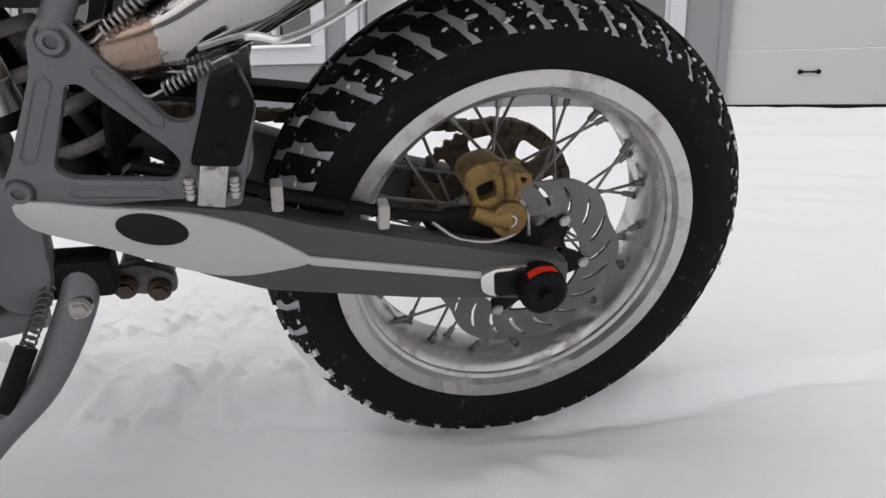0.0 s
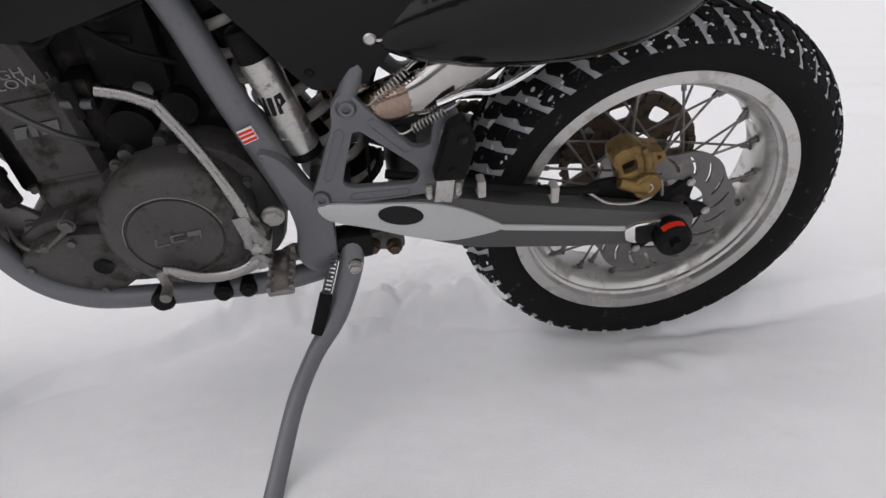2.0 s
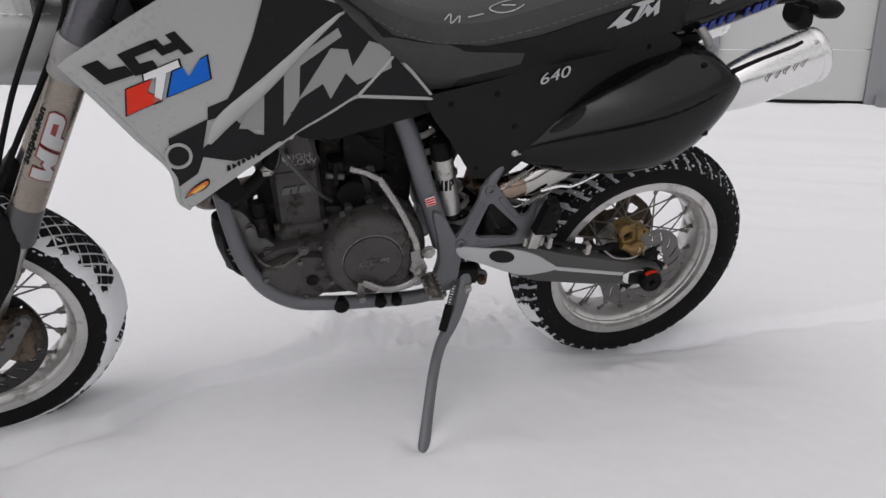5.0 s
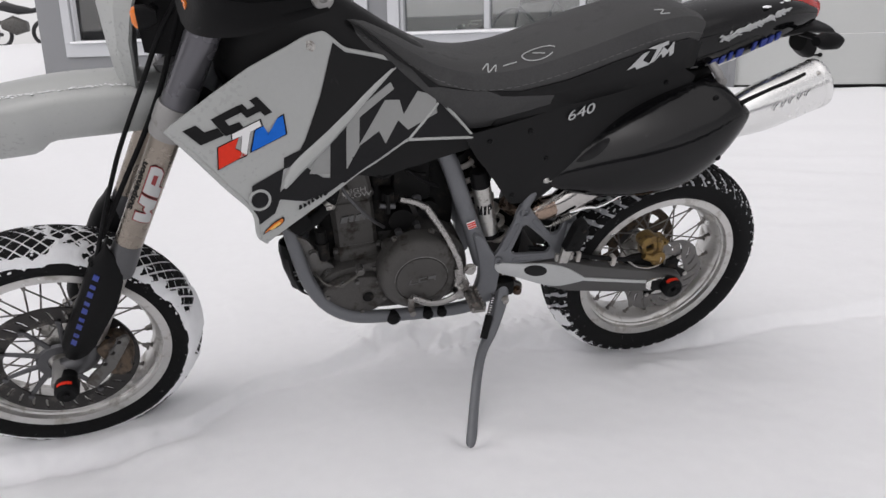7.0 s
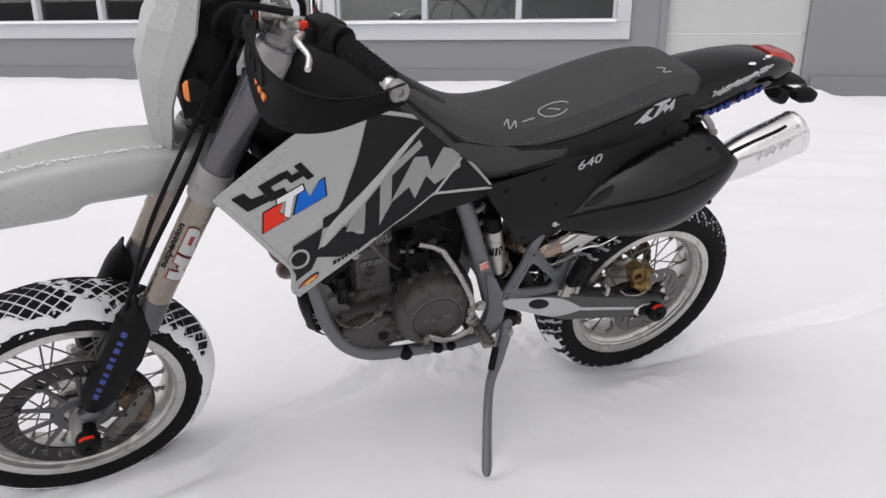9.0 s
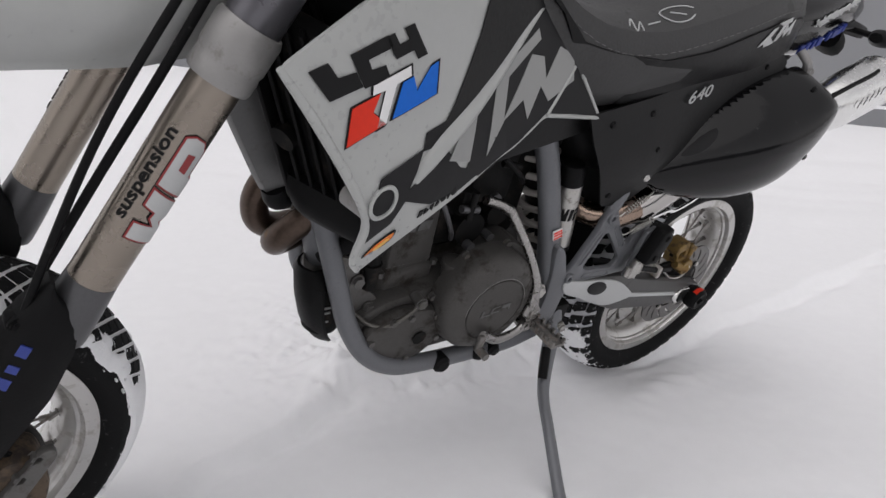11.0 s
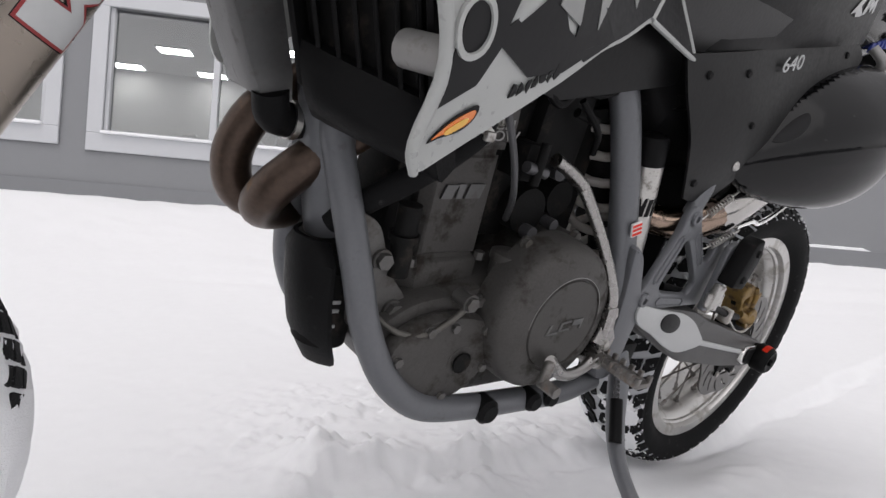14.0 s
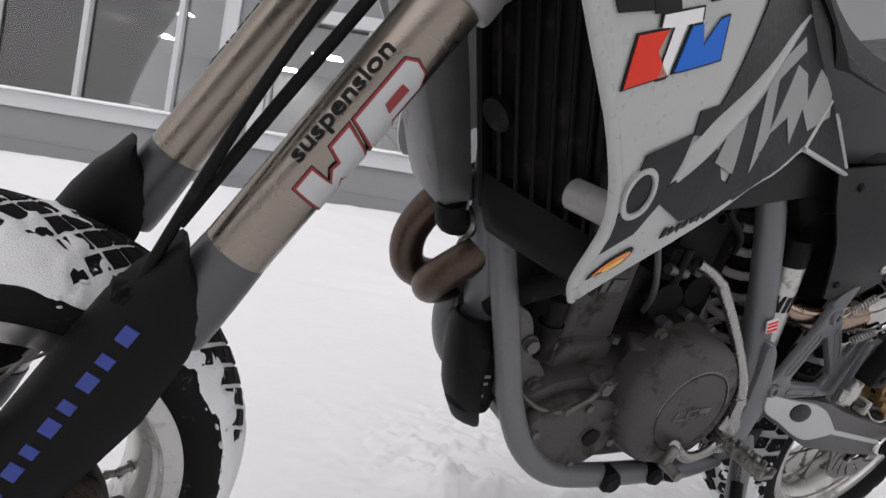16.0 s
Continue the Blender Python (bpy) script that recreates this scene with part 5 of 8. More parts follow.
tube(bm, [(-0.702 + 0.0645 * math.cos(0.2 + k * 0.11), -0.1446, 0.130 + 0.0645 * math.sin(0.2 + k * 0.11)) for k in range(28)], 0.0006, 6, 1)
part("ring_edge", bm, "clampgrey", clutch, "thin light grey arc on the cover's ring edge")
for k in range(7):
    t = 0.35 + k * 2 * math.pi / 7
    bm = bolt(bmesh.new(), (-0.702 + 0.103 * math.cos(t), -0.088, 0.130 + 0.103 * math.sin(t)), 0.0065, 0.009)
    part("cover_bolt", bm, "engine_light", clutch)
# cylinder, head and the parts round them
CT = Matrix.Translation((-0.838, 0, 0.165)) @ pose(0, 0, 0, 0, -5, 0)


def block(bm, rings):
    """A square block with chamfered corners, from (height, half length, half width, chamfer)."""
    return loft(bm, [[(CT @ Vector((x, y, z))) for x, y in ((-hx, -hy + b_), (-hx + b_, -hy), (hx - b_, -hy), (hx, -hy + b_), (hx, hy - b_), (hx - b_, hy), (-hx + b_, hy), (-hx, hy - b_))] for z, hx, hy, b_ in rings])


bm = bmesh.new()
block(bm, ((-0.02, 0.058, 0.056, 0.014), (0.008, 0.058, 0.056, 0.014), (0.011, 0.056, 0.054, 0.014), (0.014, 0.050, 0.050, 0.012), (0.145, 0.050, 0.050, 0.010), (0.147, 0.054, 0.058, 0.010), (0.156, 0.054, 0.058, 0.010)))
cyl = part("cylinder", bm, "engine", bike, "dark grey square cylinder")
bm = bmesh.new()
loft(bm, [[(CT @ Vector((x, -0.0495 - dy, z))) for x, z in ((-0.043 + i_, 0.020 + i_), (0.043 - i_, 0.018 + i_), (0.045 - i_, 0.138 - i_), (-0.041 + i_, 0.138 - i_))] for dy, i_ in ((0, 0), (0.003, 0.003))])
part("side_panel", bm, "engine", cyl, "flat cylinder side")
bm = bmesh.new()
for quad in (((-0.028, 0.088), (-0.012, 0.088), (-0.010, 0.096), (-0.004, 0.104), (-0.022, 0.104)), ((-0.006, 0.088), (0.002, 0.088), (0.006, 0.105), (-0.004, 0.105)), ((0.007, 0.088), (0.030, 0.088), (0.035, 0.105), (0.012, 0.105))):
    loft(bm, [[(CT @ Vector((x - 0.004, -0.0522 - dy, z))) for x, z in quad] for dy in (0, 0.0035)])
part("cast_mark", bm, "radgrey", cyl, "raised cast logo shapes")
for q in ((-0.046, 0.156), (0.046, 0.156), (-0.052, 0.008), (0.052, 0.008)):
    bm = bmesh.new()
    rod(bm, CT @ Vector((q[0], -0.052, q[1])), CT @ Vector((q[0], -0.052, q[1] + 0.010)), 0.0065, 6)
    part("flange_nut", bm, "engine_light", cyl)
bm = bmesh.new()
block(bm, ((0.156, 0.052, 0.060, 0.010), (0.160, 0.050, 0.070, 0.008), (0.200, 0.046, 0.072, 0.008), (0.235, 0.040, 0.070, 0.012), (0.252, 0.030, 0.05, 0.02)))
head = part("cylinder_head", bm, "engine", bike, "dark cylinder head under the tank")
bm = bmesh.new()
cover = rounded([(-0.084, 0.185), (-0.060, 0.158), (-0.030, 0.160), (-0.014, 0.192), (0.000, 0.232), (-0.008, 0.246), (-0.060, 0.246), (-0.082, 0.220)], 0.012)
loft(bm, [[(CT @ Vector((-0.040 + (x + 0.040) * k, -0.060 - dy, 0.204 + (z - 0.204) * k))) for x, z in cover] for dy, k in ((0, 1.0), (0.022, 1.0), (0.030, 0.94), (0.037, 0.72), (0.038, 0.60))])
part("valve_cover", bm, "valvecover", head, "bare alloy valve cover, brown with grime")
for q in ((-0.012, 0.190), (0.001, 0.236), (-0.062, 0.166), (-0.074, 0.222)):
    bm = bmesh.new()
    rod(bm, CT @ Vector((q[0], -0.062, q[1])), CT @ Vector((q[0], -0.098, q[1])), 0.0095, 16)
    boss = part("bolt_boss", bm, "valvecover", head, "round bolt boss")
    bm = bolt(bmesh.new(), CT @ Vector((q[0], -0.098, q[1])), 0.0058, 0.006)
    part("cover_bolt", bm, "steel", boss)
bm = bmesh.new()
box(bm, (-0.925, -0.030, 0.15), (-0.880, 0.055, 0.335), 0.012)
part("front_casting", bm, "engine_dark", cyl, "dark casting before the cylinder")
# raised lettering on the head
def lettering(text, size, to, mat, parent, label, shear=0.0, depth=0.0006, bold=0.0):
    """Text in the built-in font; to(u, v, w) puts a point of it (along, up, out) into place."""
    cu = bpy.data.curves.new("text", "FONT")
    cu.body, cu.size, cu.align_x, cu.align_y, cu.shear, cu.extrude, cu.offset = text, size, "CENTER", "CENTER", shear, depth, bold * size
    tmp = bpy.data.objects.new("text", cu)
    me = bpy.data.meshes.new_from_object(tmp)
    bpy.data.objects.remove(tmp)
    bm = bmesh.new()
    bm.from_mesh(me)
    bpy.data.meshes.remove(me)
    for v_ in bm.verts:
        v_.co = to(v_.co.x, v_.co.y, v_.co.z)
    return part("lettering", bm, mat, parent, label, smooth=False)


for i, word in enumerate(("HIGH", "FLOW")):
    lettering(word, 0.0165, lambda x, y, z, i=i: CT @ Vector((x * 1.3 + 0.010 + 0.006 * i, -0.0722 - z, 0.178 - i * 0.0125 + y)), "clampgrey", head, "raised cast lettering")
# water pipe and hose
bm = bmesh.new()
tube(bm, [(-0.955, -0.05, 0.135), (-0.925, -0.092, 0.112), (-0.89, -0.108, 0.112), (-0.855, -0.112, 0.135), (-0.838, -0.108, 0.15)], 0.0036, 10, 5)
part("oil_line", bm, "valvecover", engine, "brown-stained oil line")
bm = bmesh.new()
rod(bm, (-0.842, -0.112, 0.150), (-0.842, -0.09, 0.150), 0.009, 12)
bolt(bm, (-0.842, -0.112, 0.150), 0.009, 0.007)
part("banjo_bolt", bm, "engine_light", engine, "banjo bolt")
bm = bmesh.new()
lathe(bm, [(0.021, 0.0), (0.022, 0.02), (0.0245, 0.021), (0.0245, 0.031), (0.018, 0.034)], 24, (-0.762, -0.078, 0.165), "z")
part("filler_plug", bm, "engine", engine, "round oil filler plug")
bm = bmesh.new()
rod(bm, (-0.918, -0.066, 0.165), (-0.925, -0.066, 0.245), 0.013, 14)
rod(bm, (-0.922, -0.066, 0.205), (-0.923, -0.066, 0.213), 0.0165, 14)
part("breather", bm, "engine_dark", engine, "dark breather stub")
bm = bmesh.new()
tube(bm, [(-0.875, -0.100, 0.372), (-0.864, -0.107, 0.352), (-0.835, -0.104, 0.310), (-0.805, -0.09, 0.270), (-0.778, -0.066, 0.236)], 0.0040, 8, 6)
part("cable", bm, "fork_foot", bike, "grey cables beside the engine")
bm = bmesh.new()
tube(bm, [(-0.985, -0.02, 0.205), (-0.968, -0.05, 0.24), (-0.945, -0.085, 0.280), (-0.920, -0.106, 0.318), (-0.904, -0.110, 0.340), (-0.893, -0.098, 0.362), (-0.885, -0.07, 0.378)], 0.0135, 14, 5)
wh = part("coolant_hose", bm, "rubber", bike, "fat black coolant hose beside the cylinder")
bm = bmesh.new()
tube(bm, [(-0.907, -0.110, 0.334), (-0.901, -0.109, 0.343)], 0.0152, 16, 1)
box(bm, (-0.912, -0.130, 0.333), (-0.900, -0.123, 0.343), 0.002)
part("hose_clamp", bm, "steel", wh, "steel hose clamp")
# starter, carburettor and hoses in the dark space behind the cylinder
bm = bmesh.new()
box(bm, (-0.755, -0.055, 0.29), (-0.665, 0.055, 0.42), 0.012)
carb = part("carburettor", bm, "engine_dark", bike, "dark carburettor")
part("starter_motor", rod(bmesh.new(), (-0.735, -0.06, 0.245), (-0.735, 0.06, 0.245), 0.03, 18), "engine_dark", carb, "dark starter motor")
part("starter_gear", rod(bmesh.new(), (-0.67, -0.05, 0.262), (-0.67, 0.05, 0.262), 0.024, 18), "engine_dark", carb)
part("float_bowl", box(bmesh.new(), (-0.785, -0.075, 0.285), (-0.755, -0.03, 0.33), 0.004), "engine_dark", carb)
# dark box added to close a see-through gap that lies in deep shade
part("air_box", box(bmesh.new(), (-0.68, -0.03, 0.20), (-0.60, 0.06, 0.43), 0.012), "engine_dark", carb, "dark air box added to close the shaded gap before the shock")
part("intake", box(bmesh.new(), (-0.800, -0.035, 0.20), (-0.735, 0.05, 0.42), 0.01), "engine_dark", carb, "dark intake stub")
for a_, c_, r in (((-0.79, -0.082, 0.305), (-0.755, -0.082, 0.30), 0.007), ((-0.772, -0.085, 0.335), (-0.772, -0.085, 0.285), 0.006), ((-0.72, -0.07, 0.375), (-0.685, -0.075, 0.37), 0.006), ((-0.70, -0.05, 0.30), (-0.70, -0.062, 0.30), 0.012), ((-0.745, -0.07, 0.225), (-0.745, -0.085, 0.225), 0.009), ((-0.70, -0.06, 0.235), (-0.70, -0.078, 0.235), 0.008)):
    part("fitting", rod(bmesh.new(), a_, c_, r, 10), "fork_foot" if r > 0.0065 else "engine_dark", carb, "small alloy fitting")
bm = bmesh.new()
tube(bm, [(-0.76, -0.07, 0.41), (-0.71, -0.08, 0.40), (-0.66, -0.07, 0.41)], 0.004, 8, 5)
tube(bm, [(-0.73, -0.08, 0.39), (-0.69, -0.085, 0.36), (-0.65, -0.06, 0.33)], 0.0045, 8, 5)
tube(bm, [(-0.82, -0.08, 0.41), (-0.78, -0.09, 0.38), (-0.74, -0.08, 0.41), (-0.70, -0.07, 0.43)], 0.005, 8, 5)
part("hose", bm, "plastic", carb, "thin black hoses")
# kick lever folded against the engine
bm = bmesh.new()
tube(bm, [(-0.745, -0.083, 0.318), (-0.712, -0.083, 0.307), (-0.683, -0.087, 0.292)], [0.0085, 0.0085, 0.009], 12, 3)
tube(bm, [(-0.684, -0.087, 0.294), (-0.650, -0.110, 0.243), (-0.622, -0.132, 0.190), (-0.610, -0.142, 0.155), (-0.612, -0.145, 0.118), (-0.612, -0.143, 0.10)], [0.009, 0.0085, 0.0085, 0.0085, 0.009, 0.012], 12, 5, flat=0.8)
loft(bm, [[Vector((x, -0.150 + dy, z)) for x, z in ((-0.624, 0.150), (-0.606, 0.152), (-0.596, 0.120), (-0.584, 0.105), (-0.588, 0.086), (-0.612, 0.084), (-0.618, 0.110))] for dy in (0, 0.003, 0.028)])
kick = part("kick_lever", bm, "lever", bike, "bright alloy kick-start lever")
bm = bmesh.new()
bolt(bm, (-0.604, -0.150, 0.098), 0.006, 0.004)
part("lever_bolt", bm, "steel", kick)
bm = bmesh.new()
bolt(bm, (-0.577, -0.122, 0.128), 0.0125, 0.010)
part("engine_bolt", bm, "steel", bike)
# gear lever
bm = bmesh.new()
tube(bm, [(-0.606, -0.145, 0.074), (-0.630, -0.149, 0.063), (-0.660, -0.152, 0.059), (-0.69, -0.156, 0.067), (-0.718, -0.160, 0.086), (-0.73, -0.163, 0.092)], [0.011, 0.0085, 0.0085, 0.0085, 0.0085, 0.009], 12, 5, flat=0.75)
rod(bm, (-0.606, -0.152, 0.074), (-0.606, -0.10, 0.074), 0.0135, 16)
gear = part("gear_lever", bm, "lever", bike, "bright scuffed gear lever")
bm = bmesh.new()
box(bm, (-0.738, -0.169, 0.062), (-0.724, -0.159, 0.094), 0.003)
rod(bm, (-0.731, -0.160, 0.064), (-0.731, -0.188, 0.064), 0.0075, 12)
part("gear_tip", bm, "spoke", gear, "folding alloy tip")

# ---- header pipes, radiator, belly guard ----
for q in ([(-0.885, 0.030, 0.345), (-0.945, 0.005, 0.312), (-1.005, 0.000, 0.268), (-1.035, 0.018, 0.225), (-1.030, 0.048, 0.192), (-0.985, 0.075, 0.182), (-0.935, 0.100, 0.190)], [(-0.885, 0.050, 0.355), (-0.955, 0.075, 0.345), (-1.020, 0.092, 0.300), (-1.047, 0.100, 0.245), (-1.035, 0.108, 0.195), (-0.990, 0.120, 0.172), (-0.925, 0.130, 0.180)]):
    bm = bmesh.new()
    tube(bm, q, 0.0222, 18, 6)
    part("header_pipe", bm, "pipe", bike, "heat-browned exhaust header pipe")
bm = bmesh.new()
tube(bm, [(-0.95, 0.10, 0.19), (-0.80, 0.118, 0.20), (-0.60, 0.115, 0.26), (-0.48, 0.10, 0.31)], 0.022, 14, 6)
part("exhaust_pipe", bm, "pipe", bike, "browned exhaust pipe on the far side")

RU, RL = Vector((-0.37, 0.0, 0.929)), Vector((0.62, -0.76, -0.15)).normalized()
RN = RL.cross(RU).normalized()
if RN.x > 0:
    RN = -RN
RM = Matrix(((RN.x, RL.x, RU.x, -1.072), (RN.y, RL.y, RU.y, -0.058), (RN.z, RL.z, RU.z, 0.352), (0, 0, 0, 1)))
bm = bmesh.new()
box(bm, (-0.036, 0.004, 0.0), (-0.008, 0.122, 0.25), 0.003, RM)
rad = part("radiator", bm, "engine_dark", bike, "black radiator behind its guard")
for y in (0.0, 0.126):
    bm = bmesh.new()
    box(bm, (-0.036, y - 0.004, -0.01), (0.008, y + 0.003, 0.26), 0.002, RM)
    part("guard_frame", bm, "plastic", rad)
for k in range(6):
    bm = bmesh.new()
    box(bm, (-0.010, -0.0022, 0.0), (0.006, 0.0022, 0.25), 0.0008, RM @ Matrix.Translation((0, 0.018 + k * 0.019, 0)) @ pose(0, 0, 0, 0, 0, 25))
    part("guard_slat", bm, "plastic", rad)
bm = bmesh.new()
loft(bm, [[RM @ Vector((x, y, z)) for x, y in ((-0.04, 0.0), (-0.01, -0.004), (f_ * 0.6, 0.004), (f_, 0.022), (f_, 0.055), (f_ * 0.9, 0.095), (f_ * 0.5, 0.128), (-0.04, 0.130))] for z, f_ in ((0.030, 0.006), (0.022, 0.014), (0.010, 0.019), (-0.008, 0.020), (-0.024, 0.014), (-0.036, 0.004), (-0.042, -0.010))])
part("guard_base", bm, "plastic", rad, "black lower radiator cowl")
bm = bmesh.new()
lathe(bm, [(0.0, -0.006), (0.012, -0.006), (0.0145, -0.002), (0.0145, 0.012)], 20)
bmesh.ops.transform(bm, matrix=RM @ Matrix.Translation((0.004, 0.022, 0.10)) @ pose(0, 0, 0, 0, 0, -90), verts=bm.verts)
part("drain_plug", bm, "engine_dark", rad, "round black plug")
for q in ((-1.040, 0.396),):
    bm = bmesh.new()
    tube(bm, [(q[0] - 0.004, -0.150, q[1]), (q[0] + 0.004, -0.205, q[1] + 0.003)], 0.015, 16, 1)
    part("shroud_mount", bm, "clampgrey", rad, "light grey mounting stub")
# the other radiator, seen edge on
bm = bmesh.new()
loft(bm, [[(xf, 0.0, z), (xf + 0.006, -0.010, z), (xb, -0.012, z), (xb + 0.004, 0.0, z), (xb + 0.03, 0.12, z - 0.01), (xf + 0.03, 0.12, z - 0.01)] for z, xf, xb in ((0.318, -1.088, -1.052), (0.345, -1.104, -1.058), (0.45, -1.157, -1.100), (0.54, -1.195, -1.14), (0.62, -1.215, -1.165))])
part("radiator", bm, "radgrey", bike, "grey alloy radiator side tank")
bm = bmesh.new()
tube(bm, [(-1.072, -0.004, 0.325), (-1.062, 0.002, 0.302), (-1.040, 0.012, 0.296), (-1.010, 0.004, 0.300), (-0.985, -0.02, 0.315)], 0.0175, 14, 5)
wh = part("water_hose", bm, "plastic", bike, "black radiator hose with a clamp")
bm = bmesh.new()
tube(bm, [(-1.040, 0.0118, 0.2962), (-1.033, 0.012, 0.296)], 0.0195, 16, 1)
part("hose_clamp", bm, "steel", wh, "steel hose clamp")
bm = bmesh.new()
rings = []
for z, x0, yl, yr in ((0.190, -1.020, -0.045, 0.012), (0.172, -1.022, -0.068, 0.026), (0.13, -1.017, -0.071, 0.022), (0.085, -1.004, -0.068, 0.020), (0.058, -0.988, -0.058, 0.014), (0.042, -0.977, -0.046, 0.008)):
    ys = [yl + (yr - yl) * k / 6 for k in range(7)]
    arc = [0.02, 0.008, 0.002, 0.0, 0.002, 0.008, 0.02]
    rings.append([(x0 + d, y, z) for d, y in zip(arc, ys)] + [(x0 + d + 0.005, y, z + 0.001) for d, y in zip(arc[::-1], ys[::-1])])
loft(bm, rings)
part("belly_guard", bm, "plastic", bike, "black plastic belly guard with snow specks")
bm = bmesh.new()
rod(bm, (-0.972, -0.030, 0.075), (-0.972, -0.030, 0.16), 0.030, 24)
oilf = part("oil_filter", bm, "engine_dark", bike, "black oil filter canister")
bm = bmesh.new()
for q in (0.10, 0.118, 0.128):
    box(bm, (-0.995, -0.0605, q), (-0.975, -0.0585, q + 0.004), 0.0004)
part("label_bars", bm, "armlight", oilf, "small pale label bars")


# ---- tank, shrouds and panels ----
def body_y(x, z):
    """The left skin of tank and shroud."""
    f = max(0.0, -0.591 - x)
    lean_in = 0.24 + 0.20 * smooth(-0.98, -0.74, x)
    return min(-0.05, -0.116 - 0.222 * f + 0.02 * max(0.0, x + 0.591) + lean_in * max(0.0, z - 0.46) + 0.2 * max(0.0, 0.41 - z) * min(1.0, f / 0.4))


bm = bmesh.new()
rings = []
for x, zt, zb, hw in ((-1.10, 0.72, 0.60, 0.055), (-1.05, 0.765, 0.52, 0.078), (-0.95, 0.785, 0.44, 0.098), (-0.85, 0.745, 0.415, 0.098), (-0.75, 0.68, 0.42, 0.092), (-0.65, 0.62, 0.43, 0.085), (-0.58, 0.58, 0.44, 0.08)):
    zc, hz = (zt + zb) / 2, (zt - zb) / 2
    ring = []
    for k in range(24):
        t = 2 * math.pi * k / 24
        c, s = math.cos(t), math.sin(t)
        z = zc + hz * math.copysign(abs(s) ** 0.75, s)
        w = hw * (1.0 - 0.25 * max(0, s))
        ring.append((x, w * math.copysign(abs(c) ** 0.75, c), z))
    rings.append(ring)
loft(bm, rings)
tank = part("tank", bm, "bodyblack", bike, "black plastic fuel tank")
bm = bmesh.new()
lathe(bm, [(0.0, 0.022), (0.03, 0.022), (0.036, 0.016), (0.038, 0.0)], 28, (-0.93, 0, 0.775), "z")
part("tank_cap", bm, "plastic", tank, "black filler cap")
bm = bmesh.new()
lathe(bm, [(0.007, 0), (0.007, 0.005), (0.012, 0.006), (0.016, 0.004), (0.0165, 0)], 24, (-0.869, -0.030, 0.758), "z", closed=True)
part("eyelet", bm, "alu", tank, "grey eyelet")

SHROUD = [(-1.187, 0.575), (-1.10, 0.626), (-1.034, 0.662), (-0.93, 0.703), (-0.895, 0.706), (-0.878, 0.690), (-0.857, 0.670), (-0.80, 0.652), (-0.738, 0.634), (-0.664, 0.556), (-0.586, 0.470), (-0.66, 0.478), (-0.741, 0.487), (-0.845, 0.441), (-0.959, 0.365), (-1.042, 0.309), (-1.054, 0.330), (-1.057, 0.398), (-1.099, 0.462), (-1.145, 0.525)]
HOLE = [(-1.042 + 0.0165 * math.cos(k * math.pi / 8), 0.424 + 0.0185 * math.sin(k * math.pi / 8)) for k in range(16)]
shrouds = both("shroud", lambda: sheet(rounded(SHROUD, 0.012), body_y, 0.005), "bodywhite", "light grey radiator shroud with black graphics")
sh = shrouds[0]
# the turned-in front edge of the shroud
bm = bmesh.new()
edge = [(-1.042, 0.311), (-1.056, 0.335), (-1.059, 0.398), (-1.10, 0.462), (-1.147, 0.526), (-1.187, 0.575)]
tube(bm, [(x + 0.003, body_y(x, z) + 0.004, z) for x, z in edge], [0.004, 0.005, 0.0055, 0.0055, 0.0055, 0.004], 10, 4)
part("shroud_lip", bm, "bodywhite", sh)
bm = bmesh.new()
loft(bm, [[(x, body_y(x, z) - d, z) for x, z in [(-1.042 + r * math.cos(k * math.pi / 14), 0.424 + r * 1.1 * math.sin(k * math.pi / 14)) for k in range(28)]] for r, d in ((0.021, 0.0), (0.021, 0.004), (0.0165, 0.004), (0.0155, 0.0005))], cap=False)
part("hole_ring", bm, "bodywhite", sh, "light ring round the shroud hole")
bm = sheet(HOLE, body_y, 0.001, 0.0006)
part("hole", bm, "decaldark", sh, "dark hole")


def decal(name, outline, mat, lift, parent=None, label="", surf=body_y, step=0.035):
    return part(name, sheet(outline, surf, 0.001, lift, step), mat, parent or sh, label)


decal("graphic", [(-0.880, 0.684), (-0.857, 0.664), (-0.80, 0.646), (-0.748, 0.628), (-0.836, 0.567), (-0.938, 0.498), (-0.982, 0.474), (-0.948, 0.523), (-0.912, 0.597)], "bodyblack", 0.0022, None, "black upper graphic")
decal("graphic", [(-0.848, 0.572), (-0.739, 0.627), (-0.678, 0.562), (-0.592, 0.474), (-0.66, 0.484), (-0.741, 0.492), (-0.832, 0.452), (-0.876, 0.426), (-0.905, 0.436), (-0.905, 0.515)], "decaldark", 0.0018, None, "black rear graphic")
decal("graphic", [(-1.053, 0.456), (-0.992, 0.480), (-1.004, 0.432), (-0.952, 0.476), (-0.919, 0.446), (-0.880, 0.437), (-0.845, 0.449), (-0.908, 0.412), (-0.957, 0.401), (-1.005, 0.417), (-1.017, 0.386), (-1.052, 0.362), (-1.056, 0.405)], "decaldark", 0.002, None, "dark lower graphic")
decal("graphic", [(-0.955, 0.483), (-0.93, 0.497), (-0.945, 0.512), (-0.99, 0.498), (-0.992, 0.478)], "decaldark", 0.0021)
decal("graphic", [(-0.864, 0.550), (-0.768, 0.598), (-0.762, 0.585), (-0.838, 0.546), (-0.843, 0.493), (-0.872, 0.455), (-0.868, 0.51)], "decalgrey", 0.0028, None, "grey slanted bar")
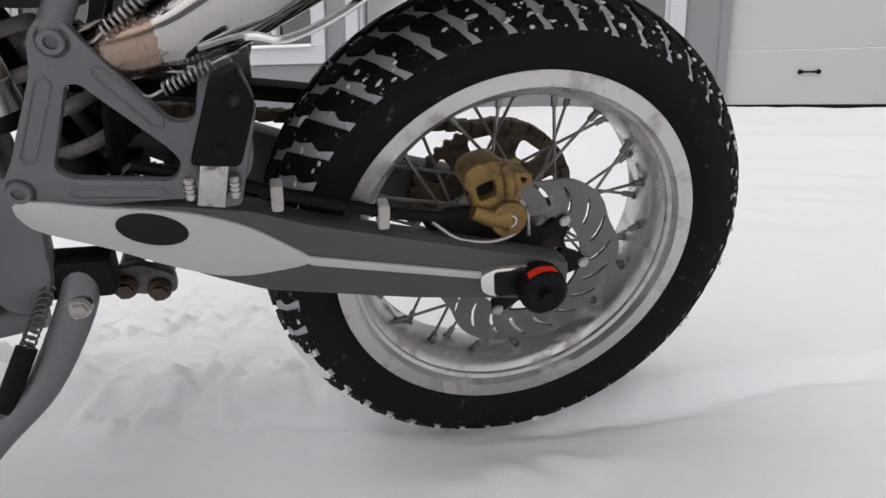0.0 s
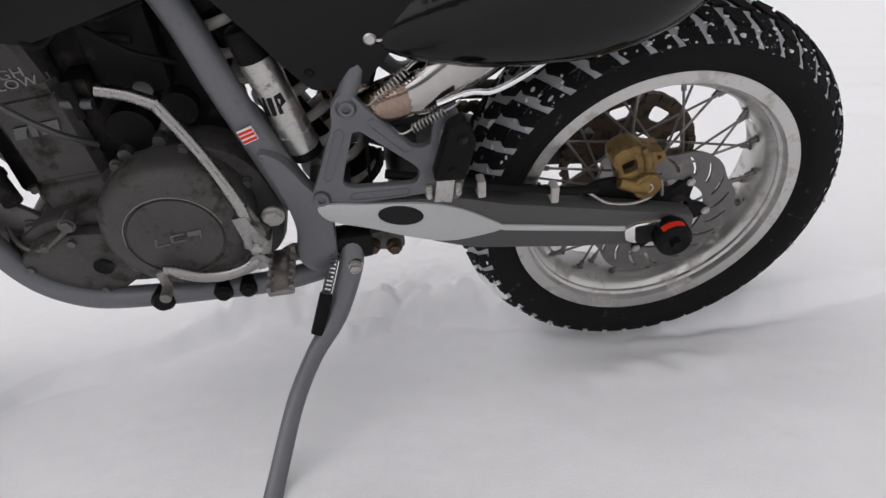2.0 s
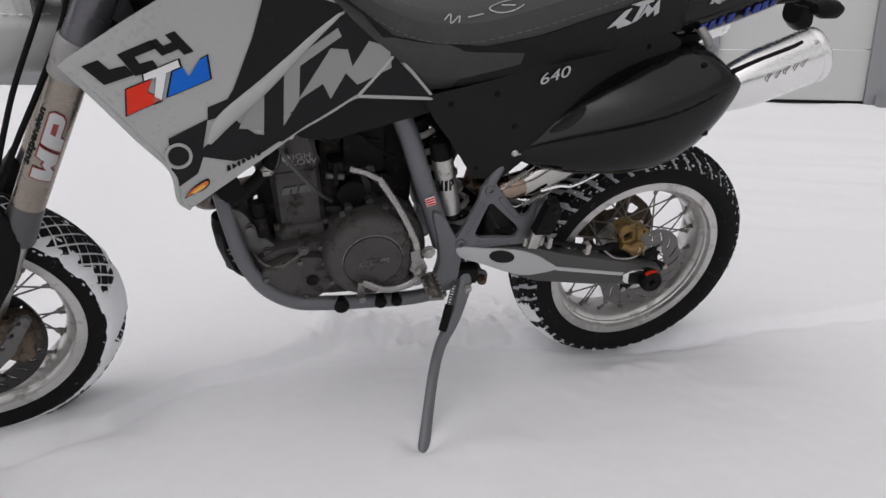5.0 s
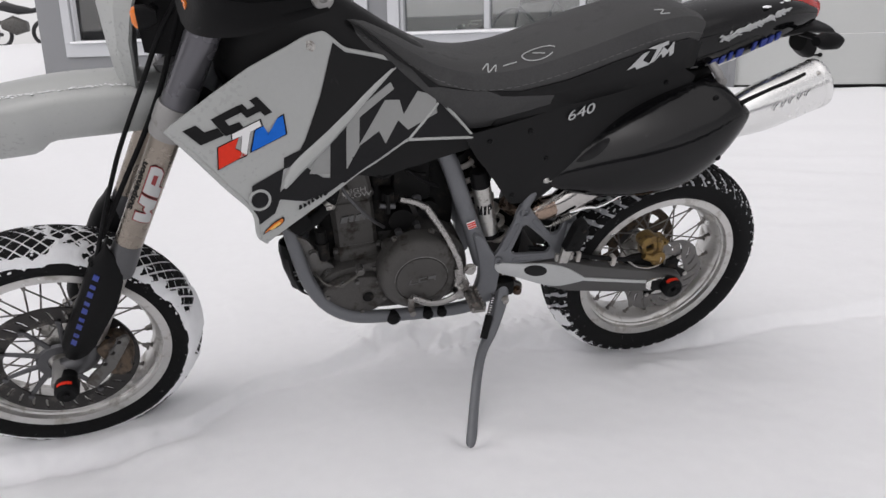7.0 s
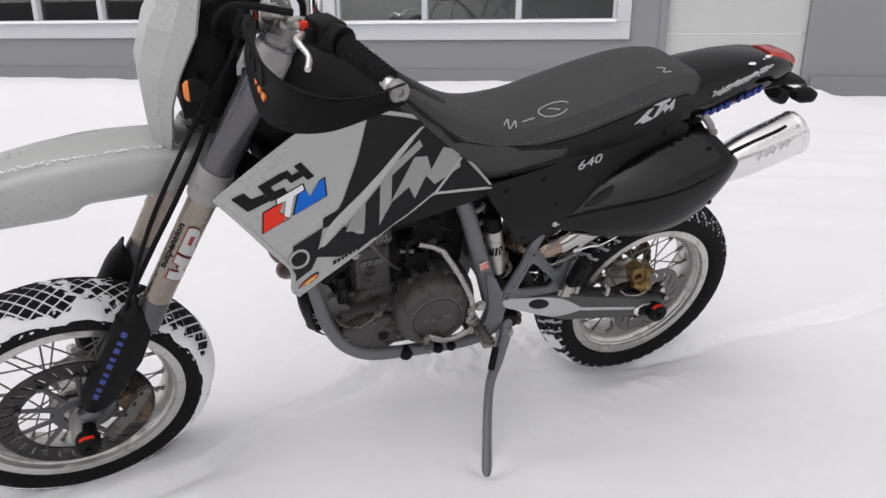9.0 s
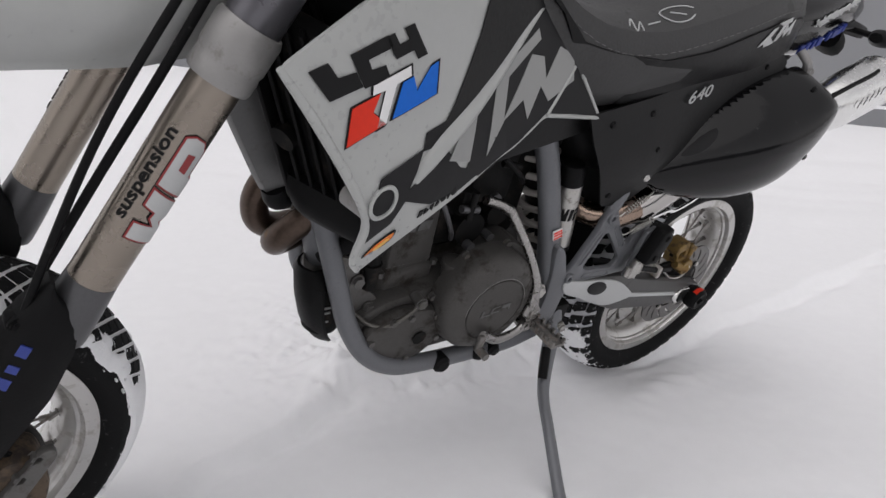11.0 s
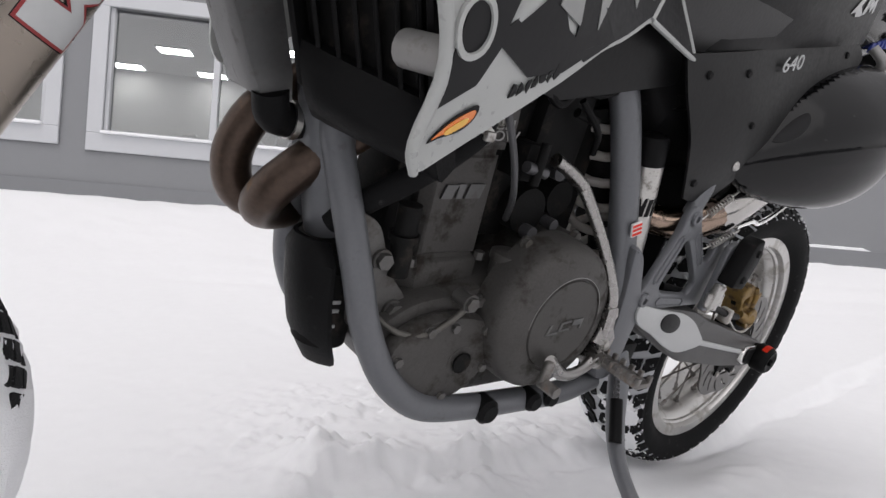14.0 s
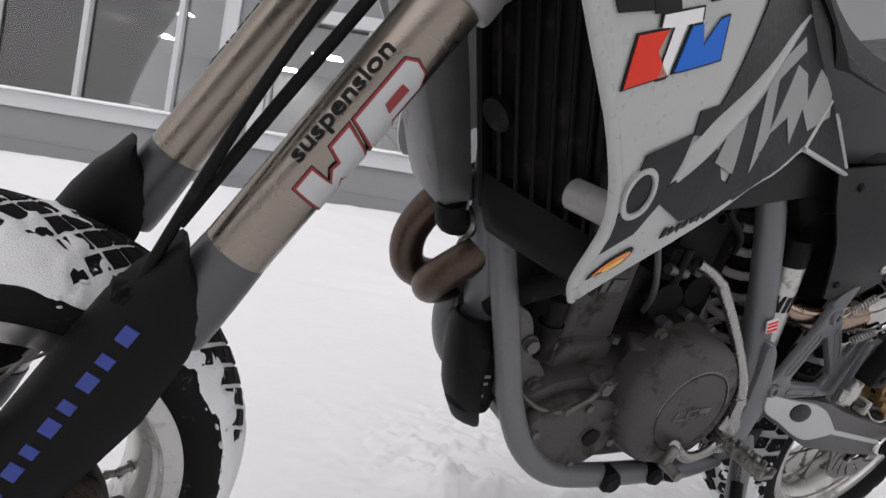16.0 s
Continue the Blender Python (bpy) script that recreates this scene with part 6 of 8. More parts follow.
decal("graphic", [(-0.846, 0.493), (-0.783, 0.568), (-0.752, 0.564), (-0.745, 0.537), (-0.712, 0.575), (-0.673, 0.563), (-0.672, 0.530), (-0.738, 0.508), (-0.758, 0.528), (-0.788, 0.490), (-0.80, 0.515)], "decalgrey", 0.0028, None, "grey jagged bar")
decal("graphic", [(-0.925, 0.500), (-0.900, 0.512), (-0.905, 0.452), (-0.945, 0.460)], "decalgrey", 0.0026)
bm = bmesh.new()
rib = [(-1.0, 0.430), (-0.972, 0.470), (-0.902, 0.520), (-0.82, 0.580), (-0.740, 0.633)]
tube(bm, [(x, body_y(x, z) + 0.004, z) for x, z in rib], [0.005, 0.014, 0.013, 0.009, 0.004], 12, 5, flat=0.9)
part("blade", bm, "bodywhite", sh, "raised light grey blade")
for q in ([(-0.738, 0.634), (-0.664, 0.556), (-0.588, 0.471)], [(-0.590, 0.472), (-0.66, 0.480), (-0.738, 0.489)], [(-0.668, 0.547), (-0.70, 0.52), (-0.738, 0.489)]):
    bm = bmesh.new()
    tube(bm, [(x, body_y(x, z) - 0.0005, z) for x, z in q], 0.0032, 8, 4)
    part("edge_line", bm, "bodywhite", sh, "light edging")
for o in ([(-1.156, 0.572), (-1.134, 0.579), (-1.121, 0.565), (-1.099, 0.569), (-1.089, 0.555), (-1.130, 0.544)], [(-1.108, 0.585), (-1.061, 0.602), (-1.052, 0.591), (-1.085, 0.580), (-1.079, 0.570), (-1.061, 0.574), (-1.054, 0.562), (-1.087, 0.553)], [(-1.064, 0.6), (-1.0526, 0.6039), (-1.044, 0.5931), (-1.031, 0.5975), (-1.0397, 0.6083), (-1.026, 0.613), (-1.002, 0.583), (-1.0157, 0.5783), (-1.0229, 0.5873), (-1.0472, 0.579)]):
    decal("logo_shape", o, "black", 0.002, None, "black logo shape")
for o, mt, lb in (([(-1.106, 0.498), (-1.102, 0.535), (-1.066, 0.547), (-1.074, 0.529), (-1.055, 0.516), (-1.084, 0.506)], "red", "red logo block"), ([(-1.076, 0.546), (-1.076, 0.555), (-1.026, 0.572), (-1.024, 0.562), (-1.044, 0.555), (-1.055, 0.516), (-1.067, 0.512), (-1.059, 0.550)], "white", "white logo block"), ([(-1.046, 0.520), (-1.035, 0.556), (-1.020, 0.561), (-1.013, 0.546), (-0.995, 0.570), (-0.984, 0.575), (-0.982, 0.541), (-1.005, 0.533), (-1.032, 0.524)], "blue", "blue logo block")):
    cx, cz = sum(p[0] for p in o) / len(o), sum(p[1] for p in o) / len(o)
    decal("logo_outline", [(cx + (x - cx) * 1.10, cz + (z - cz) * 1.09) for x, z in o], "black", 0.0019 if mt != "white" else 0.0021)
    decal("logo_block", o, mt, 0.0027, None, lb)
decal("flame_sticker", smooth_loop([(-1.044, 0.338), (-1.028, 0.358), (-1.004, 0.372), (-1.001, 0.362), (-1.012, 0.350), (-1.034, 0.342)]), "black", 0.002, None, "orange and yellow flame sticker")
decal("flame_sticker", smooth_loop([(-1.041, 0.341), (-1.027, 0.356), (-1.006, 0.368), (-1.004, 0.361), (-1.014, 0.352), (-1.033, 0.345)]), "orange", 0.0026)
decal("flame_sticker", smooth_loop([(-1.030, 0.349), (-1.012, 0.361), (-1.010, 0.356), (-1.026, 0.346)]), "yellow", 0.0031)
random.seed(5)
for k in range(7):
    c = Vector((-0.968 + 0.0085 * k, 0.387 + 0.0042 * k))
    decal("scrawl", [(c.x + 0.006 * math.cos(j * 1.05 + k) * random.uniform(0.35, 1), c.y + 0.008 * math.sin(j * 1.05 + k) * random.uniform(0.35, 1)) for j in range(6)], "black", 0.0022)
bm = bmesh.new()
lathe(bm, [(0.0, -0.004), (0.006, -0.004), (0.007, -0.001), (0.0105, -0.001), (0.011, 0.002)], 20, (-0.924, body_y(-0.924, 0.684), 0.684))
part("shroud_bolt", bm, "steel", sh)


def side_y(x, z):
    return -0.108 - 0.028 * math.exp(-((x + 0.40) / 0.2) ** 2 - ((z - 0.40) / 0.1) ** 2) + 0.16 * max(0, z - 0.56)


SIDE = [(-0.612, 0.476), (-0.48, 0.508), (-0.36, 0.540), (-0.24, 0.570), (-0.114, 0.602), (-0.075, 0.580), (-0.10, 0.55), (-0.20, 0.50), (-0.279, 0.470), (-0.354, 0.387), (-0.390, 0.345), (-0.429, 0.300), (-0.491, 0.298), (-0.520, 0.340), (-0.546, 0.380), (-0.585, 0.43)]
sides = both("side_panel", lambda: sheet(rounded(SIDE, 0.01), side_y, 0.004), "bodyblack", "black plastic side panel")
for q in ((-0.415, 0.361, 0.0075), (-0.555, 0.462, 0.006), (-0.465, 0.482, 0.006), (-0.490, 0.325, 0.006), (-0.425, 0.42, 0.0055), (-0.15, 0.57, 0.006)):
    bm = bmesh.new()
    lathe(bm, [(0.0, -0.003), (q[2] * 0.7, -0.003), (q[2], -0.0005), (q[2], 0.003)], 16, (q[0], side_y(q[0], q[1]), q[1]))
    part("panel_screw", bm, "steel" if q[2] > 0.006 else "plastic", sides[0])
ang = math.atan2(0.020, 0.071)
lettering("640", 0.0285, lambda u_, v_, w_: Vector(((-0.354 + u_ * math.cos(ang) * 1.55 - v_ * math.sin(ang)), side_y(-0.354 + u_ * 1.5, 0.517 + v_ + 0.3 * u_) - 0.006 - w_, 0.517 + u_ * math.sin(ang) * 1.55 + v_ * math.cos(ang))), "armlight", sides[0], "light grey number lettering", 0.25)
# the tank's lower skirt behind the shroud
both("tank_skirt", lambda: sheet(rounded([(-0.845, 0.394), (-0.79, 0.383), (-0.68, 0.412), (-0.575, 0.440), (-0.585, 0.475), (-0.66, 0.490), (-0.74, 0.495), (-0.86, 0.450)], 0.01), lambda x, z: -0.092, 0.006), "bodyblack", "black skirt below the tank", tank)
# the dark space under the seat
bm = bmesh.new()
loft(bm, [round_ring(x, zc, hz, hy) for x, zc, hz, hy in ((-0.60, 0.47, 0.03, 0.06), (-0.55, 0.44, 0.09, 0.085), (-0.42, 0.44, 0.12, 0.09), (-0.30, 0.47, 0.10, 0.085), (-0.15, 0.53, 0.06, 0.08), (0.0, 0.59, 0.03, 0.07))])
part("airbox", bm, "plastic", bike, "black airbox under the seat")

# ---- seat ----
SEAT = [(-0.885, 0.725, 0.055, 0.055), (-0.830, 0.712, 0.068, 0.085), (-0.760, 0.678, 0.082, 0.100), (-0.680, 0.636, 0.095, 0.120), (-0.600, 0.618, 0.112, 0.135), (-0.500, 0.624, 0.125, 0.125), (-0.400, 0.652, 0.130, 0.130), (-0.300, 0.684, 0.128, 0.135), (-0.200, 0.712, 0.118, 0.135), (-0.120, 0.718, 0.105, 0.125), (-0.065, 0.698, 0.085, 0.105), (-0.045, 0.670, 0.070, 0.070)]


def seat_ring(x, zt, hw, dep):
    out = []
    for y, z in ((-0.80, 1.0), (-1.0, 0.62), (-1.0, 0.38), (-0.98, 0.30), (-0.86, 0.07), (-0.62, 0.0), (-0.3, 0.0), (0.0, -0.015), (0.3, 0.0), (0.62, 0.0), (0.86, 0.07), (0.98, 0.30), (1.0, 0.38), (1.0, 0.62), (0.80, 1.0), (0, 1.05)):
        out.append((x, hw * y, zt - dep * z))
    return out


line = spline([(a_, b_, c_) for a_, b_, c_, d_ in SEAT], 3)
deps = spline([(d_, 0, 0) for a_, b_, c_, d_ in SEAT], 3)
bm = bmesh.new()
loft(bm, [seat_ring(p.x, p.y, p.z, d_.x) for p, d_ in zip(line, deps)])
seat = part("seat", bm, "seat", bike, "black vinyl motocross seat, scuffed and scrawled")
# stitching along the seat's edge
for side in (-1, 1):
    bm = bmesh.new()
    for i in range(3, len(line) - 3):
        for f in (0.1, 0.6):
            p, q = line[i].lerp(line[i + 1], f), line[i].lerp(line[i + 1], f + 0.3)
            dp = deps[i].x
            rod(bm, (p.x, side * (p.z * 0.985 + 0.0012), p.y - dp * 0.30), (q.x, side * (q.z * 0.985 + 0.0012), q.y - dp * 0.30), 0.0006, 5)
    part("stitching", bm, "thread", seat, "pale stitching")
bm = bmesh.new()


def seat_top(x, y):
    for p, q in zip(line, line[1:]):
        if p.x <= x <= q.x:
            f = (x - p.x) / (q.x - p.x)
            zt, hw, dp = p.y + f * (q.y - p.y), p.z + f * (q.z - p.z), 0.13
            w = abs(y) / hw
            return zt - (0 if w < 0.62 else (w - 0.62) * 0.34 * dp) + 0.0016
    return 0.7


def scrawl(pts):
    bm = bmesh.new()
    tube(bm, [(x, y, seat_top(x, y)) for x, y in pts], 0.0013, 6, 5)
    part("scrawl", bm, "armlight", seat, "pale scratched scrawl")


scrawl([(-0.45 + 0.035 * math.cos(t), -0.075 + 0.022 * math.sin(t)) for t in [k * 0.5 for k in range(12)]])
scrawl([(-0.46, -0.068), (-0.44, -0.085)])
scrawl([(-0.50, -0.085), (-0.53, -0.088)])
scrawl([(-0.575, -0.09), (-0.56, -0.075), (-0.565, -0.10), (-0.545, -0.082), (-0.55, -0.10)])
scrawl([(-0.19, -0.06), (-0.175, -0.07), (-0.185, -0.08), (-0.165, -0.082)])
# the seat's side valance
VAL = [(-0.846, 0.712), (-0.756, 0.641), (-0.669, 0.586), (-0.600, 0.576), (-0.500, 0.576), (-0.400, 0.598), (-0.300, 0.631), (-0.200, 0.658), (-0.120, 0.668), (-0.070, 0.651), (-0.085, 0.600), (-0.114, 0.600), (-0.240, 0.569), (-0.360, 0.538), (-0.480, 0.506), (-0.600, 0.478), (-0.669, 0.560), (-0.738, 0.636), (-0.820, 0.700)]


def val_y(x, z):
    hw = 0.128
    for p, q in zip(line, line[1:]):
        if p.x <= x <= q.x:
            hw = p.z + (x - p.x) / (q.x - p.x) * (q.z - p.z)
    return -hw - 0.001 + 0.25 * max(0, 0.60 - z) * (x < -0.55) + 0.02 * (1 - smooth(0.53, 0.58, z))


both("seat_side", lambda: sheet(VAL, lambda x, z: val_y(x, z) - 0.004, 0.01), "bodyblack", "black seat side", seat)
for o in ([(-0.268, 0.612), (-0.236, 0.645), (-0.222, 0.649), (-0.235, 0.630), (-0.214, 0.622), (-0.224, 0.618), (-0.246, 0.612), (-0.250, 0.618)], [(-0.226, 0.655), (-0.178, 0.668), (-0.176, 0.661), (-0.192, 0.655), (-0.206, 0.625), (-0.216, 0.622), (-0.204, 0.652)], [(-0.204, 0.626), (-0.188, 0.656), (-0.176, 0.648), (-0.163, 0.666), (-0.158, 0.640), (-0.168, 0.634), (-0.170, 0.646), (-0.184, 0.632), (-0.190, 0.642)]):
    decal("logo_shape", o, "armlight", 0.0022, seat, "light grey logo shape", lambda x, z: val_y(x, z) - 0.004)

# ---- tail ----
TAIL = [(-0.085, 0.630, 0.060, 0.097), (-0.02, 0.641, 0.066, 0.096), (0.06, 0.660, 0.061, 0.088), (0.14, 0.678, 0.050, 0.078), (0.20, 0.688, 0.036, 0.066), (0.245, 0.690, 0.020, 0.05)]
bm = bmesh.new()
loft(bm, [round_ring(x, zc, hz, hy, 0, 24, 3.2) for x, zc, hz, hy in TAIL])
tail = part("tail", bm, "gloss", bike, "black tail fairing scraped white on its side")
bm = bmesh.new()
random.seed(8)
for k in range(150):
    t = k / 149
    x = -0.035 + 0.165 * t + random.uniform(-0.004, 0.004)
    z = 0.658 + 0.052 * t + random.uniform(-0.005, 0.005)
    y = -0.0965 + 0.022 * max(0, t - 0.1)
    rod(bm, (x, y - 0.002, z), (x + random.uniform(0.004, 0.014), y - 0.001, z + random.uniform(-0.004, 0.008)), random.uniform(0.0008, 0.0020), 5)
part("scrape", bm, "armlight", tail, "white scraped patch")
random.seed(3)
for k in range(12):
    bm = bmesh.new()
    bmesh.ops.create_icosphere(bm, subdivisions=1, radius=random.uniform(0.004, 0.011), matrix=Matrix.Translation((random.uniform(-0.05, 0.17), random.uniform(-0.07, 0.0), 0)) @ Matrix.Diagonal((1.4, 1, 0.25, 1)))
    for v_ in bm.verts:
        v_.co.z += 0.698 + 0.14 * max(0, v_.co.x + 0.05) - 0.04 * max(0, v_.co.x - 0.1)
    part("worn_patch", bm, "orange" if k % 3 == 0 else "packed_snow", tail)
bm = bmesh.new()
loft(bm, [round_ring(x, zc, hz, hy, 0, 20, 3) for x, zc, hz, hy in ((0.175, 0.716, 0.014, 0.040), (0.215, 0.710, 0.022, 0.044), (0.256, 0.697, 0.024, 0.040), (0.266, 0.692, 0.018, 0.032))])
part("tail_light", bm, "redlens", tail, "red tail light")
bm = bmesh.new()
loft(bm, [round_ring(x, zc, hz, hy, 0, 16, 2.6) for x, zc, hz, hy in ((0.10, 0.648, 0.012, 0.075), (0.22, 0.662, 0.012, 0.07), (0.30, 0.655, 0.010, 0.06), (0.335, 0.635, 0.006, 0.045))])
loft(bm, [round_ring(x, zc, hz, hy, 0, 12, 2.6) for x, zc, hz, hy in ((0.262, 0.622, 0.028, 0.030), (0.285, 0.608, 0.030, 0.034), (0.296, 0.602, 0.026, 0.034))])
part("rear_mudguard", bm, "plastic", tail, "short black rear mudguard")


def rear_indicator():
    bm = bmesh.new()
    rod(bm, (0.215, -0.05, 0.652), (0.222, -0.105, 0.655), 0.007, 10)
    loft(bm, [round_ring(x, 0.655, h_, w_, -0.125, 14, 2.2) for x, h_, w_ in ((0.195, 0.010, 0.014), (0.215, 0.018, 0.024), (0.245, 0.018, 0.024), (0.262, 0.009, 0.012))])
    return bm


both("rear_indicator", rear_indicator, "plastic", "black rear indicator", tail)
for k in range(9):
    if k == 4:
        continue
    c = Vector((-0.032 + 0.0203 * k, 0.607 + 0.0062 * k))
    bm = bmesh.new()
    y = -0.0965 + 0.0022 * max(0, k - 2)
    plate(bm, [(c.x - 0.0075, c.y - 0.011), (c.x + 0.0065 - 0.003 * (k % 3), c.y - 0.0065), (c.x + 0.0085 - 0.003 * (k % 3), c.y + 0.0095), (c.x - 0.0055, c.y + 0.005)], y, y + 0.0047, 0)
    part("logo_bar", bm, "deepblue", tail, "dark blue logo bar")

# ---- silencers and heat shields ----
SHIELD = smooth_loop([(-0.270, 0.487), (-0.184, 0.533), (-0.103, 0.562), (-0.048, 0.576), (-0.014, 0.568), (0.024, 0.526), (0.020, 0.482), (-0.022, 0.412), (-0.084, 0.356), (-0.175, 0.326), (-0.281, 0.318), (-0.363, 0.327), (-0.413, 0.350), (-0.406, 0.376), (-0.344, 0.433)], 6)
TILT = (math.cos(0.414), math.sin(0.414))
SHIELD_UV = [(x * TILT[0] + z * TILT[1], z * TILT[0] - x * TILT[1]) for x, z in SHIELD]
U0, U1 = min(q[0] for q in SHIELD_UV), max(q[0] for q in SHIELD_UV)


def across(u_):
    """The lower and upper edge of the cover at a place along it."""
    u_ = min(U1 - 0.004, max(U0 + 0.004, u_))
    cut = []
    for (a_, b_), (c_, d_) in zip(SHIELD_UV, SHIELD_UV[1:] + SHIELD_UV[:1]):
        if (a_ - u_) * (c_ - u_) <= 0 and a_ != c_:
            cut.append(b_ + (d_ - b_) * (u_ - a_) / (c_ - a_))
    return min(cut), max(cut)


def shield_y(x, z):
    """An egg-shaped bulge that leaves the side panel at its upper edge and curls under at the lower and rear ones."""
    u_, v_ = x * TILT[0] + z * TILT[1], z * TILT[0] - x * TILT[1]
    lo, hi = across(u_)
    w_ = max(-1, min(1, (v_ - (lo + hi) / 2) / max(0.012, (hi - lo) / 2)))
    swell = (1 - abs(w_) ** 2.3) ** (0.6 if w_ < 0 else 0.95)
    if w_ < 0:
        swell = 0.58 + 0.42 * swell
    r = max(0, min(1, (u_ - U0) / (U1 - U0)))
    body = 0.12 + 0.88 * math.sin(min(1, r / 0.66) * math.pi / 2) ** 1.1 if r < 0.66 else 0.68 + 0.32 * (1 - ((r - 0.66) / 0.34) ** 2.4) ** 0.6
    return -0.112 - 0.116 * body * swell


def shield():
    bm = sheet(SHIELD, shield_y, 0.004, step=0.008)
    # the lip that curls in along the lower and rear edge
    rows = []
    for x, z in SHIELD[24:78]:
        y = shield_y(x, z)
        d = Vector((-0.14 - x, 0, 0.46 - z)).normalized()
        rows.append([Vector((x, y + dy, z)) + d * k for dy, k in ((0.0, 0.0), (0.010, 0.002), (0.022, 0.007), (0.05, 0.022), (0.05, 0.026), (0.020, 0.011), (0.004, 0.004))])
    loft(bm, rows)
    return bm


shields = both("heat_shield", shield, "gloss", "glossy black plastic silencer cover")
bm = sheet(smooth_loop([(-0.352, 0.408), (-0.318, 0.440), (-0.285, 0.462), (-0.292, 0.448), (-0.322, 0.421)]), shield_y, 0.001, 0.0008)
part("slot", bm, "decaldark", shields[0], "narrow dark slot")
for q in ((-0.405, 0.362, 0.008), (-0.060, 0.553, 0.007), (-0.045, 0.43, 0.007)):
    bm = bmesh.new()
    lathe(bm, [(0.0, -0.003), (q[2] * 0.7, -0.003), (q[2], -0.0005), (q[2], 0.003)], 16, (q[0], shield_y(q[0], q[1]), q[1]))
    part("cover_screw", bm, "steel" if q[0] < -0.3 else "plastic", shields[0])


def silencer():
    bm = bmesh.new()
    axis = [(-0.06, -0.150, 0.470), (0.0, -0.162, 0.496), (0.06, -0.165, 0.521), (0.13, -0.165, 0.548), (0.188, -0.165, 0.570)]
    tube(bm, axis, [0.030, 0.044, 0.055, 0.057, 0.057], 28, 4, flat=0.9)
    tube(bm, [(0.184, -0.165, 0.5685), (0.200, -0.165, 0.5745), (0.209, -0.165, 0.578)], [0.0575, 0.0575, 0.042], 28, 3, flat=0.9)
    return bm


sil = both("silencer", silencer, "silencer", "polished steel silencer with a handwritten mark")
bm = bmesh.new()
tube(bm, [(-0.03, -0.180, 0.530), (0.04, -0.186, 0.564), (0.11, -0.188, 0.592), (0.138, -0.186, 0.603)], 0.007, 8, 4, flat=0.6)
part("silencer_strap", bm, "plastic", sil[0], "black rubber edge")
bm = bmesh.new()
lathe(bm, [(0.0, -0.005), (0.005, -0.005), (0.0065, 0.0), (0.0065, 0.004)], 14, (0.164, -0.194, 0.606))
part("rivet", bm, "steel", sil[0])
bm = bmesh.new()
for k in range(5):
    c = Vector((0.06 + 0.018 * k, 0.566 + 0.0075 * k))
    tube(bm, [(c.x, -0.2165, c.y - 0.030), (c.x + 0.003 * (k % 2), -0.2160, c.y - 0.022), (c.x + 0.007, -0.2145, c.y - 0.014)], 0.0009, 5, 3)
part("hand_mark", bm, "black", sil[0], "thin handwritten strokes")
bm = bmesh.new()
tube(bm, [(-0.02, -0.118, 0.570), (-0.03, -0.12, 0.588), (-0.04, -0.10, 0.605)], 0.009, 10, 3)
bolt(bm, (-0.022, -0.128, 0.572), 0.009, 0.006)
part("silencer_bracket", bm, "clampgrey", bike, "alloy silencer bracket")
# the pipes that feed them
bm = bmesh.new()
tube(bm, [(-0.47, -0.03, 0.255), (-0.445, -0.070, 0.250), (-0.415, -0.098, 0.262), (-0.364, -0.108, 0.280)], [0.022, 0.023, 0.027, 0.029], 18, 5)
part("link_pipe", bm, "heatpipe", bike, "heat-tinted brown steel pipe")
bm = bmesh.new()
tube(bm, [(-0.378, -0.106, 0.272), (-0.372, -0.107, 0.275), (-0.350, -0.108, 0.286), (-0.30, -0.104, 0.318), (-0.20, -0.10, 0.385), (-0.11, -0.115, 0.45)], [0.026, 0.030, 0.034, 0.040, 0.045, 0.034], 22, 6, flat=0.95)
sl = part("silencer_sleeve", bm, "sleeve", bike, "bright steel silencer sleeve")
bm = bmesh.new()
tube(bm, [(-0.345, -0.138, 0.272), (-0.305, -0.140, 0.284), (-0.275, -0.138, 0.281), (-0.227, -0.140, 0.304), (-0.17, -0.14, 0.345)], 0.0038, 8, 5)
part("sleeve_seam", bm, "chrome", sl)
for a_, c_ in (((-0.428, -0.122, 0.274), (-0.368, -0.130, 0.325)), ((-0.390, -0.126, 0.230), (-0.325, -0.136, 0.266))):
    bm = bmesh.new()
    a_, c_ = Vector(a_), Vector(c_)
    d = (c_ - a_)
    u = d.normalized().cross(Vector((0, 1, 0)))
    tube(bm, [a_ + d * (k / 110) + 0.0052 * (math.cos(k * 0.8) * u + math.sin(k * 0.8) * Vector((0, 1, 0))) for k in range(20, 92)], 0.0012, 6, 1)
    tube(bm, [a_ + Vector((-0.008, 0.006, 0)), a_, a_ + d * 0.19], 0.0014, 6, 3)
    tube(bm, [a_ + d * 0.83, c_, c_ + Vector((0.01, 0.008, 0.002))], 0.0014, 6, 3)
    part("exhaust_spring", bm, "steel", bike, "exhaust retaining spring")
bm = bmesh.new()
tube(bm, [(-0.55, 0.08, 0.40), (-0.30, 0.08, 0.45), (-0.05, 0.06, 0.58), (0.12, 0.05, 0.635)], 0.011, 10, 4)
tube(bm, [(-0.55, -0.08, 0.42), (-0.30, -0.08, 0.46), (-0.05, -0.06, 0.58), (0.12, -0.05, 0.635)], 0.011, 10, 4)
part("rear_frame", bm, "engine_dark", bike, "dark rear frame rails")

# ---- fork ----
LA, LB = Vector((-1.480, -0.089, -0.046)), Vector((-1.060, -0.1225, 0.80))
DROP = Matrix.Translation((-0.009, 0.0, -0.036))
OFF = FAX * 0.20
FD = (LB - LA).normalized()


def along(z):
    return LA + (LB - LA) * ((z - LA.z) / (LB.z - LA.z))


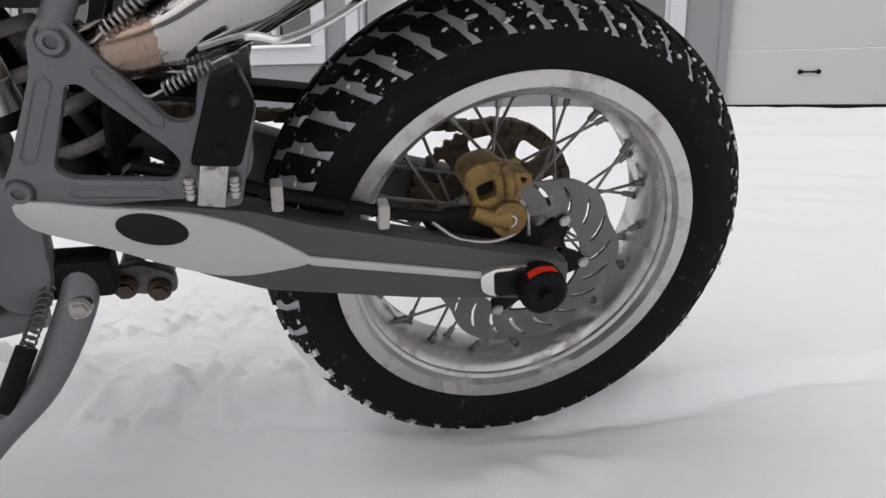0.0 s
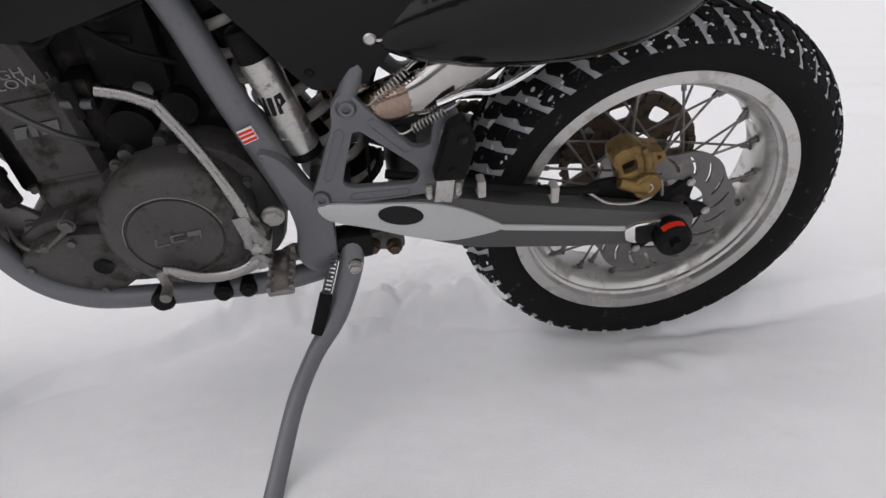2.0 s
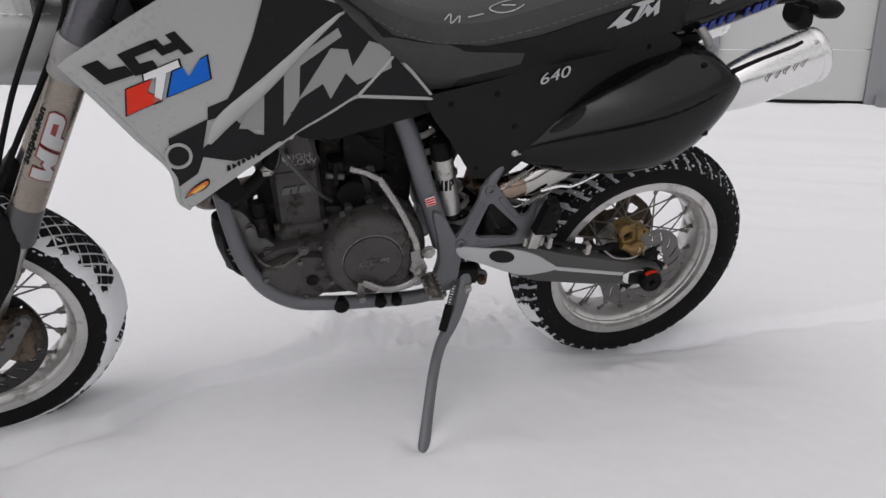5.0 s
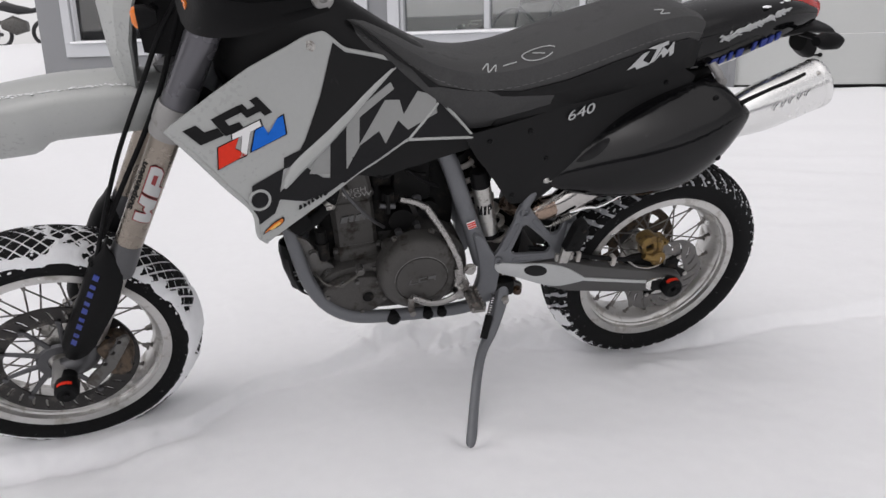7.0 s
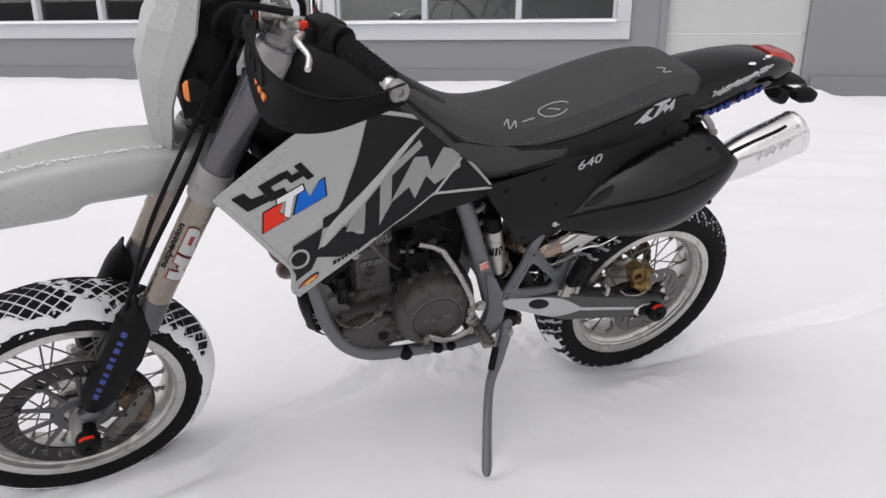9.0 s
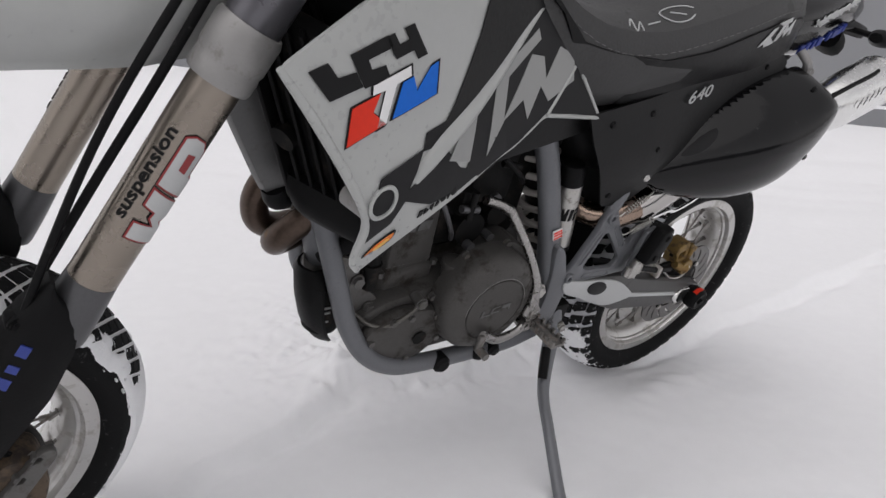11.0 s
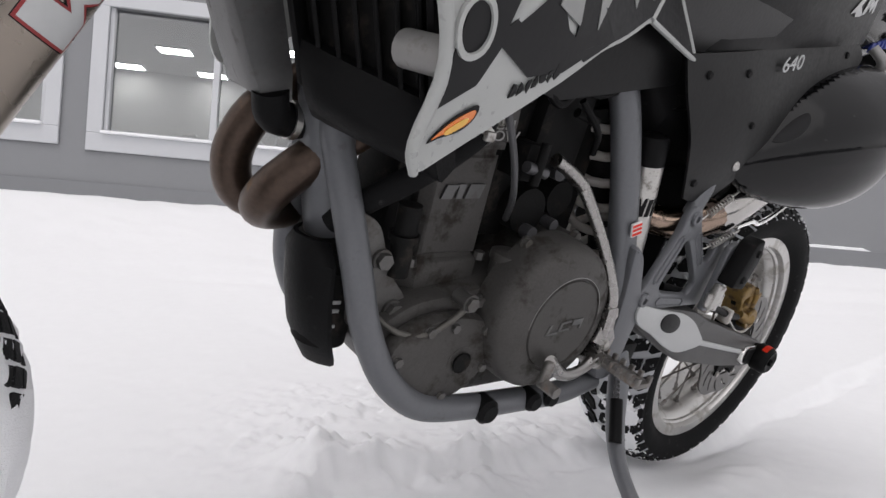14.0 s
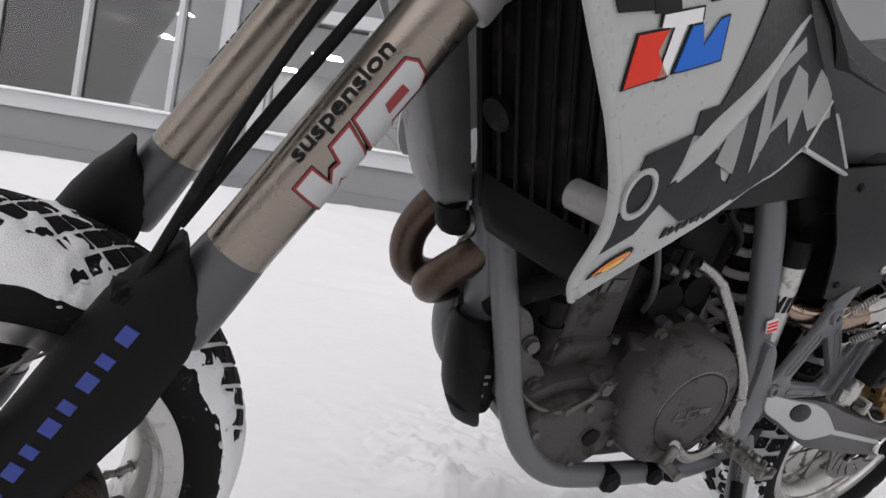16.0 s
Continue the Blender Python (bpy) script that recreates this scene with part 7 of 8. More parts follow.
def leg(o):
    u = bmesh.new()
    tube(u, [along(0.545) + o, along(0.815) + o], 0.030, 30, 1)
    a_ = part("fork_tube", u, "forkupper", bike, "dark anodised upper fork tube")
    u = bmesh.new()
    tube(u, [along(0.288) + o, along(0.295) + o, along(0.52) + o], 0.0272, 30, 1)
    b_ = part("fork_sleeve", u, "forktan", bike, "titanium-coloured fork sleeve with logo")
    u = bmesh.new()
    tube(u, [along(0.214) + o, along(0.219) + o, along(0.252) + o, along(0.288) + o], [0.0285, 0.030, 0.0295, 0.0275], 30, 2)
    part("fork_seal", u, "fork_foot", b_, "grey fork seal housing")
    u = bmesh.new()
    tube(u, [along(-0.01) + o, along(0.218) + o], 0.0215, 24, 1)
    part("fork_slider", u, "steel", bike, "bright fork stanchion")
    u = bmesh.new()
    ax = FRONT @ Vector((0, -0.100 if o.length < 0.01 else 0.100, 0))
    tube(u, [along(0.03) + o, along(-0.02) + o, (along(-0.035) + o).lerp(ax, 0.6), ax], [0.024, 0.026, 0.026, 0.024], 18, 4)
    part("fork_foot", u, "fork_foot", bike, "cast alloy fork foot")
    return a_, b_


left = leg(Vector((0, 0, 0)))
right = leg(OFF)
UV = FD
side_ = Vector((0, 1, 0)).cross(UV).normalized()
outv = side_.cross(UV).normalized()
if outv.y > 0:
    outv = -outv
side_ = UV.cross(outv).normalized() * -1.0
if side_.x > 0:
    side_ = -side_


def on_leg(o, mid, r=0.0276, turn=0.0):
    """Wraps (along the leg, round it, out) onto the sleeve."""
    c = along(mid) + o

    def to(u_, v_, w_):
        t = v_ / r + turn
        return c + UV * u_ + (outv * math.cos(t) + side_ * math.sin(t)) * (r + w_ + 0.0004)
    return to


def grown(pts, d):
    """The outline pushed outwards by d."""
    n_ = len(pts)
    area = sum(pts[i - 1][0] * pts[i][1] - pts[i][0] * pts[i - 1][1] for i in range(n_))
    out = []
    for i in range(n_):
        a_, b_, c_ = Vector(pts[i - 1]), Vector(pts[i]), Vector(pts[(i + 1) % n_])
        u_, v_ = (b_ - a_).normalized(), (c_ - b_).normalized()
        k = Vector((u_.y, -u_.x)) + Vector((v_.y, -v_.x))
        k *= (1 if area > 0 else -1) * min(2.0, 2 / max(0.2, k.length_squared)) * d
        out.append(tuple(b_ + k))
    return out


def wrap(outline, mid, mat, w_, parent, label="", o=Vector((0, 0, 0)), turn=0.0, name="logo_shape"):
    bm = bmesh.new()
    bmesh.ops.triangulate(bm, faces=[bm.faces.new([bm.verts.new((x, z, 0)) for x, z in outline])])
    for no, span in ((Vector((1, 0, 0)), 0.012), (Vector((0, 1, 0)), 0.004)):
        for k in range(-14, 15):
            bmesh.ops.bisect_plane(bm, geom=bm.verts[:] + bm.edges[:] + bm.faces[:], plane_co=no * k * span, plane_no=no)
    f = on_leg(o, mid, turn=turn)
    for v_ in bm.verts:
        v_.co = f(v_.co.x, v_.co.y, w_)
    r = bmesh.ops.extrude_face_region(bm, geom=bm.faces[:])
    for g in r["geom"]:
        if isinstance(g, bmesh.types.BMVert):
            c = along(g.co.z)
            g.co += (outv if o.length < 0.01 else -outv) * 0.0006
    return part(name, bm, mat, parent, label)


for lg, o, tn, sg in ((left[1], Vector((0, 0, 0)), 0.42, 1), (right[1], OFF, math.pi - 0.60, -1)):
    lettering("suspension", 0.0195, (lambda o=o, tn=tn, sg=sg: (lambda u_, v_, w_: on_leg(o, 0.418, turn=tn)(sg * u_ * 1.30, sg * (v_ + 0.0125), w_)))(), "black", lg, "black lettering up the leg", bold=0.02)
    for o_ in ([(-0.064, 0.0), (-0.046, 0.0), (-0.042, -0.016), (-0.035, -0.0095), (-0.027, -0.0105), (-0.025, 0.0), (-0.006, 0.0), (-0.009, -0.026), (-0.027, -0.026), (-0.034, -0.019), (-0.041, -0.026), (-0.060, -0.026)], [(0.000, 0.0), (0.054, 0.0), (0.060, -0.006), (0.060, -0.015), (0.052, -0.020), (0.022, -0.020), (0.020, -0.026), (-0.002, -0.026)]):
        for d_, mt, w_ in ((0.0024, "black", 0.0002), (0.0016, "darkred", 0.0008), (-0.0004, "armlight", 0.0014)):
            wrap([(x * sg, z * sg) for x, z in grown([(x * 1.06 + 0.28 * z, z * 1.22) for x, z in o_], d_)], 0.415, mt, w_, lg, "%s logo shape" % ("light" if mt == "armlight" else mt), o, tn - 0.12 * sg)
    wrap([(x * sg, z * sg) for x, z in ((0.020, -0.0165), (0.023, -0.009), (0.043, -0.009), (0.043, -0.0165))], 0.415, "darkred", 0.0022, lg, "", o, tn - 0.12 * sg)
# clamps
bm = bmesh.new()
for o in (Vector((0, 0, 0)), OFF):
    tube(bm, [along(0.520) + o, along(0.524) + o, along(0.536) + o, along(0.540) + o, along(0.545) + o, along(0.574) + o, along(0.580) + o], [0.033, 0.0345, 0.0345, 0.0335, 0.0355, 0.0355, 0.033], 28, 1)
c0, c1 = along(0.54), along(0.54) + OFF
tube(bm, [c0 + Vector((0.012, 0.02, 0.004)), (c0 + c1) / 2 + Vector((0.05, 0, 0.02)), c1 + Vector((0.012, -0.02, 0.004))], 0.022, 12, 5)
part("lower_clamp", bm, "clampgrey", bike, "cast light alloy lower fork clamp")
bm = bmesh.new()
for o in (Vector((0, 0, 0)), OFF):
    tube(bm, [along(0.765) + o, along(0.80) + o, along(0.812) + o], [0.036, 0.036, 0.030], 28, 1)
    tube(bm, [along(0.812) + o, along(0.822) + o], 0.020, 18, 1)
c0, c1 = along(0.785), along(0.785) + OFF
tube(bm, [c0 + Vector((0.01, 0.02, 0)), (c0 + c1) / 2 + Vector((0.05, 0, 0.02)), c1 + Vector((0.01, -0.02, 0))], 0.020, 12, 5)
part("upper_clamp", bm, "clampgrey", bike, "cast alloy upper fork clamp")
bm = bmesh.new()
rod(bm, (along(0.54) + OFF / 2 + Vector((0.055, 0, 0.0))), (along(0.80) + OFF / 2 + Vector((0.055, 0, 0))), 0.03, 18)
part("steering_head", bm, "frame", bike, "grey steering head")


# fork guards: a shell round the front and outer side of each leg
GUARD = [(-0.014, 0.030), (0.004, 0.0375), (0.026, 0.0380), (0.042, 0.032), (0.054, 0.018), (0.058, 0.0), (0.056, -0.014)]


def guard_at(z, k, scale=1.0, front=0.0, lift=0.0):
    f_, o_ = GUARD[k]
    return along(z) + side_ * (front + (f_ - 0.02) * scale + 0.02 + lift * f_ / 0.05) + outv * (o_ * (0.55 + 0.45 * scale) + lift * o_ / 0.04)


def guard(o):
    rings = []
    for z, sc, fr in ((0.280, 0.05, 0.020), (0.273, 0.16, 0.018), (0.258, 0.50, 0.008), (0.241, 0.80, 0.003), (0.212, 1.0, 0.0), (0.15, 1.1, -0.002), (0.09, 1.0, 0.002), (0.04, 0.95, 0.006), (0.01, 0.8, 0.010), (-0.01, 0.5, 0.012)):
        n_ = range(len(GUARD))
        rings.append([guard_at(z, k, sc, fr) + o for k in n_] + [guard_at(z, k, sc, fr, -0.004) + o for k in reversed(n_)])
    return loft(bmesh.new(), rings)


g1 = part("fork_guard", guard(Vector((0, 0, 0))), "plastic", bike, "black plastic fork guard with dark blue logo bars")
g2 = part("fork_guard", guard(OFF), "plastic", bike, "black plastic fork guard")
# the raised bars of its logo
random.seed(21)
for k in range(9):
    z = 0.042 + 0.021 * k
    bm = bmesh.new()
    rings = []
    for dz in (-0.0065, 0.0065 - 0.004 * (k % 2)):
        a_, c_ = [[guard_at(z + dz, j, 1.0, 0.0, l_) for l_ in (0.0014, -0.002)] for j in (2, 3)]
        q = [[a_[i].lerp(c_[i], f_) for i in (0, 1)] for f_ in (0.35, 1.0)]
        rings.append([q[0][0], q[1][0], q[1][1], q[0][1]])
    loft(bm, rings)
    part("logo_bar", bm, "deepblue", g1)
# brake and clutch hoses down the fork
bm = bmesh.new()
tube(bm, [(-1.08, -0.12, 0.92), (-1.127, -0.115, 0.79), (-1.175, -0.11, 0.713), (-1.228, -0.10, 0.610), (-1.285, -0.10, 0.50), (-1.320, -0.10, 0.42), (-1.352, -0.105, 0.338), (-1.380, -0.110, 0.262)], 0.0046, 10, 6)
hz = part("brake_hose", bm, "plastic", bike, "black front brake hose")
bm = bmesh.new()
tube(bm, [(-1.07, -0.10, 0.93), (-1.11, -0.095, 0.82), (-1.158, -0.085, 0.70), (-1.198, -0.075, 0.60), (-1.250, -0.08, 0.50), (-1.302, -0.09, 0.41), (-1.360, -0.10, 0.305)], 0.0052, 10, 6)
part("cable_sleeve", bm, "rubber", hz, "black cable sleeve")
bm = bmesh.new()
c = Vector((-1.388, -0.112, 0.247))
rod(bm, c + Vector((0, -0.004, 0)), c + Vector((0, 0.02, 0)), 0.010, 14)
box(bm, c + Vector((-0.012, 0.0, -0.016)), c + Vector((0.012, 0.016, 0.010)), 0.004)
bolt(bm, c + Vector((0, -0.004, 0)), 0.006, 0.005)
part("hose_bracket", bm, "plastic", hz, "black hose bracket")
bm = bmesh.new()
tube(bm, [(-1.39, -0.110, 0.24), (-1.405, -0.105, 0.18), (-1.427, -0.10, 0.11), (-1.427, -0.10, 0.06), (-1.407, -0.10, 0.03)], 0.0045, 8, 6)
part("brake_line", bm, "plastic", hz, "thin brake line")
# front caliper and axle
bm = plate(bmesh.new(), rounded([(-1.432, 0.055), (-1.40, 0.075), (-1.372, 0.060), (-1.362, 0.02), (-1.368, -0.02), (-1.392, -0.035), (-1.42, -0.02), (-1.418, 0.015)], 0.01), -0.118, -0.060, 0.007)
fc = part("front_caliper", bm, "sprocket", bike, "grimy brown front brake caliper", m=DROP)
bm = plate(bmesh.new(), rounded([(-1.47, -0.03), (-1.42, 0.022), (-1.372, 0.088), (-1.358, 0.092), (-1.352, 0.078), (-1.40, 0.0), (-1.45, -0.05)], 0.008), -0.128, -0.115, 0.003, [[(-1.376 + 0.006 * math.cos(k), 0.078 + 0.006 * math.sin(k)) for k in (0, 1.05, 2.1, 3.14, 4.19, 5.24)], [(-1.396 + 0.007 * math.cos(k), 0.05 + 0.007 * math.sin(k)) for k in (0, 1.05, 2.1, 3.14, 4.19, 5.24)], [(-1.418 + 0.006 * math.cos(k), 0.02 + 0.006 * math.sin(k)) for k in (0, 1.05, 2.1, 3.14, 4.19, 5.24)]])
part("caliper_bracket", bm, "engine_light", fc, "drilled alloy caliper bracket")
bm = bmesh.new()
rod(bm, FRONT @ Vector((0, -0.14, 0)), FRONT @ Vector((0, 0.14, 0)), 0.012, 16)
part("front_axle", bm, "steel", bike, "steel front axle")
bm = bmesh.new()
lathe(bm, [(0.0, -0.155), (0.0175, -0.155), (0.020, -0.150), (0.020, -0.120), (0.0215, -0.112), (0.0215, -0.090)], 28)
bmesh.ops.transform(bm, matrix=FRONT, verts=bm.verts)
part("axle_sleeve", bm, "clampgrey", bike, "grey axle sleeve")
bm = bmesh.new()
lathe(bm, [(0.0, -0.192), (0.006, -0.192), (0.0065, -0.186), (0.019, -0.188), (0.0235, -0.184), (0.025, -0.176), (0.025, -0.152), (0.021, -0.147), (0.019, -0.125)], 28)
bmesh.ops.transform(bm, matrix=FRONT @ Matrix.Translation((0.012, 0, 0)), verts=bm.verts)
fp = part("crash_pad", bm, "plastic", bike, "black nylon axle crash pad with a red mark")
bm = bmesh.new()
lathe(bm, [(0.0256, -0.178), (0.0256, -0.169)], 40, cap=False)
bmesh.ops.delete(bm, geom=[v_ for v_ in bm.verts if v_.co.z < 0.0195], context="VERTS")
bmesh.ops.transform(bm, matrix=FRONT @ Matrix.Translation((0.012, 0, 0)), verts=bm.verts)
part("print", bm, "red", fp, "red print")

# ---- front mudguard, headlamp mask, bars ----
FM = Matrix.Translation((-1.21, 0.005, 0.60)) @ pose(0, 0, 0, 0, 0, 5.0)
bm = bmesh.new()
rings = []
for x, zc, w, skirt in ((0.10, -0.014, 0.045, 0.045), (0.03, -0.010, 0.066, 0.066), (-0.05, -0.005, 0.078, 0.084), (-0.10, -0.005, 0.081, 0.086), (-0.15, -0.006, 0.083, 0.085), (-0.19, -0.009, 0.084, 0.083), (-0.205, -0.011, 0.084, 0.085), (-0.220, -0.013, 0.084, 0.096), (-0.235, -0.015, 0.083, 0.101), (-0.27, -0.020, 0.081, 0.099), (-0.32, -0.030, 0.078, 0.092), (-0.42, -0.056, 0.070, 0.074), (-0.52, -0.088, 0.058, 0.046), (-0.58, -0.113, 0.042, 0.022), (-0.60, -0.122, 0.02, 0.008)):
    top = [(-0.78, -1.0), (-0.80, -0.88), (-0.87, -0.80), (-0.95, -0.45), (-0.93, -0.16), (-0.84, -0.04), (-0.70, 0.0), (-0.35, 0.20), (0, 0.27), (0.35, 0.20), (0.70, 0.0), (0.84, -0.04), (0.93, -0.16), (0.95, -0.45), (0.87, -0.80), (0.80, -0.88), (0.78, -1.0)]
    ring = [FM @ Vector((x, a_ * w, zc + (b_ * skirt if b_ < 0 else b_ * 0.06))) for a_, b_ in top]
    ring += [FM @ Vector((x, a_ * (w - 0.004), zc - 0.004 + (b_ * skirt * 0.95 if b_ < 0 else b_ * 0.06))) for a_, b_ in top[::-1]]
    rings.append(ring)
loft(bm, rings)
mud = part("front_mudguard", bm, "bodywhite", bike, "light grey front mudguard with a trace of snow")
bm = bmesh.new()
random.seed(12)
for k in range(130):
    x = -0.02 - 0.40 * k / 130
    y = -0.045 + random.uniform(-0.007, 0.007)
    bmesh.ops.create_icosphere(bm, subdivisions=1, radius=random.uniform(0.0008, 0.0030), matrix=FM @ Matrix.Translation((x, y, 0.000 - 0.14 * max(0, -x - 0.12) ** 1.3)) @ Matrix.Diagonal((1.6, 1, 0.5, 1)))
part("snow_dust", bm, "snow", mud, "line of snow on the mudguard")
MM = Matrix.Translation((-1.185, 0.0, 0.75)) @ pose(0, 0, 0, 0, 0, 5.0)
bm = bmesh.new()
rings = []
for z, xf, xb, w in ((-0.176, -0.080, -0.074, 0.022), (-0.168, -0.092, -0.066, 0.044), (-0.115, -0.100, -0.060, 0.070), (-0.06, -0.102, -0.056, 0.086), (0.0, -0.104, -0.040, 0.106), (0.075, -0.080, -0.006, 0.116), (0.15, -0.036, 0.012, 0.100), (0.21, 0.0, 0.020, 0.062), (0.23, 0.012, 0.026, 0.045)):
    ring = []
    cols = (-1, -0.80, -0.42, 0.42, 0.80, 1)
    for a_ in cols:
        d = 1 - abs(a_) ** 2.6
        ring.append(MM @ Vector((xb + (xf - xb) * d, a_ * w, z)))
    for a_ in cols[::-1]:
        d = 1 - abs(a_) ** 2.6
        ring.append(MM @ Vector((xb + 0.005 + (xf - xb) * d, a_ * (w - 0.005), z + 0.001)))
    rings.append(ring)
loft(bm, rings)
mask = part("headlamp_mask", bm, "bodywhite", bike, "light grey faceted headlamp mask", angle=9)
bm = bmesh.new()
MMI = MM @ Matrix.Translation((0.016, 0, 0)) @ Matrix.Diagonal((1, 0.8, 0.9, 1))
loft(bm, [[MMI @ Vector((-0.097 + 0.055 * abs(y / 0.1) ** 2.4 + 0.02 * max(0, z) / 0.06, y, z)) for y, z in rounded([(-0.085, -0.05), (0.085, -0.05), (0.095, 0.03), (0.06, 0.06), (-0.06, 0.06), (-0.095, 0.03)], 0.02)], [MMI @ Vector((-0.104 + 0.055 * abs(y / 0.1) ** 2.4 + 0.02 * max(0, z) / 0.06, y, z)) for y, z in rounded([(-0.08, -0.045), (0.08, -0.045), (0.09, 0.028), (0.056, 0.055), (-0.056, 0.055), (-0.09, 0.028)], 0.02)]])
part("headlamp", bm, "chrome", mask, "clear headlamp lens")
bm = bmesh.new()
loft(bm, [[MM @ Vector((x, y, z)) for y, z in ((-w, -0.085), (w, -0.085), (w * 1.15, 0.02), (w * 0.8, h), (-w * 0.8, h), (-w * 1.15, 0.02))] for x, w, h in ((-0.035, 0.070, 0.06), (0.0, 0.088, 0.10), (0.06, 0.080, 0.13))])
part("lamp_housing", bm, "plastic", mask, "black housing behind the mask")


def front_indicator(s_):
    bm = bmesh.new()
    c = Vector((-1.196, s_ * 0.150, 0.748))
    loft(bm, [round_ring(c.x + dx, c.z, h_, w_, c.y, 14, 2.4) for dx, h_, w_ in ((-0.005, 0.020, 0.009), (0.010, 0.020, 0.012), (0.026, 0.010, 0.008))])
    rod(bm, (c.x + 0.02, s_ * 0.07, 0.75), (c.x + 0.012, s_ * 0.12, 0.75), 0.008, 10)
    o = part("front_indicator", bm, "plastic", bike, "black front indicator")
    bm = bmesh.new()
    loft(bm, [round_ring(c.x + dx, c.z, h_, w_, c.y, 14, 2.4) for dx, h_, w_ in ((-0.014, 0.010, 0.003), (-0.010, 0.017, 0.006), (-0.004, 0.019, 0.008))])
    part("lens", bm, "orange", o, "orange lens")


front_indicator(-1)
front_indicator(1)
BM = Matrix.Translation((-1.055, 0.005, 0.865)) @ pose(0, 0, 0, 0, 0, 5.5)
bm = bmesh.new()
BAR = {-1: [(-0.923, -0.372, 0.835), (-0.970, -0.280, 0.864), (-1.005, -0.190, 0.868), (-1.050, -0.070, 0.835)], 1: [(-0.965, 0.385, 0.835), (-1.010, 0.290, 0.864), (-1.035, 0.200, 0.868), (-1.062, 0.080, 0.835)]}
tube(bm, BAR[-1] + BAR[1][::-1], 0.0112, 14, 6)
bar = part("handlebar", bm, "alu", bike, "alloy handlebar")
bm = bmesh.new()
for y in (-0.035, 0.035):
    box(bm, (-0.02, y - 0.014, -0.06), (0.02, y + 0.014, -0.012), 0.005, BM)
part("bar_clamp", bm, "alu", bar, "alloy bar clamp")
for s_ in (-1, 1):
    bm = bmesh.new()
    a_, c_ = Vector(BAR[s_][1]), Vector(BAR[s_][0]) + Vector((0, -s_ * 0.012, 0.004))
    steps = [0.0, 0.03] + [0.06 + 0.032 * k for k in range(29)] + [1.0]
    tube(bm, [a_.lerp(c_, f_) for f_ in steps], [0.020, 0.0195] + [0.0165 if k % 3 else 0.0182 for k in range(29)] + [0.0165], 16, 1)
    part("grip", bm, "rubber", bar, "ribbed black rubber grip")
    bm = bmesh.new()
    a_ = Vector(BAR[s_][2]).lerp(Vector(BAR[s_][1]), 0.45)
    box(bm, (-0.024, -0.032, -0.022), (0.024, 0.034, 0.024), 0.010, Matrix.Translation(a_) @ pose(0, 0, 0, 0, 0, s_ * -18))
    rod(bm, a_ + Vector((0.006, s_ * 0.022, 0)), a_ + Vector((0.018, s_ * 0.045, 0)), 0.024, 16)
    box(bm, (-0.040, -0.012, -0.012), (-0.016, 0.016, 0.014), 0.005, Matrix.Translation(a_) @ pose(0, 0, 0, 0, 0, s_ * -18))
    sw = part("switch_block", bm, "plastic", bar, "black switch and lever block")
    bm = bmesh.new()
    tube(bm, [a_ + Vector((-0.036, s_ * 0.012, 0.004)), a_ + Vector((-0.050, s_ * 0.026, 0.002)), a_ + Vector((-0.048, s_ * 0.046, -0.002)), a_ + Vector((-0.040, s_ * 0.066, -0.012)), a_ + Vector((-0.046, s_ * 0.086, -0.024))], [0.006, 0.006, 0.0052, 0.0048, 0.0052], 10, 5)
    part("lever", bm, "alu", bar, "bright hand lever")
    bm = bmesh.new()
    box(bm, (-0.006, -0.006, -0.006), (0.006, 0.006, 0.006), 0.002, Matrix.Translation(a_ + Vector((-0.036, s_ * 0.008, 0.016))))
    part("adjuster", bm, "red", bar, "small red adjuster")
    # handguard: a curved shell in front of the grip, open above
    sh_ = -0.04 if s_ > 0 else 0.0
    knots = ((-0.915, 0.392, 0.836, 0.015, 0.016), (-0.975, 0.408, 0.830, 0.012, 0.022), (-1.030, 0.415, 0.828, 0.018, 0.032), (-1.075, 0.395, 0.832, 0.028, 0.042), (-1.100, 0.345, 0.845, 0.030, 0.050), (-1.108, 0.290, 0.865, 0.028, 0.018), (-1.098, 0.235, 0.880, 0.018, 0.012))
    line_ = spline([(x + sh_, s_ * y, z) for x, y, z, u_, d_ in knots], 4)
    ups = spline([(u_, d_, 0) for x, y, z, u_, d_ in knots], 4)
    bm = bmesh.new()
    rings = []
    for i, p in enumerate(line_):
        q = (line_[min(i + 1, len(line_) - 1)] - line_[max(i - 1, 0)]).normalized()
        n_ = Vector((0, 0, 1)).cross(q).normalized() * 0.0028
        out_ = Vector((0, 0, 1)).cross(q).normalized() * (0.010 * s_)
        u_, d_ = Vector((0, 0, ups[i].x)), Vector((0, 0, -ups[i].y))
        rings.append([p + u_ - out_ + n_, p + u_ * 0.5 + n_, p + d_ * 0.5 + n_, p + d_ - out_ + n_, p + d_ - out_ - n_, p + d_ * 0.5 - n_, p + u_ * 0.5 - n_, p + u_ - out_ - n_])
    loft(bm, rings)
    hg = part("handguard", bm, "plastic", bike, "black plastic handguard with orange logo bars")
    bm = bmesh.new()
    lathe(bm, [(0.0, -0.006), (0.0055, -0.006), (0.0065, -0.009), (0.0150, -0.009), (0.0165, -0.007), (0.0165, 0.006)], 24)
    bmesh.ops.transform(bm, matrix=Matrix.Translation(line_[0] + Vector((-0.006, 0, 0))) @ (pose(0, 0, 0, 0, 0, 12) if s_ < 0 else pose(0, 0, 0, 0, 0, 168)), verts=bm.verts)
    part("bar_end", bm, "clampgrey", hg, "round alloy bar end")
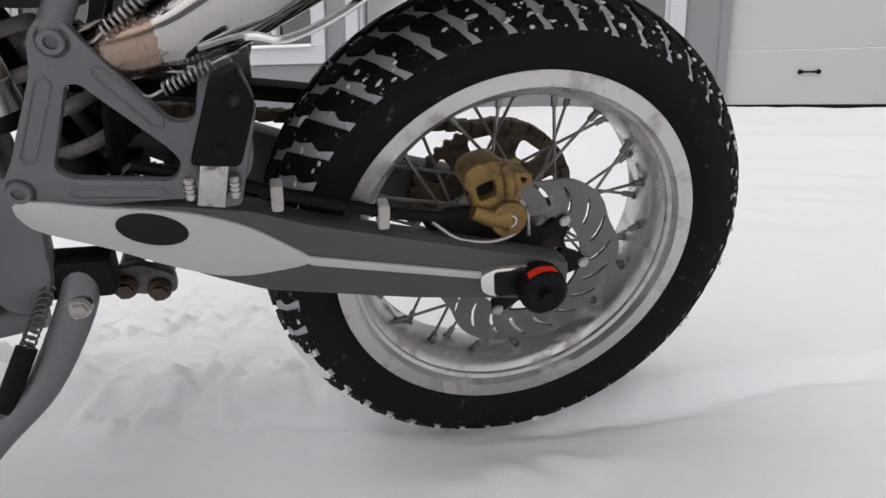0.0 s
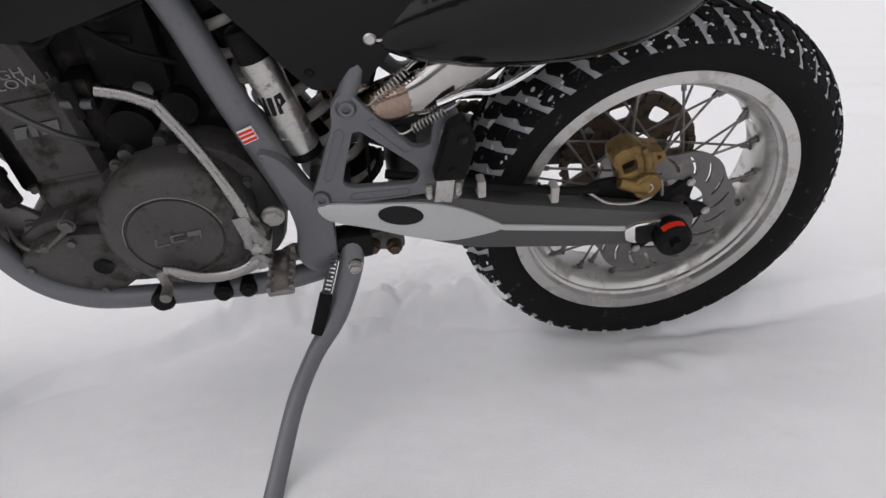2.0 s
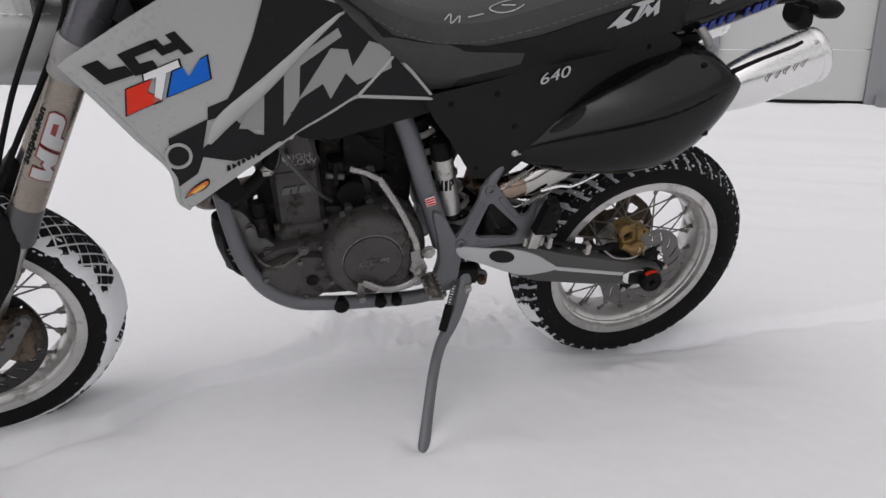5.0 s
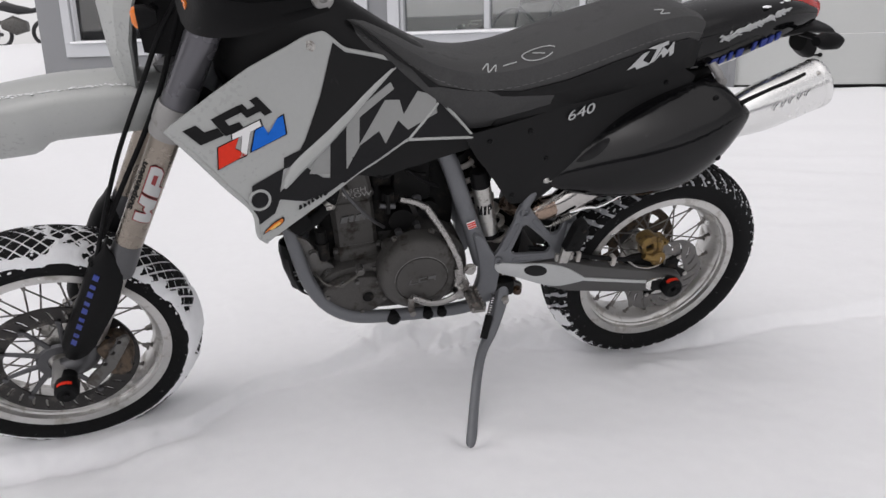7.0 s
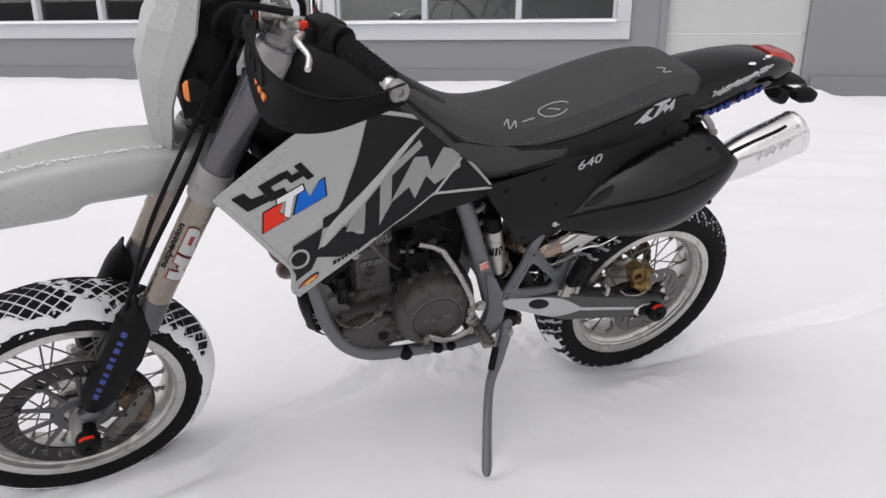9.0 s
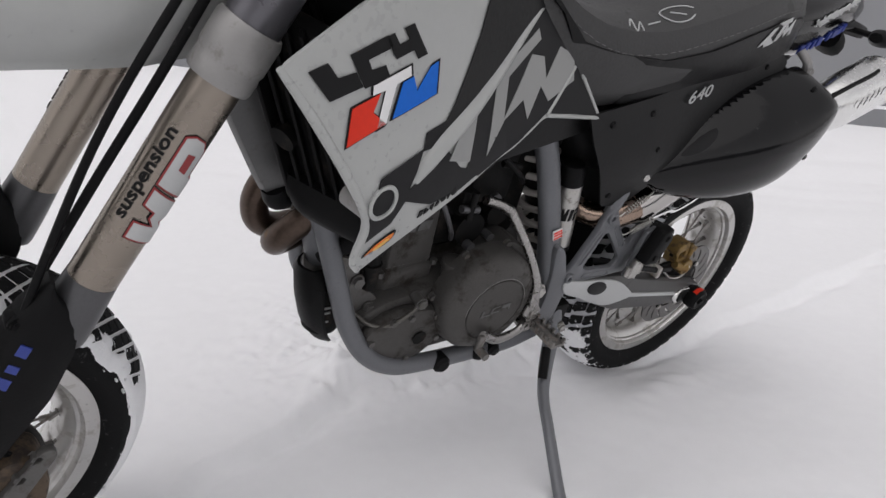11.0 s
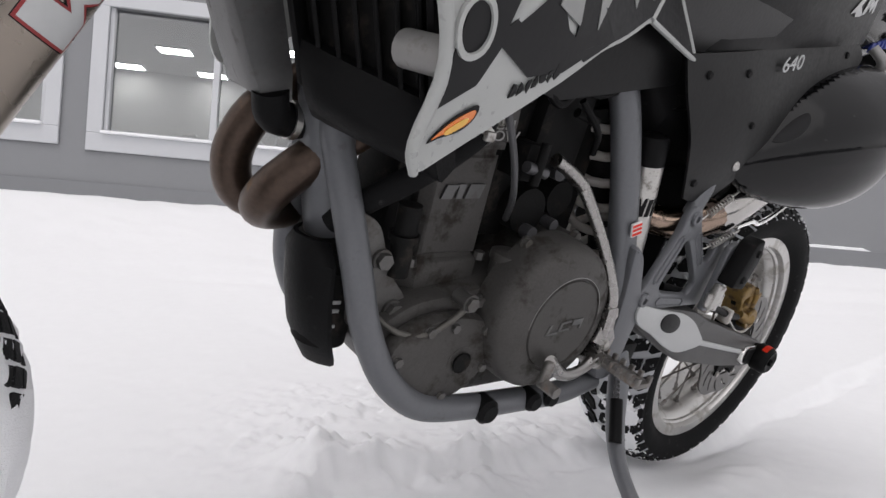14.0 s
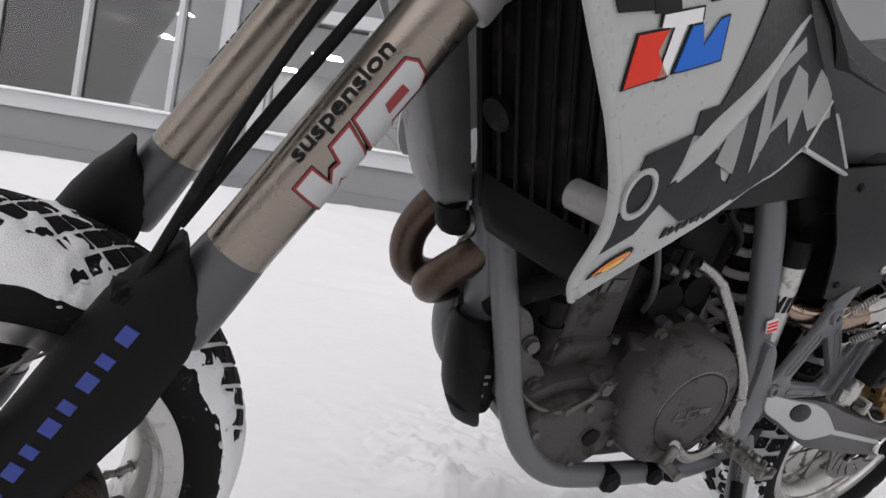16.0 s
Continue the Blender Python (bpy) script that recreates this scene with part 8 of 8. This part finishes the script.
    for k in range(3):
        bm = bmesh.new()
        p = line_[len(line_) - 5 - 2 * k] + Vector((0, 0, 0.002))
        box(bm, (-0.006, -0.0022, -0.014), (0.0005, 0.0022, 0.014), 0.001, Matrix.Translation(p))
        part("vent", bm, "black", hg)
    for k in range(3):
        bm = bmesh.new()
        i = 16 + k
        q = (line_[i + 1] - line_[i - 1]).normalized()
        m_ = Matrix.Translation(line_[i] + Vector((-0.002, 0, -0.032))) @ q.to_track_quat("X", "Z").to_matrix().to_4x4()
        box(bm, (-0.005, -0.0040, -0.010), (0.005, 0.0040, 0.010), 0.001, m_)
        part("logo_bar", bm, "orange", hg, "orange logo bar")
bm = bmesh.new()
a_ = Vector((-1.0, -0.200, 0.885))
rod(bm, a_, a_ + Vector((0.0, 0, 0.03)), 0.009, 10)
rod(bm, a_ + Vector((0, 0, 0.03)), a_ + Vector((-0.008, -0.004, 0.17)), 0.0045, 10)
part("mirror_stem", bm, "chrome", bar, "bright mirror stem")
bm = bmesh.new()
box(bm, (-0.055, -0.06, -0.03), (0.02, 0.06, 0.03), 0.014, BM @ Matrix.Translation((-0.03, 0, 0.02)))
dash = part("dash", bm, "plastic", bike, "black dash with a snowy top")
bm = bmesh.new()
lathe(bm, [(0.0, 0.036), (0.026, 0.036), (0.029, 0.030), (0.029, 0.0)], 24)
bmesh.ops.transform(bm, matrix=BM @ Matrix.Translation((0.02, -0.05, 0.03)) @ pose(0, 0, 0, 0, 25, 0), verts=bm.verts)
part("gauge", bm, "fork_foot", dash, "round gauge")
for q, mt in ((((-1.13, -0.02, 0.90), (-1.11, -0.10, 0.94), (-1.02, -0.14, 0.90), (-1.0, -0.10, 0.85)), "plastic"), (((-1.12, 0.0, 0.89), (-1.09, -0.06, 0.91), (-1.03, -0.09, 0.88), (-1.02, -0.05, 0.82)), "steel"), (((-1.10, -0.07, 0.80), (-1.15, -0.10, 0.83), (-1.12, -0.13, 0.88), (-1.03, -0.17, 0.88)), "plastic"), (((-1.06, -0.03, 0.70), (-1.09, -0.05, 0.62), (-1.06, -0.06, 0.55)), "plastic")):
    bm = tube(bmesh.new(), q, 0.006, 10, 6)
    part("cable", bm, mt, bike, "cables behind the headlamp")
bm = bmesh.new()
box(bm, (-1.075, -0.035, 0.825), (-1.045, -0.008, 0.84), 0.004)
part("key_switch", bm, "red", dash, "small red switch")
# stickers on the frame tube
bm = bmesh.new()
for k, mt in ((0, 0),):
    box(bm, (-0.012, -0.0015, -0.011), (0.012, 0.0015, 0.011), 0.0004, Matrix.Translation((-0.580, -0.1170, 0.251)) @ pose(0, 0, 0, -6, -18, 0) @ Matrix.Diagonal((0.85, 1, 0.85, 1)))
stk = part("sticker", bm, "white", bike, "white and red sticker on the frame tube")
bm = bmesh.new()
for z in (0.0055, 0.0, -0.006):
    box(bm, (-0.0095, -0.0022, z - 0.0017), (0.0095, 0.0, z + 0.0017), 0, Matrix.Translation((-0.580, -0.1170, 0.251)) @ pose(0, 0, 0, -6, -18, 0))
part("sticker_bars", bm, "red", stk, "red bars")
